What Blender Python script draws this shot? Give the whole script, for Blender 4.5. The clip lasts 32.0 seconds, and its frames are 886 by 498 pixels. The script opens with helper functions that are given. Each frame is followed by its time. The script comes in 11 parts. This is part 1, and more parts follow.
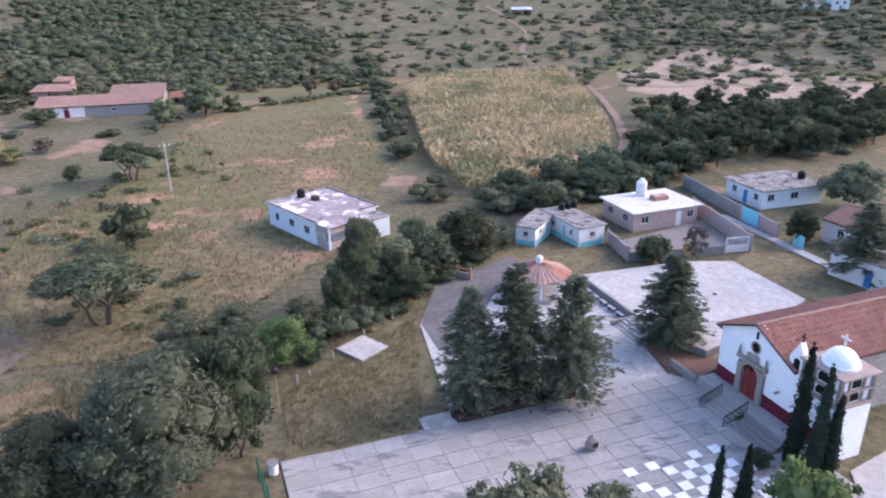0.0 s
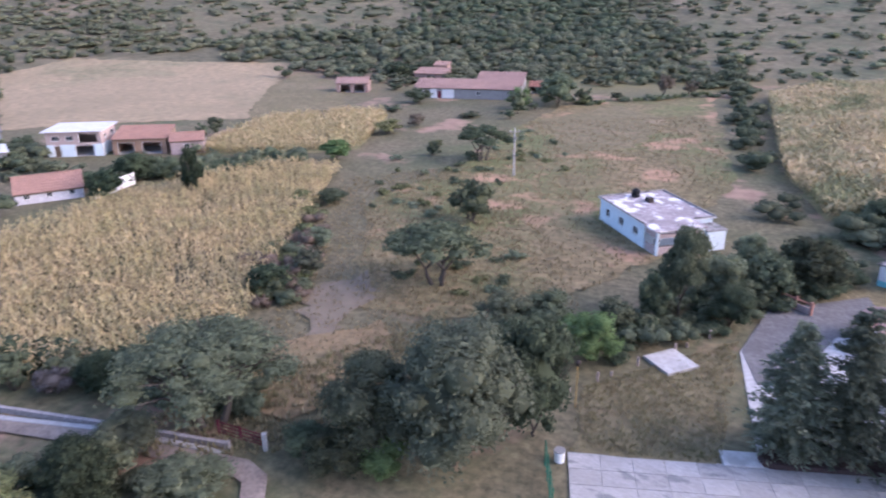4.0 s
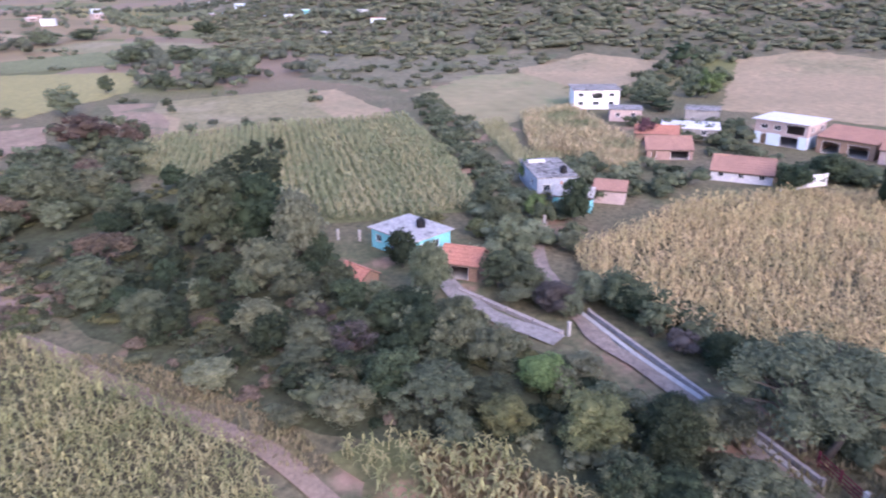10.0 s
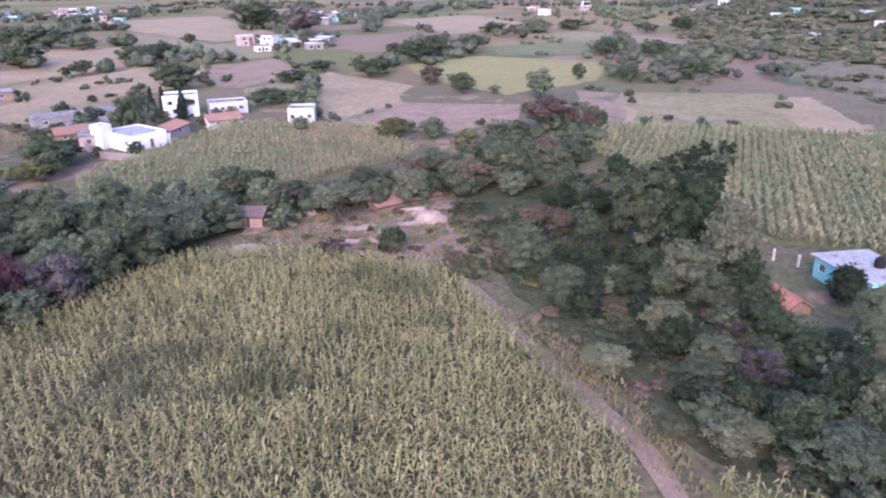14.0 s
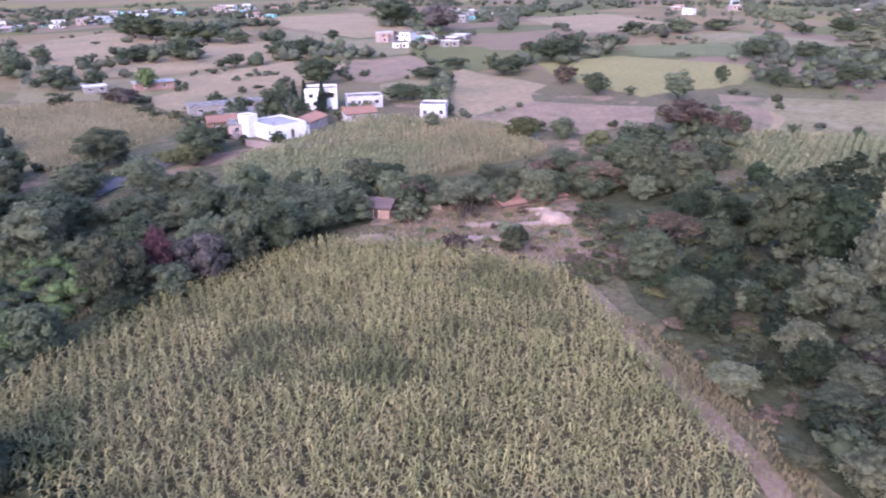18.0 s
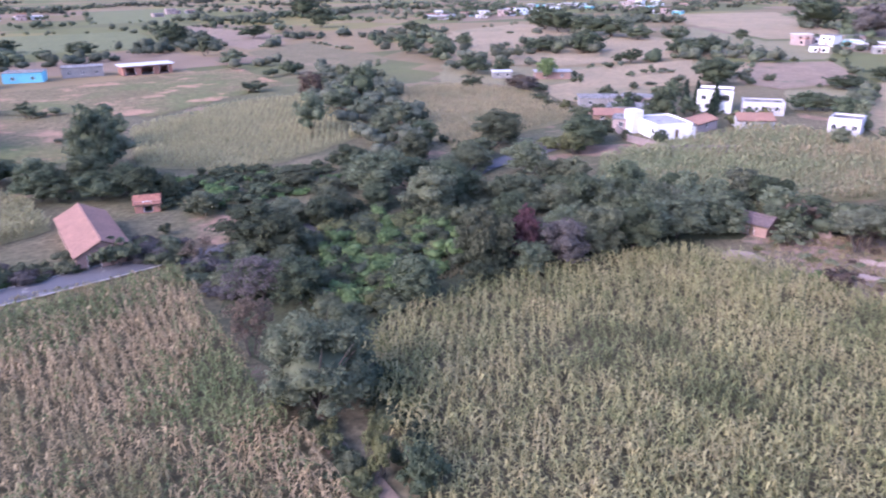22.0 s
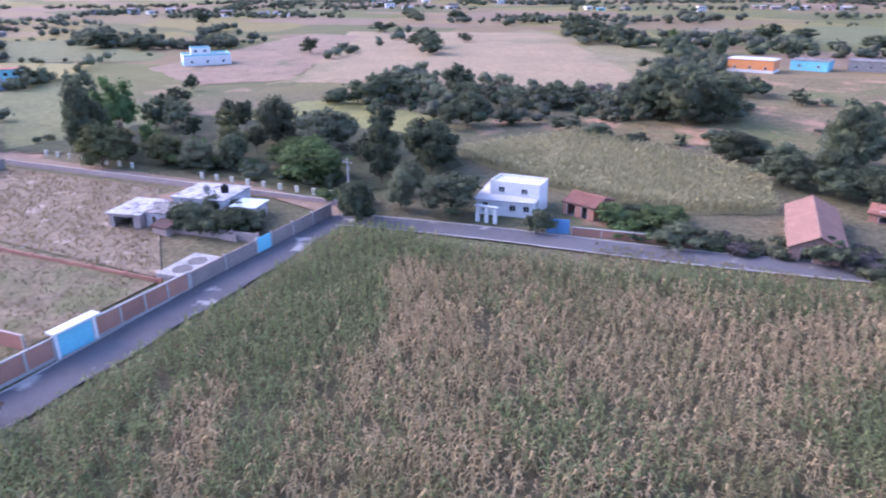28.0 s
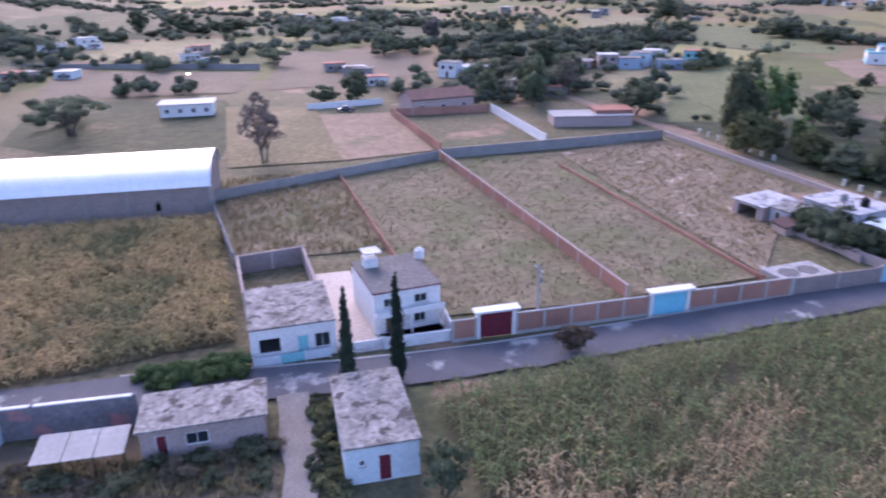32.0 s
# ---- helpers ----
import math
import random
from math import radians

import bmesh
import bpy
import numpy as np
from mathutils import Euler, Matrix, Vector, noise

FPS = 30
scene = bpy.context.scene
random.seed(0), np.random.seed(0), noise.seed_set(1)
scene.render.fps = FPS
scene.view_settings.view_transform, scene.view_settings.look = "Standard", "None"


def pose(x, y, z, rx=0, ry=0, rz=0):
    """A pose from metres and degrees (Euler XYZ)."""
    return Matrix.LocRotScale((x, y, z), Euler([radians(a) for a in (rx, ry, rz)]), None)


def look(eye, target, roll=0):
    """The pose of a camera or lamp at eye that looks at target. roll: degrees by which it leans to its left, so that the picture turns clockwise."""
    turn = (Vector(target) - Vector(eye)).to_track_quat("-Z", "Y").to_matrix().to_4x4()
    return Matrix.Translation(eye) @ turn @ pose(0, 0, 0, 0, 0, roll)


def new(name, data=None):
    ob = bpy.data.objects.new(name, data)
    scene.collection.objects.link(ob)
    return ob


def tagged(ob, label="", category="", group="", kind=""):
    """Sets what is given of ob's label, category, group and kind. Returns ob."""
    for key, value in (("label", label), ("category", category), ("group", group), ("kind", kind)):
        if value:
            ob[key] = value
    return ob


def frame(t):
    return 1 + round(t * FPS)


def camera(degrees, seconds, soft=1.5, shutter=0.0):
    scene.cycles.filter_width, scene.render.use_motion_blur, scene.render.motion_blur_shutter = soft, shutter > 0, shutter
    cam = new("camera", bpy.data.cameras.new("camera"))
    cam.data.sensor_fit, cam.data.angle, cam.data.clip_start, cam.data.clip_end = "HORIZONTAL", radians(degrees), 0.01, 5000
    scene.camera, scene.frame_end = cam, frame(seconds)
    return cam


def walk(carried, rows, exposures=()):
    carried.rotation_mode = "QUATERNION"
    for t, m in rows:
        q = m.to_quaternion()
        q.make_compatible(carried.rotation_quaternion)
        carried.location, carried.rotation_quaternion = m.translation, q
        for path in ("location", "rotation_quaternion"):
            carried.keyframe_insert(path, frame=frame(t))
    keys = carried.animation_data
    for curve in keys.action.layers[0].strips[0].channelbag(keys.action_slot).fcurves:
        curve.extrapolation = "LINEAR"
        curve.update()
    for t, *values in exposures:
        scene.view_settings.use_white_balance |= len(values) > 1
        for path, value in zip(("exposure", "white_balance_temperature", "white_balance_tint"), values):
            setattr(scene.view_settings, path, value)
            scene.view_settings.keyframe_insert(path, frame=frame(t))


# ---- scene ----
# The camera hovers 32 m above the fields and turns to its left.
HEIGHT = 32.0
cam = camera(64.02, 32.0, soft=2.0, shutter=0.5)
TURN = [  # seconds, yaw, pitch, roll
    (0.0, -0.00, -21.44, -0.69),
    (0.5, 2.08, -21.46, -0.69),
    (1.0, 4.13, -21.50, -0.70),
    (1.5, 6.09, -21.53, -0.70),
    (2.0, 8.98, -21.53, -0.76),
    (2.5, 13.33, -21.51, -0.74),
    (3.5, 22.59, -21.43, -0.66),
    (4.5, 33.24, -21.48, -0.64),
    (5.0, 39.34, -21.49, -0.65),
    (5.5, 45.19, -21.49, -0.68),
    (6.0, 51.05, -21.48, -0.72),
    (6.5, 56.22, -21.48, -0.71),
    (7.0, 60.53, -21.47, -0.61),
    (7.5, 63.88, -21.50, -0.60),
    (8.0, 65.99, -21.49, -0.57),
    (8.5, 68.97, -21.48, -0.56),
    (9.0, 72.15, -21.49, -0.56),
    (9.5, 76.47, -21.46, -0.65),
    (10.0, 81.17, -21.39, -0.70),
    (10.5, 86.83, -21.38, -0.69),
    (11.0, 92.38, -21.36, -0.70),
    (11.5, 97.95, -21.38, -0.68),
    (12.0, 103.40, -21.37, -0.63),
    (12.5, 108.41, -21.37, -0.59),
    (13.0, 112.60, -21.37, -0.50),
    (13.5, 114.26, -21.37, -0.52),
    (14.0, 116.84, -21.37, -0.50),
    (14.5, 118.15, -21.37, -0.51),
    (15.5, 120.52, -21.43, -0.66),
    (16.5, 122.96, -21.40, -0.59),
    (17.0, 124.34, -21.39, -0.61),
    (17.5, 125.68, -21.40, -0.65),
    (18.0, 127.39, -21.40, -0.67),
    (18.5, 132.18, -21.38, -0.69),
    (19.0, 136.33, -21.37, -0.71),
    (19.5, 140.19, -21.38, -0.70),
    (20.0, 143.62, -21.37, -0.69),
    (20.5, 146.97, -21.34, -0.71),
    (21.0, 151.20, -21.37, -0.68),
    (21.5, 154.45, -21.36, -0.67),
    (22.0, 157.88, -21.38, -0.66),
    (22.5, 163.04, -21.38, -0.66),
    (23.0, 167.36, -21.40, -0.71),
    (23.5, 171.45, -21.40, -0.72),
    (24.0, 172.22, -21.43, -0.69),
    (24.5, 173.95, -21.45, -0.72),
    (25.0, 180.35, -21.42, -0.87),
    (25.5, 187.19, -21.41, -0.85),
    (26.0, 193.83, -21.39, -0.86),
    (26.5, 200.33, -21.37, -0.85),
    (27.5, 210.33, -21.43, -0.67),
    (28.5, 219.89, -21.38, -0.67),
    (29.0, 225.85, -21.43, -0.72),
    (29.5, 231.76, -21.47, -0.70),
    (30.0, 237.83, -21.49, -0.66),
    (30.5, 244.10, -21.54, -0.70),
    (31.0, 250.50, -21.52, -0.73),
    (31.5, 257.36, -21.54, -0.76),
    (32.0, 264.61, -21.55, -0.77),
]
walk(cam, [(t, pose(0, 0, HEIGHT, 90 + pitch, 0, yaw) @ pose(0, 0, 0, 0, 0, roll)) for t, yaw, pitch, roll in TURN],
     exposures=[(0.0, 2.14, 6150, 27), (5.0, 2.14, 5700, 31), (9.0, 2.22, 5640, 35), (18.0, 2.18, 5580, 40), (23.0, 2.37, 5480, 39), (29.0, 2.32, 5520, 36), (30.5, 2.22, 5450, 31), (32.0, 1.98, 5720, 37)])


# ---- light: an even evening sky, the sun already low and veiled ----
world = bpy.data.worlds.new("evening_sky")
scene.world = world
world.use_nodes = True
wn = world.node_tree.nodes
sky = wn.new("ShaderNodeTexSky")
sky.sky_type, sky.sun_disc = "NISHITA", False
SUN_ELEVATION, SUN_AZIMUTH = 24.0, 75.0  # degrees; azimuth clockwise from +y
sky.sun_elevation, sky.sun_rotation = radians(SUN_ELEVATION), radians(SUN_AZIMUTH)
sky.dust_density, sky.air_density, sky.ozone_density = 2.0, 1.0, 1.5
wn["Background"].inputs["Strength"].default_value = 0.15
world.node_tree.links.new(sky.outputs["Color"], wn["Background"].inputs["Color"])
sun = new("sun", bpy.data.lights.new("sun", "SUN"))
sun.data.energy, sun.data.angle, sun.data.color = 0.6, radians(30), (1.0, 0.88, 0.78)
sa, se = radians(SUN_AZIMUTH), radians(38.0)
sun.matrix_world = look((0, 0, 60), (-60 * math.sin(sa) * math.cos(se), -60 * math.cos(sa) * math.cos(se), 60 - 60 * math.sin(se)))


# ---- materials ----
MATS = {}


def mat(name, a, b, c=None, big=0.25, small=4.0, rough=0.9, bump=0.3, metal=0.0, island=0.0, spot=None, spot_at=0.62, spot_scale=0.6,
        stretch=(1, 1, 1), per_object=0.0, spec=0.06, through_light=0.0, sat=0.88, patch=None, patch_scale=0.03, patch_at=0.5,
        mottle=0.0, mottle_scale=0.35, hue=0.0):
    """A weathered surface: a and b mixed by broad stains, c by fine grain; spot: patches of another colour."""
    if name in MATS:
        return MATS[name]
    c = c or tuple(0.5 * (p + q) * 0.72 for p, q in zip(a, b))

    def dull(v):
        g = 0.3 * v[0] + 0.6 * v[1] + 0.1 * v[2]
        return tuple(g + sat * (q - g) for q in v)

    a, b, c, spot = dull(a), dull(b), dull(c), spot and dull(spot)
    m = bpy.data.materials.new(name)
    m.use_nodes = True
    n, l = m.node_tree.nodes, m.node_tree.links
    bsdf = n["Principled BSDF"]
    geo = n.new("ShaderNodeNewGeometry")
    mp = n.new("ShaderNodeMapping")
    mp.inputs["Scale"].default_value = stretch
    l.new(geo.outputs["Position"], mp.inputs["Vector"])

    def fac(scale, detail, lo, hi, rough_=0.6):
        t = n.new("ShaderNodeTexNoise")
        t.inputs["Scale"].default_value, t.inputs["Detail"].default_value, t.inputs["Roughness"].default_value = scale, detail, rough_
        l.new(mp.outputs["Vector"], t.inputs["Vector"])
        r = n.new("ShaderNodeMapRange")
        r.inputs["From Min"].default_value, r.inputs["From Max"].default_value = lo, hi
        l.new(t.outputs["Fac"], r.inputs["Value"])
        return r.outputs["Result"], t

    def mix(f, x, y, mode="MIX"):
        q = n.new("ShaderNodeMix")
        q.data_type, q.blend_type = "RGBA", mode
        for sock, v in ((q.inputs[0], f), (q.inputs[6], x), (q.inputs[7], y)):
            if isinstance(v, (int, float)):
                sock.default_value = v
            elif isinstance(v, tuple):
                sock.default_value = (*v, 1)
            else:
                l.new(v, sock)
        return q.outputs[2]

    f1, _ = fac(big, 6, 0.36, 0.64)
    col = mix(f1, a, b)
    f2, fine = fac(small, 5, 0.35, 0.72)
    col = mix(f2, col, c)
    if patch:
        f4, _ = fac(patch_scale, 7, patch_at, patch_at + 0.12, 0.7)
        col = mix(f4, col, mix(f2, dull(patch), dull(tuple(0.7 * q for q in patch))))
    if spot:
        f3, _ = fac(spot_scale, 5, spot_at, spot_at + 0.07)
        col = mix(f3, col, spot)
    if mottle:  # uneven growth: lighter and darker tufts at many scales
        f5, _ = fac(mottle_scale, 10, 0.3, 0.7, 0.78)
        r = n.new("ShaderNodeMapRange")
        r.inputs["To Min"].default_value, r.inputs["To Max"].default_value = 1 - mottle, 1 + mottle
        l.new(f5, r.inputs["Value"])
        v = n.new("ShaderNodeHueSaturation")
        l.new(r.outputs["Result"], v.inputs["Value"])
        l.new(col, v.inputs["Color"])
        col = v.outputs["Color"]
    for k, out in ((island, "Random Per Island"), (per_object, "Random")):
        if not k:
            continue
        src = geo.outputs[out] if out != "Random" else n.new("ShaderNodeObjectInfo").outputs["Random"]
        r = n.new("ShaderNodeMapRange")
        r.inputs["To Min"].default_value, r.inputs["To Max"].default_value = 1 - k, 1 + k
        l.new(src, r.inputs["Value"])
        v = n.new("ShaderNodeHueSaturation")
        l.new(r.outputs["Result"], v.inputs["Value"])
        if hue and out == "Random":
            h = n.new("ShaderNodeMapRange")
            h.inputs["From Min"].default_value, h.inputs["From Max"].default_value = 0.0, 0.37
            h.inputs["To Min"].default_value, h.inputs["To Max"].default_value = 0.5 - hue, 0.5 + hue
            turn = n.new("ShaderNodeMath")
            turn.operation = "MODULO"
            turn.inputs[1].default_value = 0.37
            l.new(src, turn.inputs[0])
            l.new(turn.outputs[0], h.inputs["Value"])
            l.new(h.outputs["Result"], v.inputs["Hue"])
        l.new(col, v.inputs["Color"])
        col = v.outputs["Color"]
    l.new(col, bsdf.inputs["Base Color"])
    bsdf.inputs["Roughness"].default_value, bsdf.inputs["Metallic"].default_value = rough, metal
    bsdf.inputs["Specular IOR Level"].default_value = spec
    if through_light:  # thin leaves pass some light on
        tl, ms = n.new("ShaderNodeBsdfTranslucent"), n.new("ShaderNodeMixShader")
        l.new(col, tl.inputs["Color"])
        ms.inputs[0].default_value = through_light
        l.new(bsdf.outputs[0], ms.inputs[1])
        l.new(tl.outputs[0], ms.inputs[2])
        l.new(ms.outputs[0], n["Material Output"].inputs["Surface"])
    if bump:
        bp = n.new("ShaderNodeBump")
        bp.inputs["Strength"].default_value, bp.inputs["Distance"].default_value = bump, 0.05
        l.new(fine.outputs["Fac"], bp.inputs["Height"])
        l.new(bp.outputs["Normal"], bsdf.inputs["Normal"])
    MATS[name] = m
    return m


def glass_mat():
    m = bpy.data.materials.new("window_glass")
    m.use_nodes = True
    b = m.node_tree.nodes["Principled BSDF"]
    b.inputs["Base Color"].default_value, b.inputs["Roughness"].default_value = (0.02, 0.025, 0.03, 1), 0.08
    return m


GLASS = glass_mat()
GRASS_DRY = mat("dry_grass", (0.225, 0.165, 0.09), (0.145, 0.122, 0.06), (0.072, 0.06, 0.032), mottle=0.32, mottle_scale=0.5, big=0.06, small=0.9, bump=0.8, sat=0.98,
                spot=(0.27, 0.165, 0.1), spot_at=0.55, spot_scale=0.07, patch=(0.115, 0.12, 0.05), patch_scale=0.028, patch_at=0.47)
GRASS_MID = mat("yellow_grass", (0.195, 0.152, 0.084), (0.138, 0.12, 0.06), (0.078, 0.068, 0.039), mottle=0.3, mottle_scale=0.6, big=0.12, small=1.6, bump=0.8, sat=0.98, patch=(0.215, 0.158, 0.095), patch_scale=0.06, patch_at=0.53)
GRASS_GREEN = mat("green_grass", (0.16, 0.16, 0.062), (0.12, 0.126, 0.05), (0.085, 0.09, 0.04), mottle=0.3, mottle_scale=0.5, big=0.1, small=1.6, bump=0.8)
STUBBLE = mat("stubble", (0.305, 0.22, 0.12), (0.24, 0.176, 0.096), (0.178, 0.135, 0.074), mottle=0.16, mottle_scale=0.2, big=0.05, small=0.5, bump=0.5, patch=(0.18, 0.155, 0.08), patch_scale=0.02, patch_at=0.53)
PALE = mat("pale_meadow", (0.22, 0.182, 0.085), (0.172, 0.148, 0.068), (0.125, 0.112, 0.053), mottle=0.18, mottle_scale=0.2, big=0.04, small=0.5, bump=0.5, patch=(0.235, 0.19, 0.11), patch_scale=0.025, patch_at=0.52)
BARE = mat("bare_soil", (0.275, 0.182, 0.12), (0.205, 0.14, 0.092), (0.145, 0.108, 0.066), mottle=0.22, mottle_scale=0.25, big=0.1, small=0.9, bump=0.5, patch=(0.12, 0.115, 0.06), patch_scale=0.06, patch_at=0.54)
STRAW_BED = mat("straw_bed", (0.2, 0.175, 0.078), (0.16, 0.148, 0.065), (0.12, 0.11, 0.05), mottle=0.25, mottle_scale=0.6, big=0.2, small=1.5, bump=0.6)
DARK_OLIVE = mat("dark_olive_ground", (0.07, 0.076, 0.036), (0.053, 0.06, 0.03), (0.038, 0.042, 0.022), mottle=0.4, mottle_scale=0.35, big=0.2, small=1.5, bump=0.8, patch=(0.125, 0.105, 0.06), patch_scale=0.07, patch_at=0.55)
PLOUGHED = mat("ploughed_soil", (0.165, 0.122, 0.08), (0.13, 0.1, 0.066), (0.095, 0.075, 0.05), big=0.08, small=0.8, bump=0.6)
TRACK = mat("dirt_track", (0.265, 0.18, 0.12), (0.2, 0.14, 0.094), (0.145, 0.105, 0.072), mottle=0.2, mottle_scale=0.8, big=0.4, small=3.0, bump=0.5)
DIRT = mat("packed_dirt", (0.25, 0.195, 0.155), (0.19, 0.148, 0.118), (0.14, 0.11, 0.088), big=0.4, small=3.0, bump=0.5, mottle=0.28, mottle_scale=0.6)
GRAVEL = mat("pale_gravel", (0.28, 0.25, 0.225), (0.21, 0.187, 0.168), (0.155, 0.138, 0.122), big=0.4, small=3.0, bump=0.5, mottle=0.25, mottle_scale=0.7)
ASPHALT = mat("asphalt", (0.13, 0.124, 0.13), (0.1, 0.096, 0.102), (0.08, 0.077, 0.082), big=0.3, small=8.0, bump=0.2,
              spot=(0.3, 0.28, 0.26), spot_at=0.6, spot_scale=0.2)
CONCRETE = mat("concrete", (0.36, 0.34, 0.315), (0.29, 0.275, 0.255), (0.25, 0.235, 0.22), big=0.35, small=3.0, bump=0.15)
COBBLE = mat("cobble", (0.25, 0.225, 0.2), (0.19, 0.17, 0.15), (0.13, 0.115, 0.1), big=0.6, small=7.0, bump=0.8)
SOIL = mat("field_soil", (0.12, 0.098, 0.055), (0.09, 0.084, 0.042), (0.06, 0.054, 0.029), mottle=0.3, mottle_scale=0.8, big=0.3, small=2.5, bump=0.7)
HILL = mat("hill_scrub_ground", (0.128, 0.108, 0.062), (0.096, 0.088, 0.048), (0.068, 0.066, 0.036), mottle=0.4, mottle_scale=0.12, big=0.03, small=0.35, bump=0.6,
           spot=(0.16, 0.125, 0.075), spot_at=0.55, spot_scale=0.025)
WHITE = mat("white_plaster", (0.64, 0.64, 0.635), (0.55, 0.55, 0.545), (0.44, 0.43, 0.42), big=0.6, small=5.0, rough=0.8, bump=0.1)
PALEBLUE = mat("pale_blue_plaster", (0.5, 0.58, 0.62), (0.44, 0.52, 0.56), (0.36, 0.42, 0.45), big=0.6, small=5.0, rough=0.8, bump=0.1)
CYAN = mat("turquoise_paint", (0.17, 0.52, 0.55), (0.14, 0.45, 0.48), (0.11, 0.34, 0.37), big=0.8, small=5.0, rough=0.7, bump=0.1)
SKYBLUE = mat("sky_blue_paint", (0.14, 0.5, 0.62), (0.12, 0.44, 0.56), (0.1, 0.36, 0.46), big=0.8, small=5.0, rough=0.6, bump=0.1)
BLUE = mat("blue_paint", (0.03, 0.17, 0.42), (0.03, 0.15, 0.36), (0.02, 0.12, 0.3), big=0.8, small=5.0, rough=0.6, bump=0.1)
ORANGE = mat("orange_paint", (0.62, 0.24, 0.07), (0.55, 0.2, 0.06), (0.45, 0.17, 0.05), big=0.8, small=5.0, rough=0.7, bump=0.1)
MAROON = mat("maroon_paint", (0.15, 0.02, 0.035), (0.12, 0.018, 0.03), (0.09, 0.015, 0.025), big=0.8, small=5.0, rough=0.7, bump=0.1)
PINK = mat("pink_plaster", (0.38, 0.285, 0.26), (0.32, 0.245, 0.225), (0.25, 0.19, 0.175), big=0.6, small=4.0, rough=0.85, bump=0.2)
GREY = mat("grey_block", (0.26, 0.25, 0.24), (0.2, 0.19, 0.185), (0.15, 0.145, 0.14), big=0.6, small=4.0, bump=0.3)
ADOBE = mat("adobe", (0.27, 0.17, 0.11), (0.21, 0.135, 0.09), (0.16, 0.1, 0.07), big=0.6, small=4.0, bump=0.4)
BRICK = mat("brick_wall", (0.36, 0.165, 0.11), (0.28, 0.125, 0.085), (0.24, 0.13, 0.1), big=0.5, small=6.0, bump=0.4, per_object=0.12)
TILE = mat("clay_tile", (0.38, 0.165, 0.11), (0.3, 0.13, 0.085), (0.2, 0.09, 0.065), big=0.5, small=5.0, bump=0.4, spot=(0.12, 0.07, 0.05),
           spot_at=0.62, spot_scale=1.3)
TILE_PALE = mat("pale_clay_tile", (0.31, 0.17, 0.125), (0.25, 0.14, 0.105), (0.18, 0.105, 0.082), big=0.5, small=5.0, bump=0.4)
ROOF_GREY = mat("weathered_roof_slab", (0.31, 0.29, 0.275), (0.18, 0.168, 0.16), (0.1, 0.092, 0.086), big=0.7, small=2.2, bump=0.2,
                spot=(0.07, 0.063, 0.058), spot_at=0.54, spot_scale=0.8)
ROOF_DARK = mat("dark_roof_slab", (0.17, 0.16, 0.155), (0.12, 0.112, 0.108), (0.09, 0.083, 0.08), big=0.5, small=2.5, bump=0.2)
ROOF_RED = mat("patchy_red_roof_slab", (0.36, 0.31, 0.305), (0.24, 0.195, 0.19), (0.17, 0.14, 0.138), big=0.35, small=1.6, bump=0.2,
               spot=(0.56, 0.53, 0.52), spot_at=0.55, spot_scale=0.5, patch=(0.12, 0.1, 0.1), patch_scale=0.3, patch_at=0.56)
ROOF_WHITE = mat("white_roof", (0.55, 0.545, 0.54), (0.44, 0.435, 0.43), (0.33, 0.32, 0.31), big=0.5, small=2.5, bump=0.1)
METAL = mat("pale_sheet_metal", (0.72, 0.72, 0.73), (0.64, 0.64, 0.66), (0.55, 0.55, 0.57), big=0.3, small=3.0, rough=0.45, bump=0.05, metal=0.2)
STONE = mat("pink_stone", (0.34, 0.27, 0.23), (0.27, 0.215, 0.185), (0.2, 0.16, 0.14), big=1.2, small=6.0, bump=0.4)
RUBBLE = mat("rubble_wall", (0.36, 0.32, 0.3), (0.26, 0.23, 0.215), (0.17, 0.15, 0.14), big=1.5, small=5.0, bump=0.8)
WOOD = mat("old_wood", (0.13, 0.09, 0.06), (0.1, 0.07, 0.048), (0.07, 0.05, 0.035), big=1.0, small=8.0, bump=0.4)
# near-black of flat plates on solid walls: shade of openings put into colour
DARK = mat("opening_shade", (0.02, 0.018, 0.016), (0.015, 0.014, 0.012), (0.01, 0.01, 0.01), bump=0)
BLACK = mat("black_plastic", (0.012, 0.012, 0.013), (0.015, 0.015, 0.016), (0.02, 0.02, 0.02), rough=0.45, bump=0)
IRON = mat("dark_iron", (0.03, 0.03, 0.032), (0.04, 0.038, 0.036), (0.05, 0.035, 0.028), rough=0.6, bump=0.1, metal=0.5)
BARK = mat("bark", (0.11, 0.088, 0.07), (0.08, 0.065, 0.052), (0.055, 0.045, 0.036), big=1.5, small=8.0, bump=0.6)
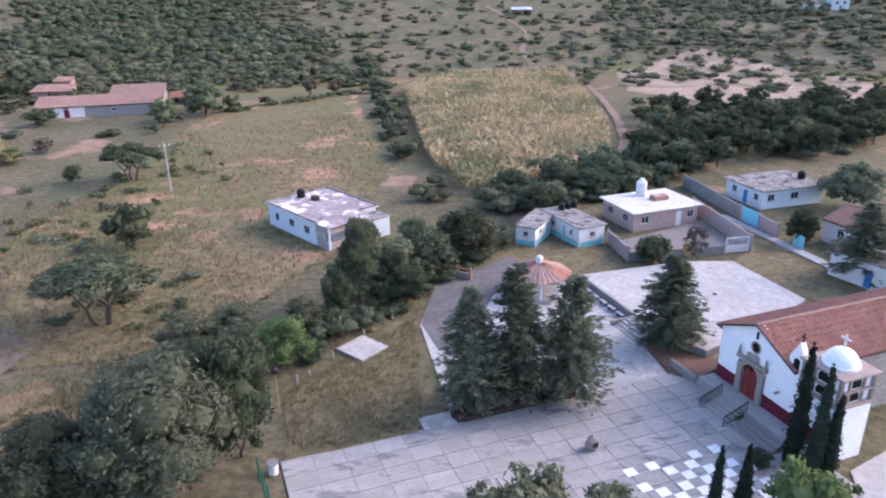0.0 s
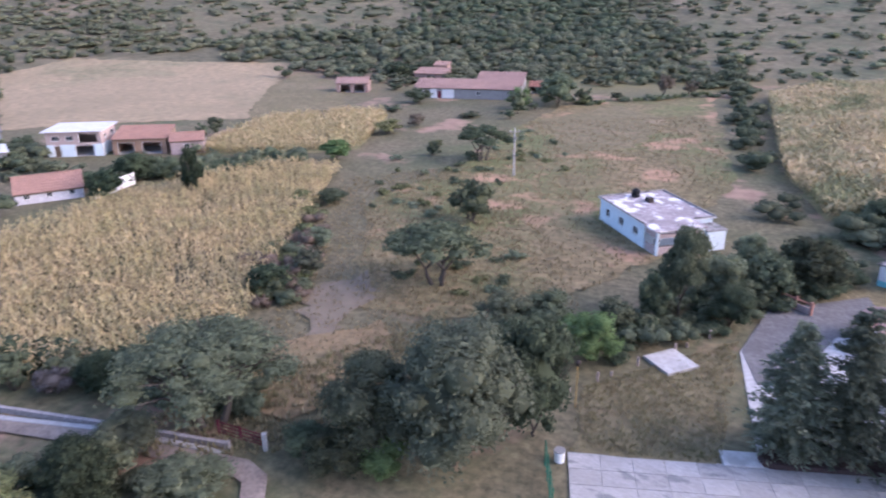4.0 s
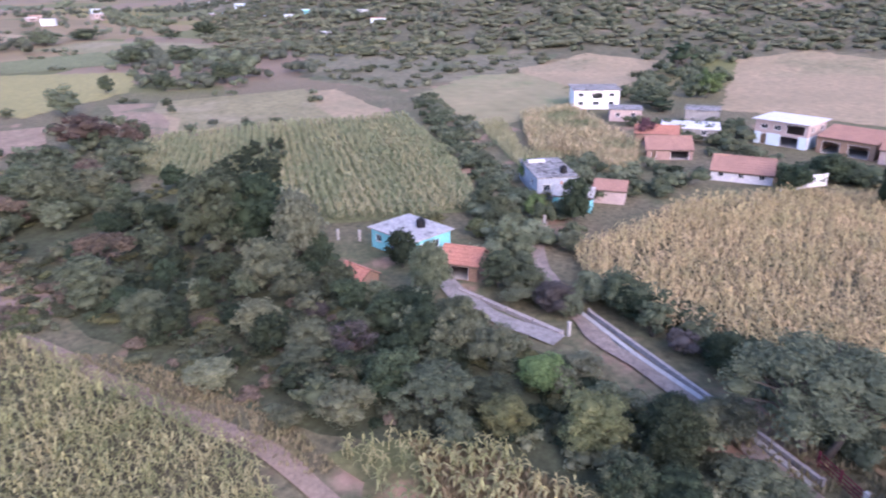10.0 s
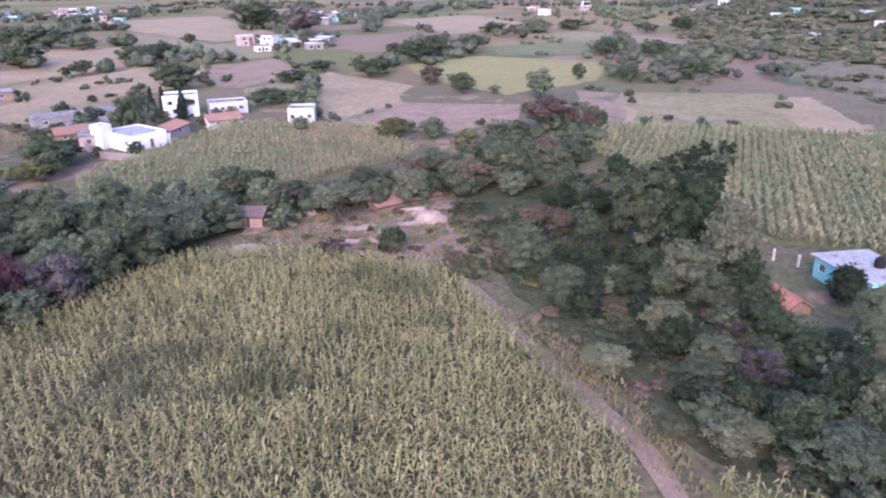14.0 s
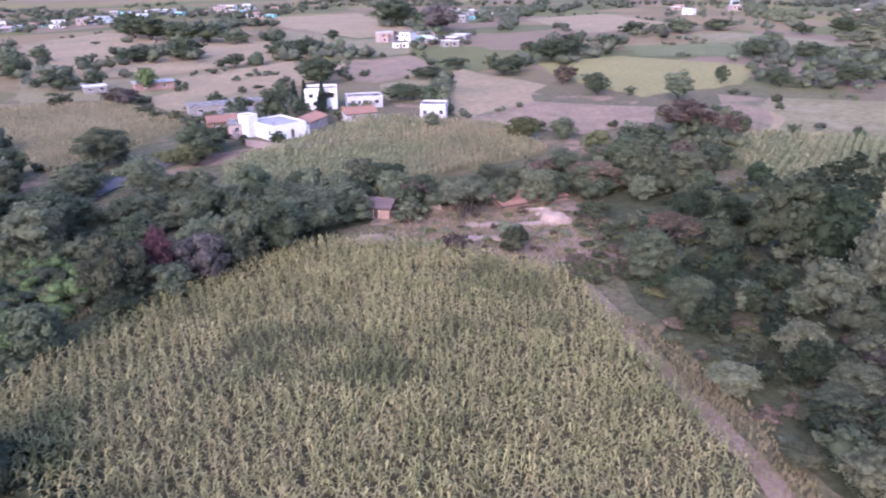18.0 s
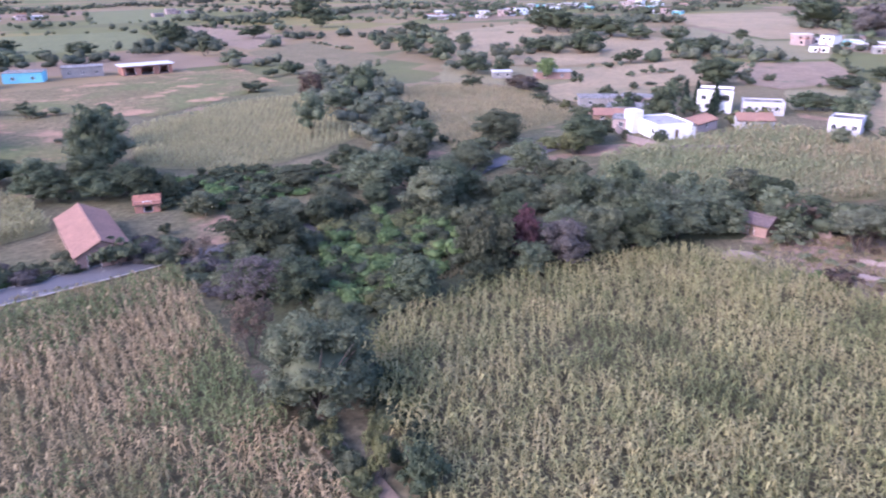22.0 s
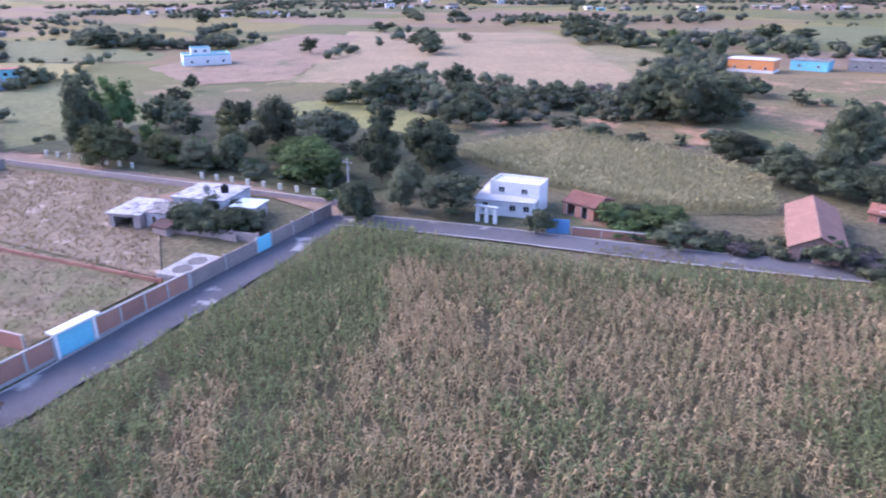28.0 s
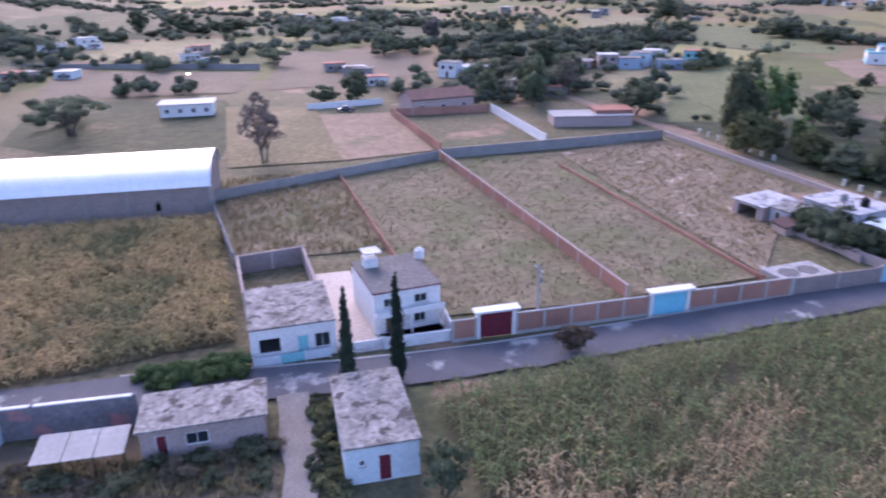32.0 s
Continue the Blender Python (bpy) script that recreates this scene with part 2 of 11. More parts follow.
LEAVES = {
    "mesquite": mat("mesquite_leaf", (0.138, 0.156, 0.094), (0.106, 0.124, 0.074), (0.078, 0.091, 0.057), big=0.4, small=1.2, bump=0, island=0.22, per_object=0.3, hue=0.018, sat=0.95, through_light=0.4),
    "dense": mat("dense_leaf", (0.1, 0.12, 0.068), (0.076, 0.096, 0.056), (0.054, 0.068, 0.042), big=0.4, small=1.2, bump=0, island=0.22, per_object=0.3, hue=0.018, sat=0.95, through_light=0.4),
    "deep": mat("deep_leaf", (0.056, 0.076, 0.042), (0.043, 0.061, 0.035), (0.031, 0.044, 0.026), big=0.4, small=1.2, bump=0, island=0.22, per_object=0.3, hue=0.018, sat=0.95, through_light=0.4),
    "bright": mat("bright_leaf", (0.125, 0.178, 0.065), (0.094, 0.140, 0.052), (0.062, 0.096, 0.039), big=0.4, small=1.2, bump=0, island=0.22, per_object=0.3, hue=0.018, sat=0.95, through_light=0.4),
    "bush": mat("bush_leaf", (0.1, 0.114, 0.063), (0.078, 0.092, 0.054), (0.056, 0.066, 0.04), big=0.4, small=1.2, bump=0, island=0.22, per_object=0.3, hue=0.018, sat=0.95, through_light=0.4),
    "pale": mat("pale_leaf", (0.175, 0.188, 0.112), (0.132, 0.146, 0.086), (0.093, 0.105, 0.063), big=0.4, small=1.2, bump=0, island=0.22, per_object=0.3, hue=0.018, sat=0.95, through_light=0.4),
    "silver": mat("silver_leaf", (0.148, 0.162, 0.105), (0.116, 0.131, 0.085), (0.086, 0.098, 0.064), big=0.4, small=1.2, bump=0, island=0.16, per_object=0.3, hue=0.018, sat=0.95, through_light=0.4),
    "grey": mat("grey_twig", (0.130, 0.118, 0.108), (0.101, 0.090, 0.084), (0.072, 0.065, 0.060), big=0.4, small=1.2, bump=0, island=0.22, per_object=0.3, hue=0.018, sat=0.95, through_light=0.4),
    "rust": mat("rust_leaf", (0.154, 0.113, 0.081), (0.120, 0.094, 0.067), (0.084, 0.070, 0.054), big=0.4, small=1.2, bump=0, island=0.22, per_object=0.3, hue=0.018, sat=0.95, through_light=0.4),
    "red": mat("red_leaf", (0.144, 0.062, 0.065), (0.108, 0.055, 0.056), (0.078, 0.048, 0.046), big=0.4, small=1.2, bump=0, island=0.22, per_object=0.3, hue=0.018, sat=0.95, through_light=0.4),
    "yellow": mat("yellow_green_leaf", (0.158, 0.158, 0.067), (0.113, 0.125, 0.056), (0.077, 0.088, 0.043), big=0.4, small=1.2, bump=0, island=0.22, per_object=0.3, hue=0.018, sat=0.95, through_light=0.4),
    "conifer": mat("conifer_needle", (0.15, 0.175, 0.115), (0.118, 0.142, 0.095), (0.085, 0.102, 0.072), big=0.4, small=1.2, bump=0, island=0.22, per_object=0.3, hue=0.018, sat=0.95, through_light=0.4),
    "cypress": mat("cypress_needle", (0.034, 0.050, 0.035), (0.026, 0.039, 0.028), (0.018, 0.028, 0.020), big=0.4, small=1.2, bump=0, island=0.22, per_object=0.3, hue=0.018, sat=0.95, through_light=0.4),
    "hill": mat("hill_leaf", (0.15, 0.155, 0.095), (0.118, 0.126, 0.078), (0.092, 0.1, 0.062), big=0.02, small=0.2, bump=0, island=0.25, sat=0.95, through_light=0.4),
    # far trees: paler and bluer, distance haze put into the leaf colour
    "far": mat("hazed_leaf", (0.125, 0.138, 0.094), (0.097, 0.112, 0.078), (0.072, 0.084, 0.06), big=0.4, small=1.2, bump=0, island=0.22, per_object=0.3, hue=0.018, sat=0.95, through_light=0.4),
}
CORN = {
    "weedy": mat("weedy_maize", (0.37, 0.285, 0.12), (0.24, 0.215, 0.082), (0.4, 0.275, 0.135), big=0.12, small=0.4, bump=0, island=0.25, through_light=0.4,
                 patch=(0.16, 0.17, 0.075), patch_scale=0.1, patch_at=0.5, mottle=0.3, mottle_scale=0.3),
    "big": mat("corn_green_yellow", (0.285, 0.275, 0.104), (0.2, 0.213, 0.079), (0.325, 0.272, 0.126), big=0.09, small=0.45, bump=0, island=0.24, through_light=0.4,
               patch=(0.15, 0.165, 0.066), patch_scale=0.07, patch_at=0.5, mottle=0.24, mottle_scale=0.3),
    "brown": mat("corn_dry", (0.37, 0.275, 0.145), (0.27, 0.22, 0.105), (0.32, 0.24, 0.125), big=0.1, small=0.5, bump=0, island=0.26, through_light=0.35,
                 patch=(0.2, 0.185, 0.08), patch_scale=0.09, patch_at=0.53, mottle=0.2, mottle_scale=0.3),
    "gold": mat("corn_gold", (0.5, 0.36, 0.18), (0.42, 0.31, 0.145), (0.3, 0.26, 0.11), big=0.1, small=0.4, bump=0, island=0.2, through_light=0.35, mottle=0.25, mottle_scale=0.2,
                patch=(0.3, 0.265, 0.115), patch_scale=0.09, patch_at=0.55),
    "mixed": mat("corn_gold_and_green", (0.5, 0.36, 0.2), (0.4, 0.305, 0.16), (0.3, 0.26, 0.125), big=0.09, small=0.35, bump=0, island=0.25, through_light=0.35,
                 patch=(0.215, 0.225, 0.105), patch_scale=0.07, patch_at=0.48, mottle=0.3, mottle_scale=0.25),
    "ripening": mat("corn_yellow_green", (0.335, 0.3, 0.15), (0.275, 0.255, 0.125), (0.24, 0.23, 0.11), big=0.04, small=0.3, bump=0, island=0.1, through_light=0.35, mottle=0.18, mottle_scale=0.12),
    "green": mat("corn_grey_green", (0.21, 0.232, 0.106), (0.165, 0.19, 0.088), (0.245, 0.238, 0.12), big=0.05, small=0.3, bump=0, island=0.15, through_light=0.35, mottle=0.15, mottle_scale=0.2),
    "straw": mat("corn_straw", (0.36, 0.285, 0.155), (0.3, 0.242, 0.13), (0.265, 0.225, 0.115), big=0.04, small=0.3, bump=0, island=0.1, through_light=0.35, mottle=0.18, mottle_scale=0.12,
                 patch=(0.24, 0.225, 0.115), patch_scale=0.03, patch_at=0.5),
    "lush": mat("corn_lush", (0.15, 0.185, 0.07), (0.118, 0.152, 0.056), (0.19, 0.195, 0.085), big=0.1, small=0.5, bump=0, island=0.28, through_light=0.4, mottle=0.2, mottle_scale=0.3),
}


# ---- tools for building ----
def step(lo, hi, v):
    t = min(max((v - lo) / (hi - lo), 0.0), 1.0)
    return t * t * (3 - 2 * t)


def land(x, y):
    """Height of the ground: level valley, a hill rising beyond the village."""
    d, az = math.hypot(x, y), math.degrees(math.atan2(-x, y))
    e = max(d - 245.0 - 6.0 * max(0.0, az - 70.0), 0.0)
    return step(-75, -50, az) * (1 - step(88, 100, az)) * 0.125 * e * e / (e + 45.0)


def mesh_of(name, verts, faces, materials):
    me = bpy.data.meshes.new(name)
    me.from_pydata(verts, [], faces)
    for m in materials if isinstance(materials, (list, tuple)) else [materials]:
        me.materials.append(m)
    return me


def bulk(name, verts, faces, material):
    """A mesh of many equal polygons from arrays."""
    me = bpy.data.meshes.new(name)
    verts, faces = np.ascontiguousarray(verts, np.float32), np.ascontiguousarray(faces, np.int32)
    k = faces.shape[1]
    me.vertices.add(len(verts)), me.loops.add(faces.size), me.polygons.add(len(faces))
    me.vertices.foreach_set("co", verts.ravel())
    me.loops.foreach_set("vertex_index", faces.ravel())
    me.polygons.foreach_set("loop_start", np.arange(0, faces.size, k, dtype=np.int32))
    me.polygons.foreach_set("loop_total", np.full(len(faces), k, np.int32))
    me.materials.append(material)
    me.update(calc_edges=True)
    return me


def thing(name, x, y, z=None, rot=0, label="", category="", group="", kind=""):
    ob = new(name)
    ob.empty_display_size = 0.2
    ob.matrix_world = pose(x, y, land(x, y) if z is None else z, 0, 0, rot)
    return tagged(ob, label, category, group, kind)


def part(name, bm, material, parent=None, label=""):
    """Links a bmesh, or a mesh, as one object under a thing or a part."""
    me = bm
    if isinstance(bm, bmesh.types.BMesh):
        me = bpy.data.meshes.new(name)
        bm.to_mesh(me)
        bm.free()
        me.materials.append(material)
    ob = new(name, me)
    ob.parent = parent
    return tagged(ob, label)


def box(x0, y0, z0, x1, y1, z1, bevel=0.0, bm=None):
    bm = bm or bmesh.new()
    m = Matrix.Translation(((x0 + x1) / 2, (y0 + y1) / 2, (z0 + z1) / 2)) @ Matrix.Diagonal((abs(x1 - x0), abs(y1 - y0), abs(z1 - z0), 1))
    made = bmesh.ops.create_cube(bm, size=1, matrix=m)
    if bevel:
        edges = list({e for v in made["verts"] for e in v.link_edges})
        bmesh.ops.bevel(bm, geom=edges, offset=bevel, segments=1, affect="EDGES")
    return bm


def tube(x, y, z0, z1, r0, r1=None, sides=10, bm=None):
    bm = bm or bmesh.new()
    bmesh.ops.create_cone(bm, cap_ends=True, segments=sides, radius1=r0, radius2=r0 if r1 is None else r1, depth=z1 - z0,
                          matrix=Matrix.Translation((x, y, (z0 + z1) / 2)))
    return bm


def inside(poly, x, y):
    """Which of the points lie in the outline."""
    hit = np.zeros(len(x), bool)
    px, py = np.array(poly, float).T
    for a in range(len(px)):
        b = a - 1
        cross = (py[a] > y) != (py[b] > y)
        hit ^= cross & (x < (px[b] - px[a]) * (y - py[a]) / (py[b] - py[a] + 1e-12) + px[a])
    return hit


def on_open_field(x, y):
    return any(a < x < b and c < y < d and inside(q, np.array([x]), np.array([y]))[0] for a, b, c, d, q in OPEN)


def softened(poly, every=6.0, wander=0.8, seed=0):
    """The outline with uneven edges."""
    rng, out = random.Random(seed), []
    for (ax, ay), (bx, by) in zip(poly, poly[1:] + poly[:1]):
        n = max(1, int(math.hypot(bx - ax, by - ay) / every))
        for k in range(n):
            w = 0 if k == 0 else wander
            out.append((ax + (bx - ax) * k / n + rng.uniform(-w, w), ay + (by - ay) * k / n + rng.uniform(-w, w)))
    return out


LAID = [0]
OPEN = []  # outlines of open fields


def sheet(name, poly, material, lift=0.05, grid=None, wander=1.1, every=2.6, seed=1):
    """A patch of ground laid on the land."""
    from mathutils.geometry import delaunay_2d_cdt
    ring = softened(poly, every, wander, seed)
    pts = [Vector(p) for p in ring]
    xs, ys = [p[0] for p in ring], [p[1] for p in ring]
    size = max(max(xs) - min(xs), max(ys) - min(ys))
    g = grid or max(4.0, size / 14)
    gx, gy = np.meshgrid(np.arange(min(xs) + g / 2, max(xs), g), np.arange(min(ys) + g / 2, max(ys), g))
    ok = inside(ring, gx.ravel(), gy.ravel())
    pts += [Vector(p) for p in zip(gx.ravel()[ok], gy.ravel()[ok])]
    v, _, f, _, _, _ = delaunay_2d_cdt(pts, [], [list(range(len(ring)))], 1, 1e-4)
    f = [list(q) if (v[q[1]] - v[q[0]]).cross(v[q[2]] - v[q[0]]) > 0 else list(reversed(q)) for q in f]
    me = mesh_of(name, [(p.x, p.y, land(p.x, p.y) + lift) for p in v], f, material)
    LAID[0] += 1
    if size > 30 and not any(w in name for w in ("weed", "slope", "floor", "bed")):
        OPEN.append((min(xs), max(xs), min(ys), max(ys), poly))
    ob = new(name, me)
    ob.location.z = 0.003 * (LAID[0] % 40)
    return tagged(ob, kind="structure")


def ribbon(name, points, width, material, lift=0.09, rough_edge=0.25, thick=0.0):
    """A road along a line of points."""
    pts = [Vector(p) for p in points]
    fine = []
    for i in range(len(pts) - 1):
        p0, p1, p2, p3 = pts[max(i - 1, 0)], pts[i], pts[i + 1], pts[min(i + 2, len(pts) - 1)]
        n = max(2, int((p2 - p1).length / 2.5))
        for k in range(n):
            t = k / n
            fine.append(0.5 * (2 * p1 + (p2 - p0) * t + (2 * p0 - 5 * p1 + 4 * p2 - p3) * t * t + (3 * p1 - p0 - 3 * p2 + p3) * t ** 3))
    fine.append(pts[-1])
    rng, verts, faces = random.Random(len(points)), [], []
    for i, p in enumerate(fine):
        d = (fine[min(i + 1, len(fine) - 1)] - fine[max(i - 1, 0)]).normalized()
        s = Vector((-d.y, d.x))
        w = width(i / (len(fine) - 1)) if callable(width) else width
        for k in (-1, -0.33, 0.33, 1):
            q = p + s * (k * w / 2 + (rng.uniform(-rough_edge, rough_edge) if abs(k) == 1 else 0))
            verts.append((q.x, q.y, land(q.x, q.y) + lift + (0.03 if abs(k) < 1 else 0)))
        if i:
            b = 4 * i
            faces += [(b + k, b + 1 + k, b - 3 + k, b - 4 + k) for k in range(3)]
    ob = new(name, mesh_of(name, verts, faces, material))
    ob.location.z = 0.12
    return tagged(ob, kind="structure")


# ---- ground: one sheet out to the horizon ----
def ground():
    m = mat("valley_ground", (0.17, 0.135, 0.075), (0.11, 0.105, 0.052), (0.056, 0.051, 0.028), mottle=0.3, mottle_scale=0.45, big=0.05, small=1.3, bump=0.7,
            spot=(0.225, 0.14, 0.092), spot_at=0.57, spot_scale=0.06, patch=(0.088, 0.096, 0.044), patch_scale=0.03, patch_at=0.5)
    n, l = m.node_tree.nodes, m.node_tree.links
    bsdf = n["Principled BSDF"]
    near = bsdf.inputs["Base Color"].links[0].from_socket
    geo = next(q for q in n if q.type == "NEW_GEOMETRY")
    # farther out the valley is a patchwork of small fields
    mp = n.new("ShaderNodeMapping")
    mp.inputs["Rotation"].default_value, mp.inputs["Scale"].default_value = (0, 0, 0.5), (0.011, 0.017, 0)
    l.new(geo.outputs["Position"], mp.inputs["Vector"])
    vor = n.new("ShaderNodeTexVoronoi")
    vor.distance, vor.inputs["Scale"].default_value, vor.inputs["Randomness"].default_value = "MANHATTAN", 1.0, 0.8
    l.new(mp.outputs["Vector"], vor.inputs["Vector"])
    ramp = n.new("ShaderNodeValToRGB")
    ramp.color_ramp.interpolation = "CONSTANT"
    stops = [(0.0, (0.2, 0.152, 0.085)), (0.18, (0.14, 0.142, 0.058)), (0.34, (0.24, 0.178, 0.1)), (0.5, (0.122, 0.126, 0.056)), (0.66, (0.205, 0.178, 0.072)),
             (0.84, (0.225, 0.162, 0.112))]
    while len(ramp.color_ramp.elements) < len(stops):
        ramp.color_ramp.elements.new(0.5)
    for e, (p, c) in zip(ramp.color_ramp.elements, stops):
        e.position, e.color = p, (*c, 1)
    sep = n.new("ShaderNodeSeparateColor")
    l.new(vor.outputs["Color"], sep.inputs["Color"])
    l.new(sep.outputs[0], ramp.inputs["Fac"])
    far = n.new("ShaderNodeVectorMath")
    far.operation = "LENGTH"
    l.new(geo.outputs["Position"], far.inputs[0])
    rng = n.new("ShaderNodeMapRange")
    rng.inputs["From Min"].default_value, rng.inputs["From Max"].default_value = 190, 260
    rng.inputs["To Max"].default_value = 0.85
    l.new(far.outputs["Value"], rng.inputs["Value"])
    mx = n.new("ShaderNodeMix")
    mx.data_type = "RGBA"
    l.new(rng.outputs["Result"], mx.inputs[0])
    l.new(near, mx.inputs[6])
    drift = n.new("ShaderNodeTexNoise")
    drift.inputs["Scale"].default_value, drift.inputs["Detail"].default_value = 0.05, 6
    l.new(geo.outputs["Position"], drift.inputs["Vector"])
    tone = n.new("ShaderNodeMapRange")
    tone.inputs["To Min"].default_value, tone.inputs["To Max"].default_value = 0.55, 1.0
    l.new(drift.outputs["Fac"], tone.inputs["Value"])
    hs = n.new("ShaderNodeHueSaturation")
    hs.inputs["Saturation"].default_value = 1.05
    l.new(tone.outputs["Result"], hs.inputs["Value"])
    l.new(ramp.outputs["Color"], hs.inputs["Color"])
    l.new(hs.outputs["Color"], mx.inputs[7])
    l.new(mx.outputs[2], bsdf.inputs["Base Color"])
    radii = [0.0] + [8 * 1.062 ** k for k in range(104)]
    verts, faces, sides = [(0, 0, 0)], [], 180
    for r in radii[1:]:
        for k in range(sides):
            a = 2 * math.pi * k / sides
            x, y = r * math.cos(a), r * math.sin(a)
            verts.append((x, y, land(x, y)))
    faces += [(0, 1 + k, 1 + (k + 1) % sides) for k in range(sides)]
    for i in range(len(radii) - 2):
        b = 1 + i * sides
        for k in range(sides):
            faces.append((b + k, b + sides + k, b + sides + (k + 1) % sides, b + (k + 1) % sides))
    me = mesh_of("ground", verts, faces, [m, HILL])
    for p in me.polygons:
        p.use_smooth = True
        c = p.center
        if land(c.x, c.y) > 0.8 + 1.2 * noise.noise(Vector((c.x, c.y, 0)) * 0.025):
            p.material_index = 1
    return tagged(new("ground", me), kind="structure")


ground()


# ---- crops ----
def corn_plant(seed, leaves, parts):
    """Quads of one maize plant 1 high: a stalk, arching leaves that hang over at their tips, and a tassel."""
    rng, v, f = random.Random(seed), [], []

    def quad(a, b, c, d):
        f.append(tuple(range(len(v), len(v) + 4)))
        v.extend((a, b, c, d))

    for k in range(parts - 1):
        quad((-0.012, -0.006, 0), (0.012, 0.006, 0), (0.008, 0.004, 0.92), (-0.008, -0.004, 0.92))
    for k in range(leaves):
        a = k * 2.6 + rng.uniform(-0.7, 0.7)
        z = 0.3 + 0.6 * k / leaves + rng.uniform(-0.05, 0.05)
        reach, up, w = rng.uniform(0.22, 0.4), rng.uniform(0.03, 0.12), rng.uniform(0.032, 0.048)
        c, s = math.cos(a), math.sin(a)
        line = [(0.0, z, w * 0.7), (reach * 0.45, z + up, w), (reach, z + up - rng.uniform(0.05, 0.26), w * 0.35)]
        if parts == 1:
            line = [(0.0, z - 0.1, w * 1.0), (reach * 0.62, z + up * rng.uniform(0.2, 1.5), w * 0.9)]
        for (r0, z0, w0), (r1, z1, w1) in zip(line, line[1:]):
            quad((r0 * c - w0 * s, r0 * s + w0 * c, z0), (r0 * c + w0 * s, r0 * s - w0 * c, z0), (r1 * c + w1 * s, r1 * s - w1 * c, z1), (r1 * c - w1 * s, r1 * s + w1 * c, z1))
    for k in range(3 * parts - 3):
        a = rng.uniform(0, 6)
        quad((0, 0, 0.88), (0.014, 0.014, 0.88), (0.08 * math.cos(a) + 0.014, 0.08 * math.sin(a), 1.02), (0.08 * math.cos(a), 0.08 * math.sin(a), 1.02))
    return np.array(v), np.array(f)


def corn(name, poly, angle, row, gap, height, material, label, leaves=6, parts=2, wide=1.0, bare=0.04, seed=3, wander=0.5, keep=None, stray=0.2, bed=None):
    """A maize field: plants in rows, uneven, with gaps; the field's bed lies under it."""
    rng = np.random.default_rng(seed)
    sheet("field_bed", poly, bed or SOIL, lift=0.06, wander=wander)
    c, s = math.cos(radians(angle)), math.sin(radians(angle))
    px, py = np.array(poly).T
    u, w = px * c + py * s, -px * s + py * c
    gu, gw = np.meshgrid(np.arange(u.min(), u.max(), gap), np.arange(w.min(), w.max(), row))
    gu, gw = gu.ravel() + rng.normal(0, gap * 0.3, gu.size), gw.ravel() + rng.normal(0, row * stray, gw.size)
    x, y = gu * c - gw * s, gu * s + gw * c
    ok = inside(softened(poly, 6.0, wander, 1), x, y) & (rng.random(x.size) > bare)
    thin = np.sin(x * 0.21 + 1.3) * np.sin(y * 0.17 + seed) + 0.6 * np.sin(x * 0.53 + y * 0.41)
    ok &= rng.random(x.size) > np.clip((thin - 1.05) * 1.3, 0, 0.75)
    if keep:
        ok &= rng.random(x.size) < keep(x, y)
    x, y = x[ok], y[ok]
    size = height * rng.normal(1, 0.1, x.size).clip(0.65, 1.25) * (1 + 0.1 * np.sin(x * 0.13) * np.sin(y * 0.16))
    turn, kind = rng.random(x.size) * 6.283, rng.integers(0, 6, x.size)
    lean = rng.normal(0, 0.06, (2, x.size))
    z = np.array([land(a, b) for a, b in zip(x, y)])
    verts, faces, base = [], [], 0
    for k in range(6):
        v, f = corn_plant(seed * 10 + k, leaves, parts)
        m = np.where(kind == k)[0]
        ca, sa, sz = np.cos(turn[m])[:, None], np.sin(turn[m])[:, None], size[m][:, None]
        vx, vy, vz = v[:, 0][None] * wide, v[:, 1][None] * wide, v[:, 2][None]
        q = np.stack([x[m][:, None] + sz * (vx * ca - vy * sa + lean[0, m][:, None] * vz), y[m][:, None] + sz * (vx * sa + vy * ca + lean[1, m][:, None] * vz),
                      z[m][:, None] + sz * vz + 0.05], -1)
        verts.append(q.reshape(-1, 3))
        faces.append((f[None] + (base + np.arange(len(m)) * len(v))[:, None, None]).reshape(-1, 4))
        base += len(m) * len(v)
    ob = new(name, bulk(name, np.concatenate(verts), np.concatenate(faces), material))
    return tagged(ob, label, "maize", kind="stuff")


def greenness(x, y):
    """Share of green plants in the big roadside field: green along the road and the path, dry in the middle."""
    d = (x - 39.5) * 0.985 + (y + 40) * 0.13 + 6 * np.sin(x * 0.23 + 1) * np.sin(y * 0.19) + 3 * np.sin(x * 0.6 + y * 0.5)
    edge = np.clip((5 - np.abs(x + 3 - (y + 60) * 0.14)) / 4, 0, 1) * 0.35 + np.clip((-72 - y - 0.27 * x * -1 + 3 * np.sin(x * 0.3)) / 9, 0, 0.4)
    tan = np.exp(-((d + 4) / 4.0) ** 2)
    patch = 0.45 * np.clip(np.sin(x * 0.17 + 2) * np.sin(y * 0.21 + x * 0.05) * 2, 0, 1)
    return np.clip(1 / (1 + np.exp(-d / 4.2)) + patch - 0.5 * tan + edge + 0.1, 0.05, 0.94)


# ---- trees ----
PROTO = {}


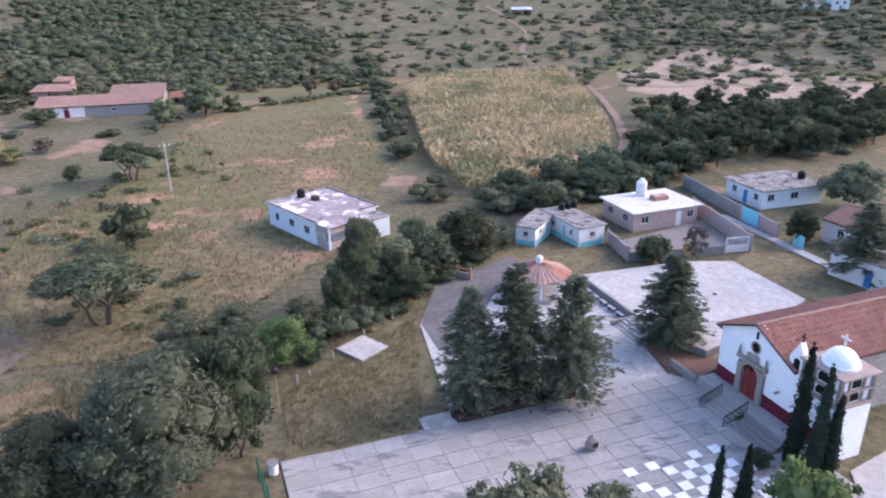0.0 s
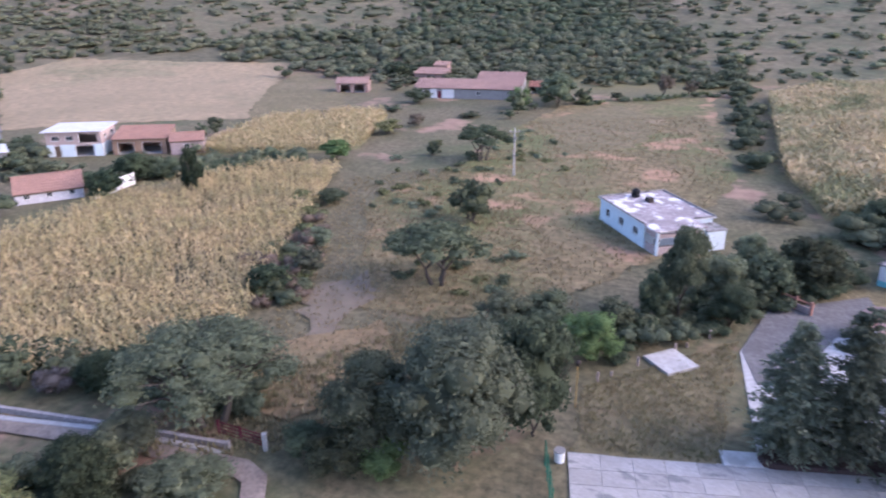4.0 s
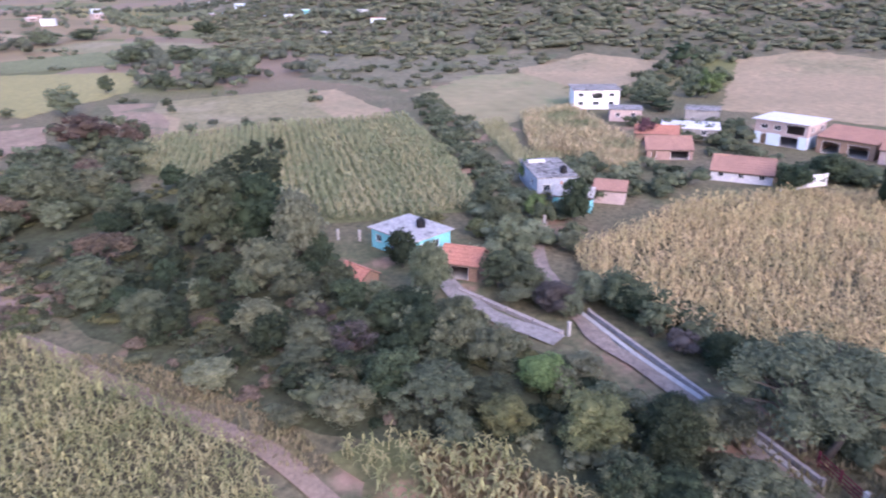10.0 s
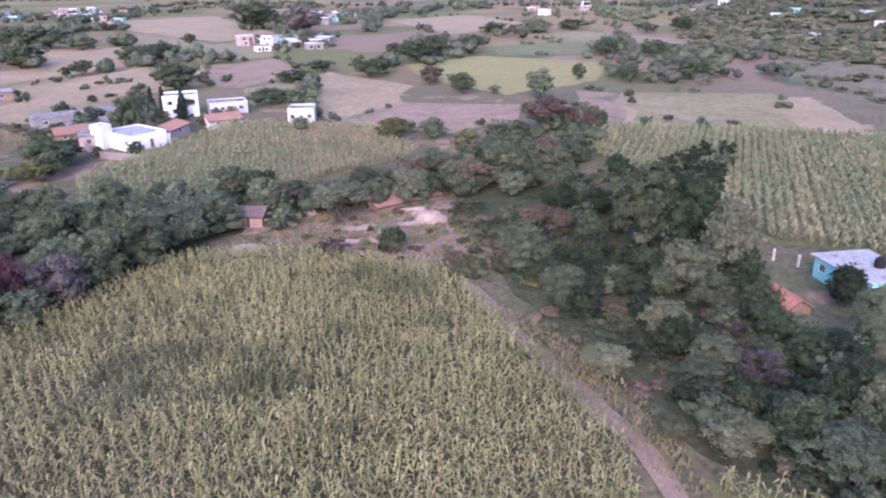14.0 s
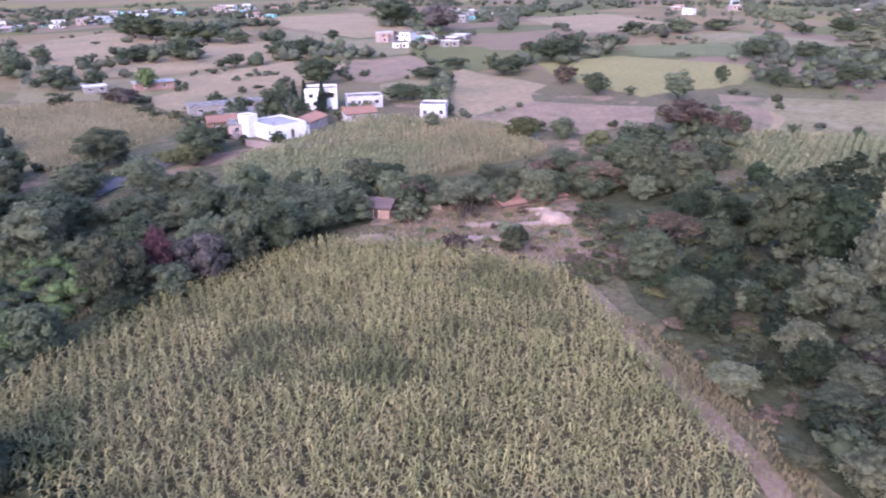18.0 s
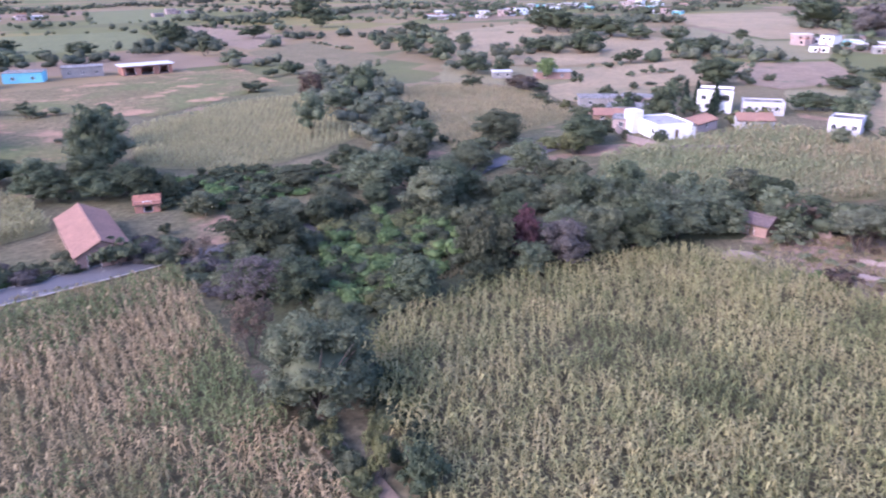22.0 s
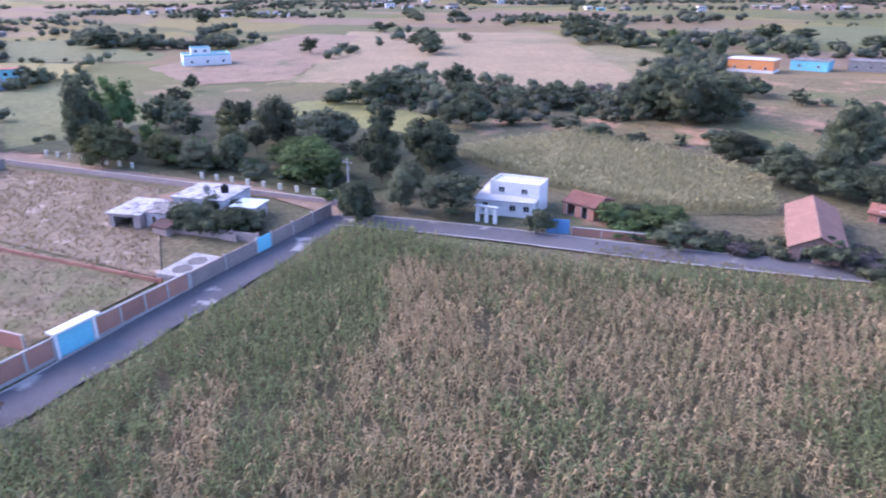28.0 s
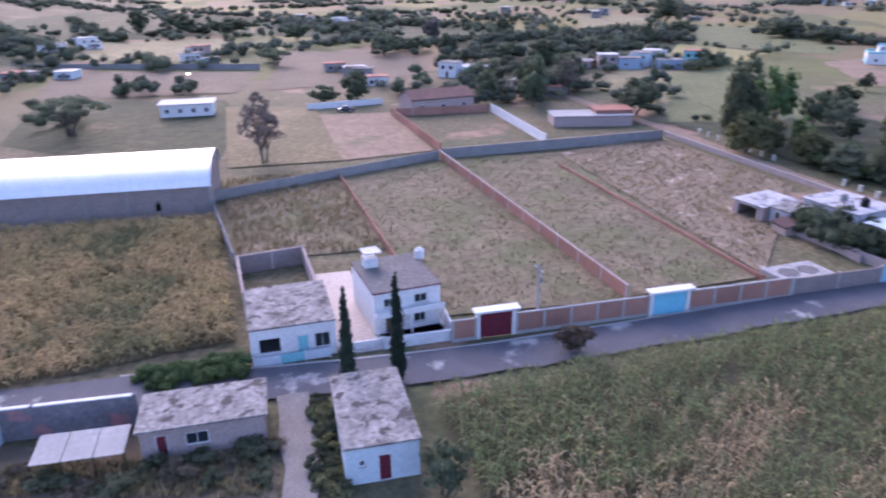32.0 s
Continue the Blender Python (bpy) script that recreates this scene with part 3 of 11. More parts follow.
def blob(rng, c, r, squash, n):
    """An uneven core of a leaf clump, as triangles."""
    t = (1 + 5 ** 0.5) / 2
    v = np.array([(-1, t, 0), (1, t, 0), (-1, -t, 0), (1, -t, 0), (0, -1, t), (0, 1, t), (0, -1, -t), (0, 1, -t), (t, 0, -1), (t, 0, 1), (-t, 0, -1), (-t, 0, 1)]) / 1.902
    f = np.array([(0, 11, 5), (0, 5, 1), (0, 1, 7), (0, 7, 10), (0, 10, 11), (1, 5, 9), (5, 11, 4), (11, 10, 2), (10, 7, 6), (7, 1, 8), (3, 9, 4), (3, 4, 2), (3, 2, 6),
                  (3, 6, 8), (3, 8, 9), (4, 9, 5), (2, 4, 11), (6, 2, 10), (8, 6, 7), (9, 8, 1)])
    return c + v * r * rng.uniform(0.75, 1.1, (12, 1)) * (1, 1, squash), f


def leaves_on(rng, c, r, squash, count, size, droop=0.0, long=1.8, loose=0.5):
    """Small leaf sprays over a clump: they lie along its surface, gathered in tufts."""
    d = rng.normal(0, 1, (count, 3))
    d /= np.linalg.norm(d, axis=1, keepdims=True)
    d[:, 2] = np.where(d[:, 2] < -0.45, -d[:, 2], d[:, 2])
    tuft = rng.normal(0, 1, (9, 3)) + (0, 0, 0.3)
    tuft /= np.linalg.norm(tuft, axis=1, keepdims=True)
    lump = np.exp(((d @ tuft.T).max(1) - 1) / 0.09)[:, None]
    p = c + d * r * (0.78 + 0.42 * lump) * rng.uniform(0.88, 1.12, (count, 1)) * (1, 1, squash)
    n = d * (1, 1, 1.25) + loose * rng.normal(0, 1, (count, 3))
    n /= np.linalg.norm(n, axis=1, keepdims=True)
    a = np.cross(n, rng.normal(0, 1, (count, 3)))
    a[:, 2] -= droop
    a /= np.linalg.norm(a, axis=1, keepdims=True)
    b = np.cross(n, a)
    b /= np.linalg.norm(b, axis=1, keepdims=True)
    s = size * rng.uniform(0.6, 1.3, (count, 1))
    v = np.stack([p - a * s * long * 0.5, p + b * s * 0.5, p + a * s * long * 0.5, p - b * s * 0.5], 1).reshape(-1, 3)
    k = np.arange(count)[:, None] * 4
    return v, np.concatenate([k + (0, 1, 2), k + (0, 2, 3)])


def spray(rng, a, r, z, count, size, t):
    """A flat, slightly drooping conifer branch with needles to both sides."""
    q = rng.uniform(0.12, 1.0, (count, 1)) ** 0.8
    out, side = np.array((math.cos(a), math.sin(a), 0.0)), np.array((-math.sin(a), math.cos(a), 0.0))
    rise = 0.1 + 0.35 * t
    p = out * r * q + np.array((0, 0, 1)) * (z + rise * r * q - 0.16 * (r * q) ** 1.6) + rng.normal(0, 0.07, (count, 3))
    w = rng.choice((-1, 1), (count, 1)) * rng.uniform(0.3, 1.1, (count, 1))
    d = out + side * w + np.array((0, 0, 1)) * rng.uniform(-0.4, 0.25, (count, 1))
    d /= np.linalg.norm(d, axis=1, keepdims=True)
    b = np.cross(d, rng.normal(0, 0.5, (count, 3)) + np.array((0, 0, 1)))
    b /= np.linalg.norm(b, axis=1, keepdims=True)
    s = size * rng.uniform(0.7, 1.3, (count, 1)) * (1.1 - 0.4 * q)
    v = np.stack([p, p + d * s * 0.5 + b * s * 0.22, p + d * s * 1.25, p + d * s * 0.5 - b * s * 0.22], 1).reshape(-1, 3)
    k = np.arange(count)[:, None] * 4
    return v, np.concatenate([k + (0, 1, 2), k + (0, 2, 3)])


def limb(points, radii, sides=6):
    """A tapered limb along points."""
    v, f = [], []
    for i, (p, r) in enumerate(zip(points, radii)):
        d = (points[min(i + 1, len(points) - 1)] - points[max(i - 1, 0)]).normalized()
        x = d.orthogonal().normalized()
        y = d.cross(x)
        for k in range(sides):
            a = 2 * math.pi * k / sides
            v.append(p + r * (math.cos(a) * x + math.sin(a) * y))
        if i:
            b = (i - 1) * sides
            for k in range(sides):
                k2 = (k + 1) % sides
                f += [(b + k, b + k2, b + sides + k2), (b + k, b + sides + k2, b + sides + k)]
    return np.array([tuple(q) for q in v]), np.array(f)


def joined(name, pieces, material):
    verts, faces, base = [], [], 0
    for v, f in pieces:
        verts.append(v), faces.append(f + base)
        base += len(v)
    me = bulk(name, np.concatenate(verts), np.concatenate(faces), material)
    me.polygons.foreach_set("use_smooth", np.ones(len(me.polygons), bool))
    return me


def tree_proto(form, leaf, variant, fine, large=0, lean=False):
    """Trunk and crown of one tree: crown radius 1 and height 1 are scaled when it is set; forms differ in where the clumps lie."""
    key = (form, leaf, variant, fine, large, lean)
    if key in PROTO:
        return PROTO[key]
    rng = np.random.default_rng(variant * 31 + sum(map(ord, form + leaf)))
    R, H, lobes = {"umbrella": (4.0, 6.0, 30), "round": (3.2, 6.5, 26), "bush": (1.8, 2.4, 13), "airy": (3.2, 5.5, 18), "willow": (3.4, 7.5, 22), "conifer": (2.6, 10.0, 0),
                   "cypress": (0.8, 9.5, 0)}[form]
    lobes = lobes * 3 // 2 if large == 2 else lobes * 5 // 4 if large else lobes * 2 // 3 if lean else lobes
    wood, crown = [], []
    V = Vector
    if form == "conifer":
        wood.append(limb([V((0, 0, 0)), V((0.05, 0, H * 0.5)), V((0, 0, H * 0.97))], (0.2, 0.13, 0.02)))
        z = 0.13 * H
        while z < 0.985 * H:
            t = (z / H - 0.13) / 0.87
            reach = R * min(1.0, 0.78 + t * 1.1) * (1 - t ** 1.5) * rng.uniform(0.8, 1.06) + 0.12
            for k in range(4 + int(11 * (1 - t) ** 0.7)):
                a, r = rng.uniform(0, 6.28), reach * rng.uniform(0.6, 1.2)
                crown.append(spray(rng, a, r, z + rng.uniform(-0.12, 0.12), 26 if fine else 12, 0.34 if fine else 0.55, t))
            crown.append(blob(rng, np.array((0, 0, z)), reach * 0.3, 0.9, 0))
            z += 0.3 if fine else 0.5
    elif form == "cypress":
        wood.append(limb([V((0, 0, 0)), V((0, 0, H * 0.5)), V((0, 0, H * 0.9))], (0.14, 0.1, 0.02)))
        for k in range(26):
            t = k / 25
            r = R * min(1.0, 0.62 + t * 2.0) * (1 - t) ** 0.62 * 0.92 + 0.03
            c = np.array((rng.normal(0, 0.04), rng.normal(0, 0.04), 0.35 + t * (H - 0.5)))
            crown.append(blob(rng, c, r * 0.95, 1.3, 0))
            crown.append(leaves_on(rng, c, r, 1.2, 70 if fine else 16, 0.11 if fine else 0.26, droop=-2.0))
    else:
        low = {"umbrella": 0.3, "round": 0.05, "bush": 0.1, "airy": 0.22, "willow": 0.2}[form]
        trunks = 1 if form in ("round", "willow") else 3
        for k in range(trunks):
            a = rng.uniform(0, 6.28)
            s = 0.0 if trunks == 1 else 0.12 * R
            p0, p1 = V((s * math.cos(a), s * math.sin(a), 0)), V((2 * s * math.cos(a), 2 * s * math.sin(a), H * low))
            wood.append(limb([p0, (p0 + p1) / 2 + V((rng.normal(0, 0.1), rng.normal(0, 0.1), 0)), p1], (0.2 * R / 4, 0.15 * R / 4, 0.11 * R / 4)))
            for q in range(9 if large else 4):
                b = a + rng.uniform(-1.2, 1.2) + q * (0.7 if large else 1.5)
                w = rng.uniform(0.5, 0.98) if large else 0.75
                e = V((w * R * math.cos(b), w * R * math.sin(b), H * (0.97 - 0.3 * w * w + rng.uniform(-0.12, 0.03)) if large else H * rng.uniform(0.62, 0.85)))
                wood.append(limb([p1, p1.lerp(e, 0.5) + V((0, 0, 0.08 * H)), e], (0.1 * R / 4, 0.06 * R / 4, 0.015), 5))
        # lobes of leaves on the ends of the limbs
        airy, span = form == "airy", 1 - low
        size = (0.11 if large == 2 else 0.14 if large else 0.17 if fine == 1 else 0.24 if fine else 0.3) * {"mesquite": 0.9, "grey": 0.75, "pale": 1.15}.get(leaf, 1.0) * (1.3 if lean else 1.0)
        if form in ("round", "willow", "bush"):
            crown.append(blob(rng, np.array((0, 0, H * (low + span * 0.46))), R * 0.6, 0.62 * span * H / (2 * R) + 0.2, 0))
        for k in range(lobes):
            a, q = k * 2.4 + rng.uniform(-0.5, 0.5), (k + 0.5) / lobes
            if form == "umbrella":
                out = 0.86 * math.sqrt(q) * rng.uniform(0.85, 1.08)
                c, lump, squash = np.array((out * R * math.cos(a), out * R * math.sin(a), H * (0.86 - 0.34 * out * out + rng.uniform(-0.07, 0.05)))), R * rng.uniform(0.13, 0.28), 0.62
            else:
                up = 1 - 1.8 * q
                out = math.sqrt(max(0.0, 1 - up * up)) * rng.uniform(0.42, 0.82)
                c = np.array((out * R * math.cos(a), out * R * math.sin(a), H * (low + span * (0.48 + 0.38 * up + rng.uniform(-0.05, 0.05)))))
                lump, squash = R * 0.17 * (1 + 1.5 * rng.random() ** 1.6), min(1.1, 0.85 * span * H / (2 * R) + 0.1)
            if airy:
                lump *= 0.8
            if not airy or k % 3 == 0:
                crown.append(blob(rng, c, lump * (0.4 if airy else 0.72), squash, 0))
            n = int(7.0 * (lump / size) ** 2 * (0.6 if airy else 0.62 if lean else 0.6 if large == 2 else 0.8 if large else 0.9))
            crown.append(leaves_on(rng, c, lump, squash, n, size, droop=1.3 if form == "willow" else 0.0, long=2.6 if form == "willow" else 1.8, loose=0.85 if airy else 0.65))
            if not lean:  # stray sprays soften the outline
                crown.append(leaves_on(rng, c, lump * 1.18, squash, n // 5, size * 0.9, long=2.2, loose=1.2))
    PROTO[key] = (joined("trunk", wood, BARK), joined("crown", crown, LEAVES[leaf]), R, H)
    return PROTO[key]


FORM_WORD = {"umbrella": "spreading mesquite tree", "round": "rounded leafy tree", "bush": "low leafy bush", "airy": "sparse thin-leaved tree", "willow": "drooping pepper tree",
             "conifer": "tall conifer", "cypress": "slender columnar cypress"}
LEAF_WORD = {"mesquite": "grey-green", "dense": "dark green", "deep": "deep dark green", "bright": "bright green", "bush": "dull green", "pale": "pale green", "silver": "silvery green",
             "grey": "bare greyish", "rust": "rust-brown", "red": "dark red", "yellow": "yellow-green", "conifer": "dark green", "cypress": "very dark green", "far": "hazy green", "hill": "olive green"}
COUNT = [0]


FAR_OFF = 205.0
FAR = {}


def add_far(form, leaf, x, y, h, r):
    """Keeps one far tree for the joined trees of its leaf."""
    rng = random.Random(COUNT[0])
    trunk, crown, R, H = tree_proto(form, leaf, COUNT[0] % 2, 0, lean=True)
    m4 = np.array(pose(x, y, land(x, y), 0, 0, rng.uniform(0, 360)) @ Matrix.Diagonal((r / R, r / R, h / H, 1)))
    for k, me in enumerate((trunk, crown)):
        v, f = np.empty(len(me.vertices) * 3), np.empty(len(me.loops), np.int32)
        me.vertices.foreach_get("co", v)
        me.loops.foreach_get("vertex_index", f)
        FAR.setdefault(leaf, ([], []))[k].append((v.reshape(-1, 3) @ m4[:3, :3].T + m4[:3, 3], f.reshape(-1, 3)))


def tree(form, leaf, x, y, h, r, beside="in the scrub", group="", fine=None):
    """One tree with a trunk and a crown."""
    COUNT[0] += 1
    rng = random.Random(COUNT[0])
    r *= 1.2 if form == "conifer" else 1.02
    away = math.hypot(x, y)
    near = away < 70 if fine is None else fine
    if away > FAR_OFF:
        add_far(form, leaf, x, y, h, r)
        return None
    trunk, crown, R, H = tree_proto(form, leaf, COUNT[0] % (3 if near else 2), 1 if near else 2 if r > 3.4 else 0, (0 if not near or form not in ("umbrella", "round") else 2 if r > 5.4 else 1 if r > 4.2 else 0), away > 150)
    name = {"bush": "bush", "cypress": "cypress", "conifer": "conifer"}.get(form, "tree")
    ob = new(name)
    ob.matrix_world = pose(x, y, land(x, y), 0, 0, rng.uniform(0, 360)) @ Matrix.Diagonal((r / R, r / R, h / H, 1))
    tagged(ob, f"{LEAF_WORD[leaf]} {FORM_WORD[form]} {beside}", "bush" if form == "bush" else "tree", group)
    part("trunk", trunk, None, ob)
    part("crown", crown, None, ob)
    return ob


CLEARING = [(-21.2, -90.6), (-37.0, -87.1), (-33.2, -75.9), (-26.2, -67.1), (-17.5, -61.5), (-13.6, -64.5), (-11.6, -75.9), (-15.0, -82.7)]  # low green scrub, free of trees


def grove(poly, count, forms, leafs, h, r, beside, seed=1, apart=0.75, stuff=False):
    """Trees spread over a plot: single ones, or joined where they stand too far off to count."""
    far = {}
    rng, px, py = random.Random(seed), [p[0] for p in poly], [p[1] for p in poly]
    set_, tries = [], 0
    while len(set_) < count and tries < count * 60:
        tries += 1
        x, y, size = rng.uniform(min(px), max(px)), rng.uniform(min(py), max(py)), rng.uniform(0, 1)
        rad = r[0] + (r[1] - r[0]) * size
        if not inside(poly, np.array([x]), np.array([y]))[0] or inside(CLEARING, np.array([x]), np.array([y]))[0] or any(math.hypot(x - a, y - b) < apart * (rad + c) for a, b, c in set_):
            continue
        set_.append((x, y, rad))
        kind, leaf, tall = rng.choice(forms), rng.choice(leafs), h[0] + (h[1] - h[0]) * size * rng.uniform(0.8, 1.1)
        if not stuff:
            tree(kind, leaf, round(x, 1), round(y, 1), tall, rad, beside, fine=False)
            continue
        trunk, crown, R, H = tree_proto(kind, leaf, len(set_) % 2, False, lean=True)
        turn = pose(x, y, land(x, y), 0, 0, rng.uniform(0, 360)) @ Matrix.Diagonal((rad / R, rad / R, tall / H, 1))
        bag = far.setdefault(leaf, [[], []])
        for k, me in enumerate((trunk, crown)):
            v, f = np.empty(len(me.vertices) * 3), np.empty(len(me.loops), np.int32)
            me.vertices.foreach_get("co", v)
            me.loops.foreach_get("vertex_index", f)
            m4 = np.array(turn)
            bag[k].append((v.reshape(-1, 3) @ m4[:3, :3].T + m4[:3, 3], f.reshape(-1, 3)))
    for leaf, (woods, crowns) in far.items():
        ob = tagged(new("far_trees", joined("far_trees", crowns, LEAVES[leaf])), f"{LEAF_WORD[leaf]} trees {beside}", "trees", kind="stuff")
        part("trunks", joined("trunks", woods, BARK), None, ob)


def beside_lane(x, y):
    """The strip on both sides of the posts along the lane, kept free of plants."""
    line = -66.0 - 0.1486 * (137.8 - x)
    return 72.0 < x < 139.0 and line - 3.2 < y < line + 4.0


def grassy(x, y):
    """1 on the open brown slopes of the hill."""
    d, az = math.hypot(x, y), math.degrees(math.atan2(-x, y))
    return max(step(26, 31, az) * (1 - step(45, 50, az)) * step(315, 335, d), step(-15, -11, az) * (1 - step(7, 11, az)) * step(235, 250, d))


def thicket(name, poly, count, leafs, size=(1.2, 2.6), tall=(1.5, 3.5), label="tangled scrub", seed=1, category="scrub"):
    """Scrub that nobody could count: many clumps of leaves in one object."""
    rng = np.random.default_rng(seed)
    px, py = np.array(poly).T
    groups, made = {}, 0
    while made < count:
        x, y = rng.uniform(px.min(), px.max()), rng.uniform(py.min(), py.max())
        if not inside(poly, np.array([x]), np.array([y]))[0]:
            continue
        made += 1
        if beside_lane(x, y):
            continue
        if name in ("hill_scrub", "slope_scrub", "far_hedgerow", "village_trees") and on_open_field(x, y):
            continue
        if name == "hill_scrub" and rng.random() < 0.72 * grassy(x, y):
            continue
        r, h = rng.uniform(*size), rng.uniform(*tall)
        z = land(x, y)
        bag = groups.setdefault(leafs[made % len(leafs)], [])
        far = math.hypot(x, y)
        lod = 1 if far < 110 else 2 if far < 260 else 3
        for k in range((5, 3, 1)[lod - 1]):
            c = np.array((x + rng.normal(0, r * 0.38), y + rng.normal(0, r * 0.38), z + h * rng.uniform(0.3, 0.75)))
            bag.append(blob(rng, c, r * (0.5, 0.54, 0.82)[lod - 1], min(h / r * 0.5, 1.0), 0))
            bag.append(leaves_on(rng, c, r * (0.6, 0.62, 0.92)[lod - 1], min(h / r * 0.5, 1.0), (44, 16, 10)[lod - 1], (0.22, 0.42, 0.7)[lod - 1] * (0.6 + r * 0.25)))
    for leaf, bag in groups.items():
        tagged(new(name, joined(name, bag, LEAVES[leaf])), f"{LEAF_WORD[leaf]} {label}", category, kind="stuff")


def hedge_round(poly, seed, leafs=("far", "mesquite", "bush")):
    """Broken lines of bushes along the edges of a field."""
    rng = random.Random(seed)
    for (x0, y0), (x1, y1) in zip(poly, poly[1:] + poly[:1]):
        length = math.hypot(x1 - x0, y1 - y0)
        if rng.random() < 0.3 or length < 8:
            continue
        a, b = sorted((rng.uniform(0, 0.5), rng.uniform(0.5, 1.0)))
        px, py, qx, qy = x0 + (x1 - x0) * a, y0 + (y1 - y0) * a, x0 + (x1 - x0) * b, y0 + (y1 - y0) * b
        nx, ny = -(y1 - y0) / length * 1.6, (x1 - x0) / length * 1.6
        thicket("field_hedge", [(px - nx, py - ny), (qx - nx, qy - ny), (qx + nx, qy + ny), (px + nx, py + ny)], max(2, int(length * (b - a) / 6)), list(leafs),
                size=(1.0, 2.2), tall=(1.0, 2.6), label="broken hedge along a field edge", seed=seed)


# ---- buildings ----
def wall_mesh(length, height, thick, holes):
    """A wall along x with openings through it; it fills 0..length, 0..thick, 0..height."""
    xs = sorted({0.0, length, *(v for q in holes for v in q[:2])})
    zs = sorted({0.0, height, *(v for q in holes for v in q[2:4])})
    nx, nz = len(xs) - 1, len(zs) - 1
    full = [[not any(q[0] < (xs[i] + xs[i + 1]) / 2 < q[1] and q[2] < (zs[j] + zs[j + 1]) / 2 < q[3] for q in holes) for j in range(nz)] for i in range(nx)]
    bm = bmesh.new()
    v = {(i, j, k): bm.verts.new((xs[i], k * thick, zs[j])) for i in range(nx + 1) for j in range(nz + 1) for k in (0, 1)}

    def solid(i, j):
        return 0 <= i < nx and 0 <= j < nz and full[i][j]

    for i in range(nx):
        for j in range(nz):
            if not full[i][j]:
                continue
            a, b, c, d = (i, j), (i + 1, j), (i + 1, j + 1), (i, j + 1)
            bm.faces.new([v[(*q, 0)] for q in (a, b, c, d)])
            bm.faces.new([v[(*q, 1)] for q in (d, c, b, a)])
            for p, q, ni, nj in ((a, b, i, j - 1), (b, c, i + 1, j), (c, d, i, j + 1), (d, a, i - 1, j)):
                if not solid(ni, nj):
                    bm.faces.new((v[(*p, 0)], v[(*p, 1)], v[(*q, 1)], v[(*q, 0)]))
    bmesh.ops.delete(bm, geom=[q for q in bm.verts if not q.link_faces], context="VERTS")
    return bm


def opening(body, q, m, frame_mat, leaf_mat):
    """A door or window in a hole: frame, pane or leaf, sill."""
    x0, x1, z0, z1, kind = q
    ob = new("door" if kind == "door" or kind == "gate" else "window")
    ob.parent, ob.matrix_local = body, m
    f, t = 0.06, 0.14
    bm = box(x0, 0.03, z0, x0 + f, t, z1)
    box(x1 - f, 0.03, z0, x1, t, z1, bm=bm), box(x0 + f, 0.03, z1 - f, x1 - f, t, z1, bm=bm)
    if kind == "window":
        box(x0 + f, 0.03, z0, x1 - f, t, z0 + f, bm=bm)
        box((x0 + x1) / 2 - 0.02, 0.05, z0 + f, (x0 + x1) / 2 + 0.02, 0.11, z1 - f, bm=bm)
        part("window_frame", bm, frame_mat, ob)
        part("pane", box(x0 + f, 0.075, z0 + f, x1 - f, 0.085, z1 - f), GLASS, ob)
        part("window_sill", box(x0 - 0.08, -0.06, z0 - 0.07, x1 + 0.08, 0.02, z0 - 0.004), CONCRETE, ob)
    elif kind == "dark":
        part("window_frame", bm, frame_mat, ob)
    else:
        part("door_frame", bm, frame_mat, ob)
        part("door_leaf", box(x0 + f, 0.06, z0, x1 - f, 0.1, z1 - f, bevel=0.01), leaf_mat, ob)
        part("door_handle", box(x1 - f - 0.14, 0.02, z0 + 1.0, x1 - f - 0.1, 0.06, z0 + 1.12), IRON, ob)


def tiled(w, run, rise, wave=0.3, course=0.42):
    """One slope of clay tiles, w wide, running back along y and up: rows of round tiles, each course lapping the next."""
    n, c = max(2, int(w / wave)), max(2, int(run / course))
    rng, verts, faces = random.Random(int(w * 10)), [], []
    for j in range(c):
        for lip in (0, 1):
            y, z = run * (j + lip) / c, rise * (j + lip) / c + (0.05 if lip == 0 else 0.0)
            for i in range(2 * n + 1):
                verts.append((w * i / (2 * n), y, z + (0.09 if i % 2 else 0.0) + rng.uniform(-0.012, 0.012)))
    k = 2 * n + 1
    for j in range(2 * c - 1):
        for i in range(2 * n):
            a = j * k + i
            faces.append((a, a + 1, a + 1 + k, a + k))
    return verts, faces


def slope(body, w, run, z0, z1, material, y0, back=False, over=0.3, name="roof"):
    """A tiled slope on a slab."""
    v, f = tiled(w + 2 * over, run, z1 - z0)
    ob = new(name)
    ob.parent = body
    ob.matrix_local = pose(-over, y0, z0) if not back else pose(w + over, y0, z0, 0, 0, 180)
    deck = bmesh.new()
    box(0, 0, -0.14, w + 2 * over, run, -0.03, bm=deck)
    for q in deck.verts:
        q.co.z += (z1 - z0) * q.co.y / run
    part("roof_deck", deck, WOOD, ob)
    tiles = part("roof_tiles", mesh_of("roof_tiles", v, f, material), None, ob)
    tagged(tiles, kind="stuff")
    return ob


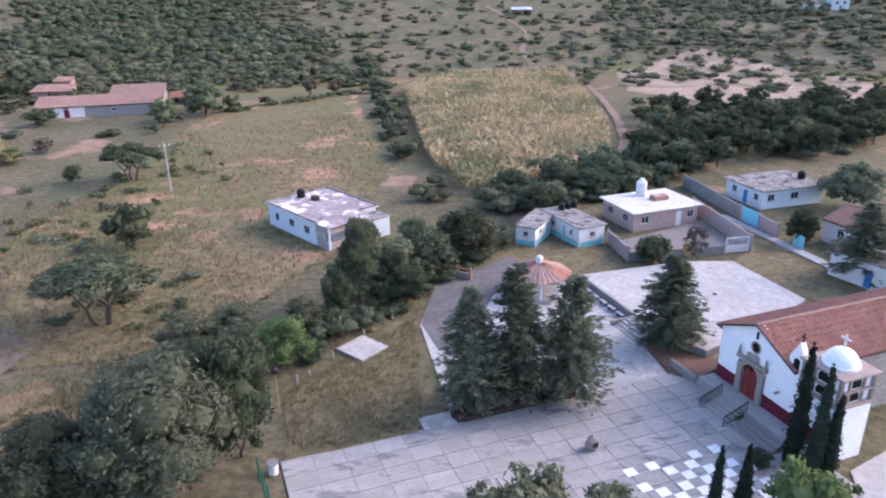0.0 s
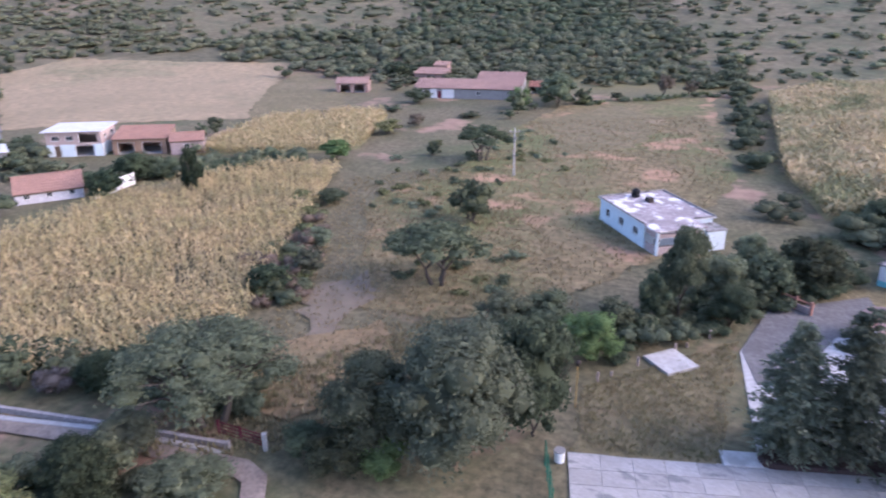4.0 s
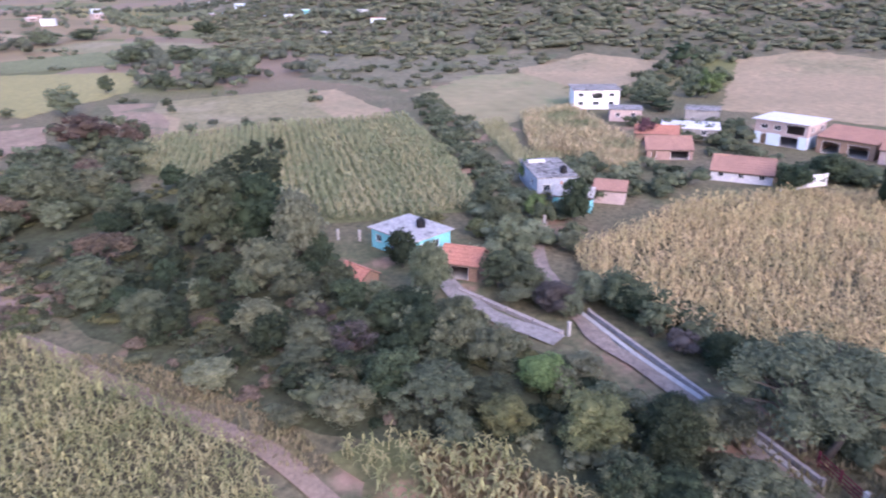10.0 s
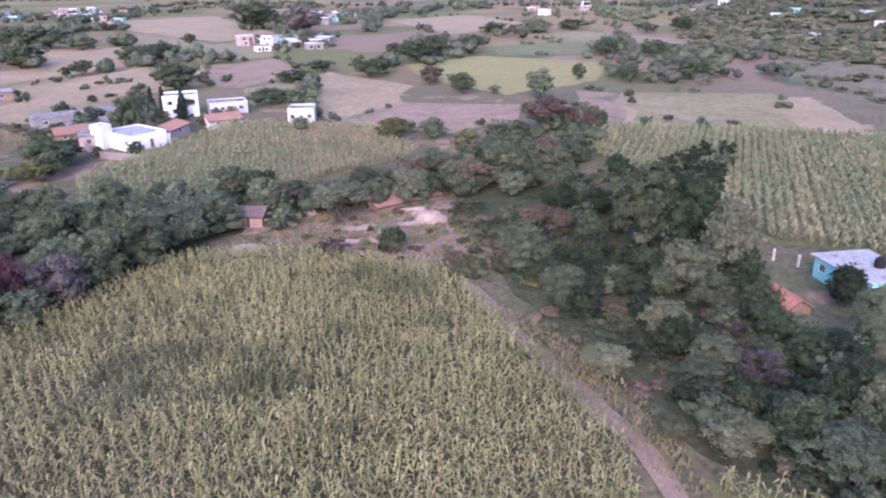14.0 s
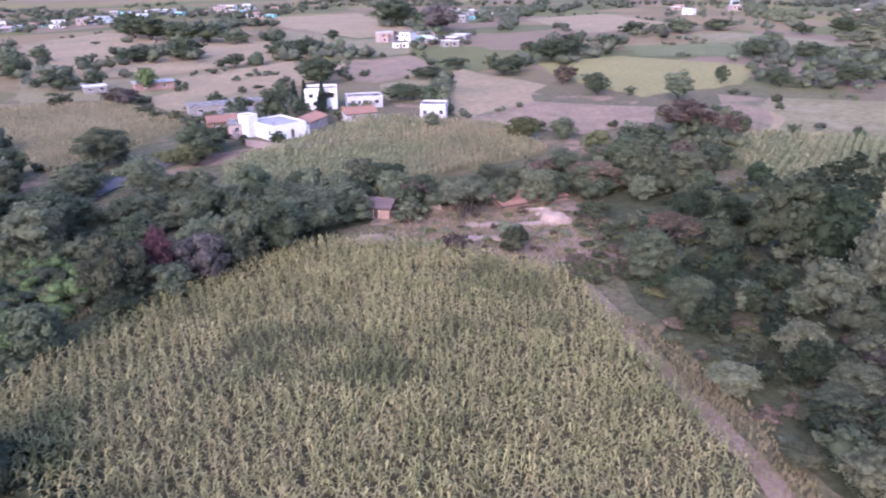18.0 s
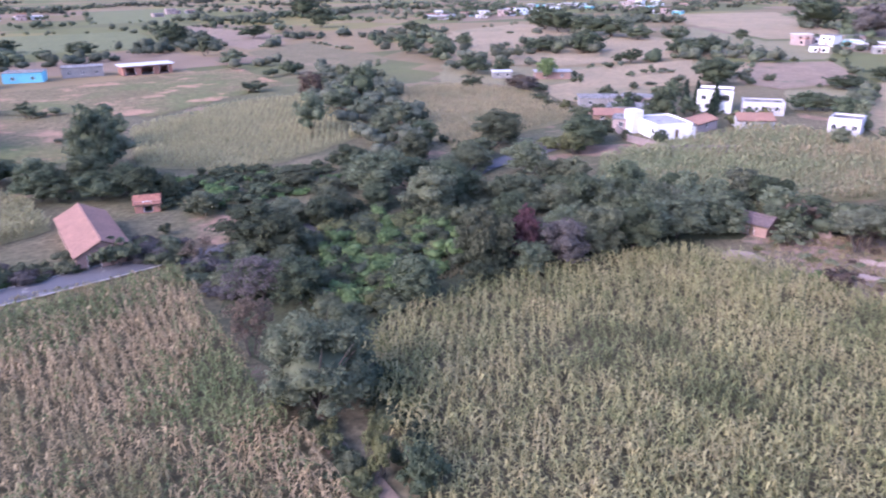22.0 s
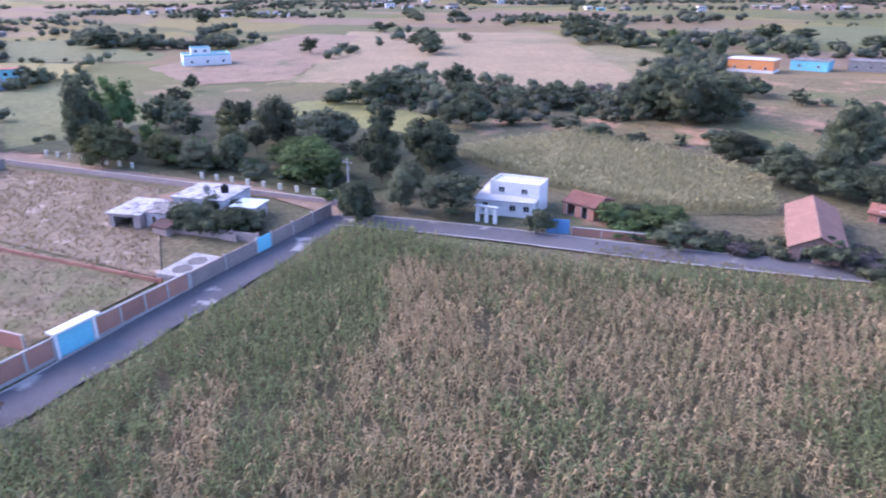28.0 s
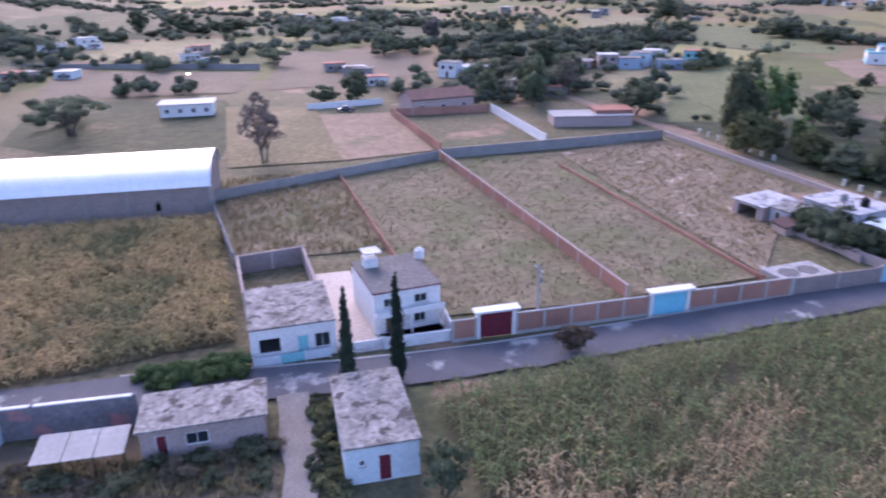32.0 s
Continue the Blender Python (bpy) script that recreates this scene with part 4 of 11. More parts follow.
def house(name, ax, ay, rot, w, d, h, wall, roof="flat", roof_mat=None, front=(), left=(), right=(), back=(), label="", frame_mat=None, leaf_mat=None, trim=None,
          over=0.25, rise=1.3, z=None, band=None, category="house", parapet=0.0):
    """A house: front-left corner, front wall along x, depth along y. Openings: from, to, bottom, top, kind."""
    frame_mat, leaf_mat, roof_mat = frame_mat or WHITE, leaf_mat or WOOD, roof_mat or ROOF_GREY
    ob = thing(name, ax, ay, z, rot, label, category)
    t = 0.2
    part("floor_slab", box(0.01, 0.01, -0.3, w - 0.01, d - 0.01, 0.06), CONCRETE, ob)
    gable = roof == "gable_side"
    for side, length, m, holes in (("front", w, pose(0, 0, 0), front), ("right", d - 2 * t, pose(w, t, 0, 0, 0, 90), right), ("back", w, pose(w, d, 0, 0, 0, 180), back),
                                   ("left", d - 2 * t, pose(0, d - t, 0, 0, 0, -90), left)):
        wl = part("wall", wall_mesh(length, h, t, holes), wall, ob)
        wl.matrix_local = m
        for q in holes:
            opening(wl, q, Matrix(), frame_mat, leaf_mat)
        if band:
            zb, bmat = band
            xs = sorted({0.0, length, *(v for q in holes if q[4] in ("door", "gate", "dark") and q[2] < zb for v in q[:2])})
            bm = bmesh.new()
            for x0, x1 in zip(xs, xs[1:]):
                if not any(q[0] < (x0 + x1) / 2 < q[1] and q[2] < zb for q in holes):
                    box(x0, -0.012, 0.0, x1, -0.001, zb, bm=bm)
            part("painted_band", bm, bmat, wl)
    if roof == "flat":
        if parapet:
            part("roof", box(0.02, 0.02, h - 0.2, w - 0.02, d - 0.02, h - 0.004 - 0.02), roof_mat, ob)
            for x0, y0, x1, y1 in ((0, 0, w, t), (0, d - t, w, d), (0, t, t, d - t), (w - t, t, w, d - t)):
                part("parapet", box(x0, y0, h + 0.002, x1, y1, h + parapet, bevel=0.02), trim or wall, ob)
        else:
            part("roof", box(-over, -over, h, w + over, d + over, h + 0.16, bevel=0.03), roof_mat, ob)
            if trim:
                for x0, y0, x1, y1 in ((-over, -over - 0.02, w + over, -over), (w + over, -over, w + over + 0.02, d + over), (-over - 0.02, -over, -over, d + over)):
                    part("roof_edge", box(x0, y0, h + 0.03, x1, y1, h + 0.14), trim, ob)
    elif roof == "gable":  # ridge along the front
        slope(ob, w, d / 2 + over, h - 0.1, h + rise, roof_mat, -over, over=over)
        slope(ob, w, d / 2 + over, h - 0.1, h + rise, roof_mat, d + over, back=True, over=over)
        for x in (0.0, w - t):
            bm = bmesh.new()
            v = [bm.verts.new(p) for p in ((x, 0, h), (x, d, h), (x, d / 2, h + rise - 0.3), (x + t, 0, h), (x + t, d, h), (x + t, d / 2, h + rise - 0.3))]
            for q in ((0, 1, 2), (5, 4, 3), (0, 3, 4, 1), (1, 4, 5, 2), (2, 5, 3, 0)):
                bm.faces.new([v[i] for i in q])
            part("gable", bm, wall, ob)
        part("ridge", box(-over, d / 2 - 0.14, h + rise - 0.02, w + over, d / 2 + 0.14, h + rise + 0.14, bevel=0.05), roof_mat, ob)
    elif roof == "shed":  # falls to the front
        slope(ob, w, d + 2 * over, h - 0.05, h + rise, roof_mat, -over, over=over)
        for x in (0.0, w - t):
            bm = bmesh.new()
            v = [bm.verts.new(p) for p in ((x, 0, h), (x, d, h), (x, d, h + rise - 0.25), (x + t, 0, h), (x + t, d, h), (x + t, d, h + rise - 0.25))]
            for q in ((0, 1, 2), (5, 4, 3), (0, 3, 4, 1), (1, 4, 5, 2), (2, 5, 3, 0)):
                bm.faces.new([v[i] for i in q])
            part("gable", bm, wall, ob)
        part("wall", box(0, d - t, h, w, d, h + rise - 0.25), wall, ob)
    return ob


def windows(n, length, z0=1.0, z1=2.0, wide=1.0, kind="window"):
    """n equal openings spread over a wall."""
    return [(length * (k + 0.5) / n - wide / 2, length * (k + 0.5) / n + wide / 2, z0, z1, kind) for k in range(n)]


def water_tank(x, y, z, material=BLACK, r=0.55, h=1.2, label="black plastic rooftop water tank"):
    ob = thing("water_tank", x, y, z, 0, label, "water tank")
    bm = tube(0, 0, 0, h * 0.78, r, sides=16)
    for k in range(3):
        tube(0, 0, h * (0.15 + 0.2 * k), h * (0.2 + 0.2 * k), r + 0.03, sides=16, bm=bm)
    tube(0, 0, h * 0.78, h * 0.94, r, r * 0.45, sides=16, bm=bm)
    part("barrel", bm, material, ob)
    part("lid", tube(0, 0, h * 0.94, h, r * 0.42, sides=12), material, ob)
    return ob


# ---- houses ----
ROOF_PALE = mat("pale_stained_slab", (0.36, 0.345, 0.335), (0.27, 0.26, 0.252), (0.19, 0.182, 0.177), big=0.7, small=2.2, bump=0.15, spot=(0.15, 0.145, 0.145), spot_at=0.58, spot_scale=0.7)
# blue paint of far houses, greyed: distance haze put into its colour
HAZE_BLUE = mat("hazy_blue_paint", (0.27, 0.36, 0.45), (0.23, 0.31, 0.39), (0.18, 0.24, 0.31), big=0.8, small=4.0, rough=0.7, bump=0.1)
TILE_DULL = mat("dull_clay_tile", (0.33, 0.205, 0.165), (0.265, 0.168, 0.14), (0.19, 0.125, 0.105), big=0.4, small=4.0, bump=0.4)
TILE_OLD = mat("weathered_dark_tile", (0.17, 0.12, 0.115), (0.125, 0.092, 0.09), (0.09, 0.068, 0.066), big=0.5, small=4.0, bump=0.4)
# white wall toned down to a mottled grey-white
GREYED_WHITE = mat("greyed_white_wall", (0.47, 0.46, 0.48), (0.38, 0.37, 0.385), (0.28, 0.27, 0.28), big=0.8, small=3.0, bump=0.2)
BLUE_BLOCK = mat("grey_blue_block", (0.3, 0.33, 0.37), (0.24, 0.265, 0.3), (0.18, 0.195, 0.22), big=0.6, small=4.0, bump=0.2)
ADOBE_PINK = mat("pink_adobe", (0.3, 0.185, 0.15), (0.24, 0.15, 0.125), (0.18, 0.12, 0.1), big=0.6, small=4.0, bump=0.4)
W, D_, G_ = "window", "door", "gate"
# the one-storey house in the pasture
cottage = house("house", -23.5, 91.3, -47.3, 11.4, 9.4, 3.1, PALEBLUE, "flat", ROOF_RED, front=[(1.6, 2.6, 1.2, 2.2, W), (5.0, 6.3, 1.2, 2.2, W), (8.6, 9.9, 1.2, 2.2, W)],
                right=[(1.2, 2.2, 0.06, 2.1, D_), (4.0, 6.0, 1.0, 2.1, W)], label="pale blue flat-roofed house with an open porch in dry pasture", trim=WHITE, over=0.3)
part("porch_floor", box(11.4, 0.02, -0.3, 14.2, 9.38, 0.12), CONCRETE, cottage)
part("porch_roof", box(11.71, -0.3, 3.1, 14.5, 6.6, 3.26, bevel=0.03), ROOF_RED, cottage)
for y in (0.1, 3.2, 6.2):
    part("column", box(13.8, y, 0.12, 14.1, y + 0.3, 3.1), PALEBLUE, cottage)
for x0, y0, x1, y1 in ((11.5, 0.12, 13.8, 0.3), (13.88, 0.4, 14.06, 3.2), (13.88, 3.5, 14.06, 6.2)):
    part("balustrade", box(x0, y0, 0.12, x1, y1, 1.1, bevel=0.02), PINK, cottage)
    part("balustrade", box(x0, y0, 2.2, x1, y1, 2.75, bevel=0.02), PINK, cottage)
part("annexe", wall_mesh(2.6, 2.5, 2.6, [(0.7, 1.9, 0.0, 1.9)]), PALEBLUE, cottage).matrix_local = pose(11.8, 6.7, 0.0)
part("annexe_roof", box(11.7, 6.62, 2.502, 14.5, 9.4, 2.64), ROOF_GREY, cottage)
for x0, y0, x1, y1 in ((-0.3, -0.3, 11.7, -0.12), (-0.3, 9.52, 11.7, 9.7), (-0.3, -0.12, -0.12, 9.52), (11.52, 6.6, 11.7, 9.52)):
    part("roof_kerb", box(x0, y0, 3.262, x1, y1, 3.42), ROOF_GREY, cottage)
water_tank(-19.4, 93.4, 3.26)
part("chimney", box(3.4, 4.6, 3.27, 4.3, 5.4, 3.9, bevel=0.03), IRON, cottage)
# the turquoise-banded house behind the plaza, two wings
house("house", 9.1, 82.9, -28.6, 2.6, 7.2, 2.4, WHITE, "flat", ROOF_GREY, front=windows(1, 2.6, 1.2, 1.9, 0.7), right=[(1.2, 1.9, 1.2, 1.9, W), (3.4, 4.3, 0.06, 2.05, D_)],
      label="small white house wing with turquoise base", band=(0.7, CYAN), leaf_mat=CYAN)
house("house", 13.2, 88.7, -65.4, 8.3, 3.8, 2.5, WHITE, "flat", ROOF_GREY, front=[(2.2, 2.9, 1.2, 1.9, W), (4.6, 5.4, 0.06, 2.05, D_), (6.2, 6.9, 1.2, 1.9, W)],
      right=[(1.4, 2.2, 1.2, 1.9, W)], label="long white house wing with turquoise base", band=(0.7, CYAN), leaf_mat=CYAN)
for k in range(3):
    water_tank(15.6 + 0.9 * k, 88.3 + 0.5 * k, 2.67, h=1.0, r=0.4)
# the white-roofed house in its walled yard
house("house", 24.7, 86.5, 20.1, 10.0, 7.2, 2.6, PINK, "flat", ROOF_WHITE, front=[(1.2, 2.4, 1.0, 2.0, W), (6.6, 7.5, 0.06, 2.1, D_), (8.4, 9.4, 1.0, 2.0, W)],
      left=[(1.0, 2.2, 1.0, 2.0, W), (4.4, 5.6, 1.0, 2.0, W)], label="pink and grey house with a white roof in a walled yard", leaf_mat=WHITE, over=0.5)
water_tank(27.5, 94.0, 2.76, WHITE, 0.7, 2.4, "tall white rooftop water tank")
cistern = thing("roof_cistern", 28.6, 91.0, 2.76, 20.1, "low reddish brick cistern on a white roof", "cistern")
part("basin", box(0, 0, 0, 2.2, 1.3, 0.6, bevel=0.05), BRICK, cistern)
part("lid", box(0.2, 0.2, 0.6, 1.1, 1.1, 0.68, bevel=0.02), CONCRETE, cistern)
# the two-tone grey house with blue doors
house("house", 44.9, 95.1, 17.3, 10.5, 7.5, 2.7, PALEBLUE, "flat", ROOF_GREY, front=[(1.0, 2.2, 1.1, 2.1, W), (5.0, 6.4, 1.1, 2.1, W)],
      left=[(1.0, 2.0, 1.1, 2.1, W), (3.4, 4.4, 0.06, 2.1, D_), (5.6, 6.6, 1.1, 2.1, W)], label="grey-blue house with blue door and terrace roof", leaf_mat=BLUE, over=0.5)
water_tank(53.0, 101.0, 2.86)
# tiled house on the street
house("house", 47.5, 83.0, -70.0, 12.0, 7.0, 2.9, WHITE, "gable", TILE_PALE, front=[(2, 3, 1, 2, W), (5, 6, 0.06, 2.1, D_), (8, 9, 1, 2, W)], label="white house with an orange tiled roof", rise=1.4)
# farmstead below the hill
farmhouse = house("farmhouse", -96.5, 168.5, 15.1, 28.0, 7.5, 2.7, GREY, "shed", TILE_DULL, front=[(2.5, 4.4, 1.2, 2.2, "dark"), (6.4, 7.6, 0.06, 2.1, D_), (17, 18, 1.1, 2.0, W)],
      label="long grey farmhouse with a faded tiled roof", leaf_mat=MAROON, rise=1.5)
for x0, x1 in ((4.5, 6.3), (7.7, 11.0)):
    part("plaster_panel", box(x0, -0.05, 0.1, x1, -0.004, 2.5), WHITE, farmhouse)
house("farm_barn", -83.5, 179.0, 15.1, 13.0, 12.0, 2.9, GREY, "shed", TILE_DULL, label="rear barn with a broad faded tiled roof", rise=1.9, category="barn")
house("farm_shed", -112.0, 196.0, 8.0, 10.0, 6.0, 2.4, ADOBE_PINK, "shed", TILE_DULL, front=[(4, 6, 0.06, 1.9, "dark")], label="low adobe shed with a tiled roof", rise=1.1, category="shed")
house("farm_shed", -109.0, 203.0, 8.0, 4.5, 4.0, 4.2, ADOBE_PINK, "shed", TILE_DULL, label="small adobe tower with a tiled roof", rise=0.8, category="shed")
house("farm_porch", -70.5, 187.0, 15.1, 6.0, 5.0, 2.0, WOOD, "shed", TILE, front=[(0.5, 5.5, 0.06, 1.8, "dark")], label="open porch with a red tiled lean-to roof", rise=0.8, category="shed")
house("farm_shed", -121.0, 167.0, 25.0, 9.0, 6.0, 2.6, ADOBE_PINK, "gable", TILE_DULL, label="open adobe shed with a red tiled roof", front=[(1, 4, 0.06, 2.2, "dark"), (5, 8, 0.06, 2.2, "dark")], rise=1.3, category="shed")
# village behind the golden maize
house("house", -168.1, 59.1, 78.0, 11.0, 9.0, 4.6, WHITE, "flat", ROOF_GREY, front=[(1, 2.4, 1.0, 1.9, W), (4.6, 6.2, 1.0, 1.9, W), (8.4, 9.8, 1, 1.9, W), (1, 2.4, 3.0, 3.9, W), (4.4, 7.0, 2.6, 4.0, "dark"), (8.4, 9.8, 3.0, 3.9, W)],
      right=windows(2, 9.0, 3.0, 3.9, 1.2), label="white two-storey house at the field edge", over=0.5)
house("house", -152.0, 62.0, 70.0, 7.0, 6.0, 2.6, PINK, "flat", ROOF_GREY, front=windows(2, 7.0), label="small pink flat-roofed village house")
house("house", -126.3, 81.7, 33.0, 10.0, 8.0, 4.7, PINK, "flat", ROOF_WHITE, front=[(1, 2.4, 3.0, 3.9, W), (3.6, 4.9, 3.0, 3.9, W), (5.9, 9.3, 2.6, 4.3, "dark"), (1.2, 2.4, 0.06, 2.1, D_), (5, 8.4, 0.06, 2.1, "dark")],
      left=[(1.2, 3.0, 3.0, 3.9, W), (5, 7, 3.0, 3.9, W)], right=windows(2, 8.0, 3.0, 3.9, 1.3), label="unfinished two-storey pink house with a white roof", over=0.6, band=(2.3, PALEBLUE))
house("house", -116.6, 88.2, 32.0, 10.0, 7.0, 3.0, ADOBE, "shed", TILE_PALE, front=[(1, 4, 0.06, 2.3, "dark"), (5.5, 9, 0.06, 2.3, "dark")], label="open tiled porch wing of adobe", rise=1.2)
house("house", -106.5, 93.0, 40.0, 6.0, 5.0, 2.6, PINK, "gable", TILE_PALE, front=windows(1, 6.0), label="small tiled pink house", rise=1.1)
# the next two have walls darker than the plain white and pink
house("house", -103.1, 60.0, 54.6, 9.2, 6.0, 1.7, GREYED_WHITE, "gable", TILE_PALE, front=windows(3, 9.2, 0.7, 1.5, 0.9), label="greyish white house with a red tiled roof", rise=1.9)
house("house", -117.5, 55.5, 74.5, 8.0, 6.0, 1.9, ADOBE_PINK, "gable", TILE_PALE, front=[(0.8, 1.7, 0.06, 1.8, D_), (4.2, 7.4, 0.06, 1.8, "dark")], label="dull pink house with a red tiled roof and open porch", rise=1.8)
house("house", -133.5, 66.0, 62.6, 10.5, 7.0, 2.2, GREY, "flat", ROOF_WHITE, front=windows(2, 10.5), label="grey house with a white sheet roof", over=0.5)
house("house", -128.5, 58.0, 67.0, 8.0, 5.0, 2.4, ADOBE, "gable", TILE, label="low adobe house with a tiled roof", rise=1.2)
house("house", -144.0, 76.0, 60.0, 7.0, 6.0, 3.4, GREY, "flat", ROOF_GREY, front=windows(2, 7.0), label="grey unfinished block house")
block = house("house", -98.2, 29.6, 88.0, 6.2, 11.5, 3.2, BLUE_BLOCK, "flat", ROOF_GREY, front=[(0.8, 2.0, 1.2, 2.3, W), (3.8, 5.4, 0.8, 2.4, "dark")], left=[(2.0, 3.0, 1.3, 2.2, W), (7.0, 8.2, 1.3, 2.2, W)],
              label="grey-blue block house with a weathered roof", over=0.15)
part("window_surround", box(3.5, -0.06, 0.5, 3.78, -0.004, 2.7), TILE, block)
part("window_surround", box(5.42, -0.06, 0.5, 5.7, -0.004, 2.7), TILE, block)
part("stair_cabin", box(0.6, 8.6, 3.36, 3.4, 9.6, 3.75, bevel=0.03), ROOF_WHITE, block)
water_tank(-100.2, 34.2, 3.36)
house("house", -93.0, 30.4, 64.0, 5.4, 3.2, 2.2, CYAN, "shed", ROOF_PALE, front=[(0.8, 1.8, 0.9, 1.8, W), (3.0, 4.0, 0.06, 2.0, D_)], label="low turquoise lean-to beside the dirt road", leaf_mat=WHITE, rise=0.6)
house("house", -95.2, 37.2, 62.0, 4.5, 4.5, 2.1, PINK, "gable", TILE_PALE, label="little pink house with a faded tiled roof", rise=0.9)
# blue house above the ravine
house("house", -83.3, 4.0, 35.6, 7.6, 6.2, 2.5, CYAN, "flat", ROOF_PALE, front=[(0.8, 1.8, 1, 1.9, W), (3.6, 4.6, 0.06, 2.1, D_)], right=[(0.8, 1.8, 1.0, 1.9, W), (2.9, 4.1, 0.9, 1.9, W)],
      label="turquoise flat-roofed house beside the ravine", leaf_mat=BLUE, over=0.4)
water_tank(-82.0, 10.0, 2.66)
house("house", -72.3, 10.8, 60.0, 4.4, 4.2, 1.9, ADOBE, "gable", TILE, front=[(0.8, 3.4, 0.06, 1.7, "dark")], label="open shelter with an orange tiled roof", rise=1.3, category="shelter")
house("shed", -72.8, -0.5, 40.0, 3.6, 2.8, 1.2, ADOBE, "gable", TILE, label="small broken-tiled shed in the garden", rise=0.9, category="shed")
# old adobe farm beyond the maize
house("adobe_hut", -67.9, -65.7, 111.0, 3.8, 3.6, 1.7, ADOBE_PINK, "gable", TILE_OLD, front=[(1.4, 2.2, 0.06, 1.6, D_)], label="small adobe hut with a tiled roof", rise=0.8, category="hut")
# white houses among maize
house("house", -128.3, -104.3, 121.0, 6.0, 6.0, 3.0, GREYED_WHITE, "flat", ROOF_GREY, front=[(0.6, 1.6, 1.0, 2.0, W), (2.5, 3.5, 0.9, 2.0, "dark"), (4.4, 5.4, 1, 2.0, W)], label="small white block house among maize", parapet=0.4)
house("house", -94.3, -123.7, 79.5, 10.1, 8.0, 2.9, WHITE, "flat", ROOF_PALE, front=[(1.2, 2.2, 1.2, 2.1, W), (8.3, 9.2, 1.2, 2.1, W)], right=[(1.4, 2.2, 1.0, 1.9, W), (4.0, 4.9, 0.06, 2.0, D_)], label="large white house with a stair tower", parapet=0.3)
house("stair_tower", -92.2, -124.1, 88.7, 3.0, 2.6, 4.4, WHITE, "flat", ROOF_PALE, label="white stair tower beside the house", parapet=0.25, category="tower")
house("house", -97.7, -114.2, 154.4, 4.0, 7.0, 2.3, WHITE, "flat", ROOF_GREY, front=windows(2, 4.0), label="low white house with a grey roof", over=0.2)
house("house", -103.3, -114.3, -159.4, 8.4, 5.0, 2.2, PINK, "gable", TILE_PALE, front=windows(1, 8.4), label="small house with a faded red roof", rise=0.9)
house("house", -120.6, -134.9, 135.0, 8.0, 7.0, 4.8, WHITE, "flat", ROOF_GREY, front=[(1, 2.2, 3.0, 4.0, W), (4.4, 7.4, 2.8, 4.3, "dark"), (2, 3.2, 1, 2.1, W)], label="white two-storey house behind cypresses", parapet=0.5)
house("house", -128.0, -127.5, 140.0, 9.0, 6.0, 2.7, GREYED_WHITE, "flat", ROOF_GREY, front=windows(3, 9.0), label="long greyish white house with a flat roof", parapet=0.3)
house("house", -115.3, -115.4, 153.0, 7.5, 5.0, 1.8, GREYED_WHITE, "gable", TILE_PALE, front=windows(2, 7.5, 0.8, 1.5, 0.8), label="low greyish white house with an orange tiled roof", rise=1.1)
house("house", -107.0, -146.0, 140.0, 8.0, 6.0, 2.8, PINK, "flat", ROOF_GREY, front=windows(2, 8.0), label="pink and grey village house")
house("house", -96.0, -136.0, 140.0, 9.0, 7.0, 2.7, GREY, "flat", ROOF_GREY, front=windows(2, 9.0), label="grey village house with a flat roof")
house("house", -90.0, -125.0, 140.0, 7.0, 6.0, 2.5, PINK, "flat", ROOF_GREY, front=windows(2, 7.0), label="low pinkish village house")
# coloured houses far across the fields
house("house", 59.9, -253.2, 177.6, 14.6, 8.0, 4.0, ORANGE, "flat", ROOF_WHITE, front=windows(3, 14.6), label="orange house with white trim across the fields", band=(0.9, WHITE))
house("house", 42.7, -266.1, 176.5, 11.6, 8.0, 3.2, SKYBLUE, "flat", ROOF_GREY, front=windows(2, 11.6), label="sky-blue house across the fields")
house("house", 26.0, -271.6, -176.4, 12.7, 8.0, 3.3, GREY, "flat", ROOF_GREY, front=windows(3, 12.7), label="grey-blue house across the fields")
house("shed", 7.3, -268.7, -168.9, 16.4, 8.0, 3.1, BRICK, "flat", ROOF_WHITE, front=[(1, 4, 0.1, 2.6, "dark"), (6, 10, 0.1, 2.6, "dark"), (12, 15, 0.1, 2.6, "dark")], label="brick shed with a white sheet roof", over=0.8, category="shed")
# white villa on the road
house("house", 50.4, -80.9, -163.0, 8.0, 8.0, 2.2, WHITE, "flat", ROOF_WHITE, front=[(0.8, 1.6, 0.6, 1.9, W), (2.2, 3.2, 0.06, 1.95, D_), (4.6, 5.6, 0.8, 1.7, W), (6.6, 7.5, 0.8, 1.7, W)],
      label="white villa on the road behind white gates", leaf_mat=WHITE, over=0.4)
house("house", 50.0, -83.9, -170.0, 7.3, 4.0, 4.05, WHITE, "flat", ROOF_WHITE, front=[(4.6, 5.6, 2.7, 3.5, W), (1.2, 2.2, 2.7, 3.5, W)], label="upper storey of the white villa", parapet=0.25)
house("house", 40.2, -87.5, 170.0, 5.0, 5.0, 2.0, BRICK, "gable", TILE, front=[(0.6, 2.0, 0.06, 1.9, "dark"), (3, 4, 0.06, 1.9, "dark")], label="brick outhouse with a red tiled roof", rise=0.8, category="shed")
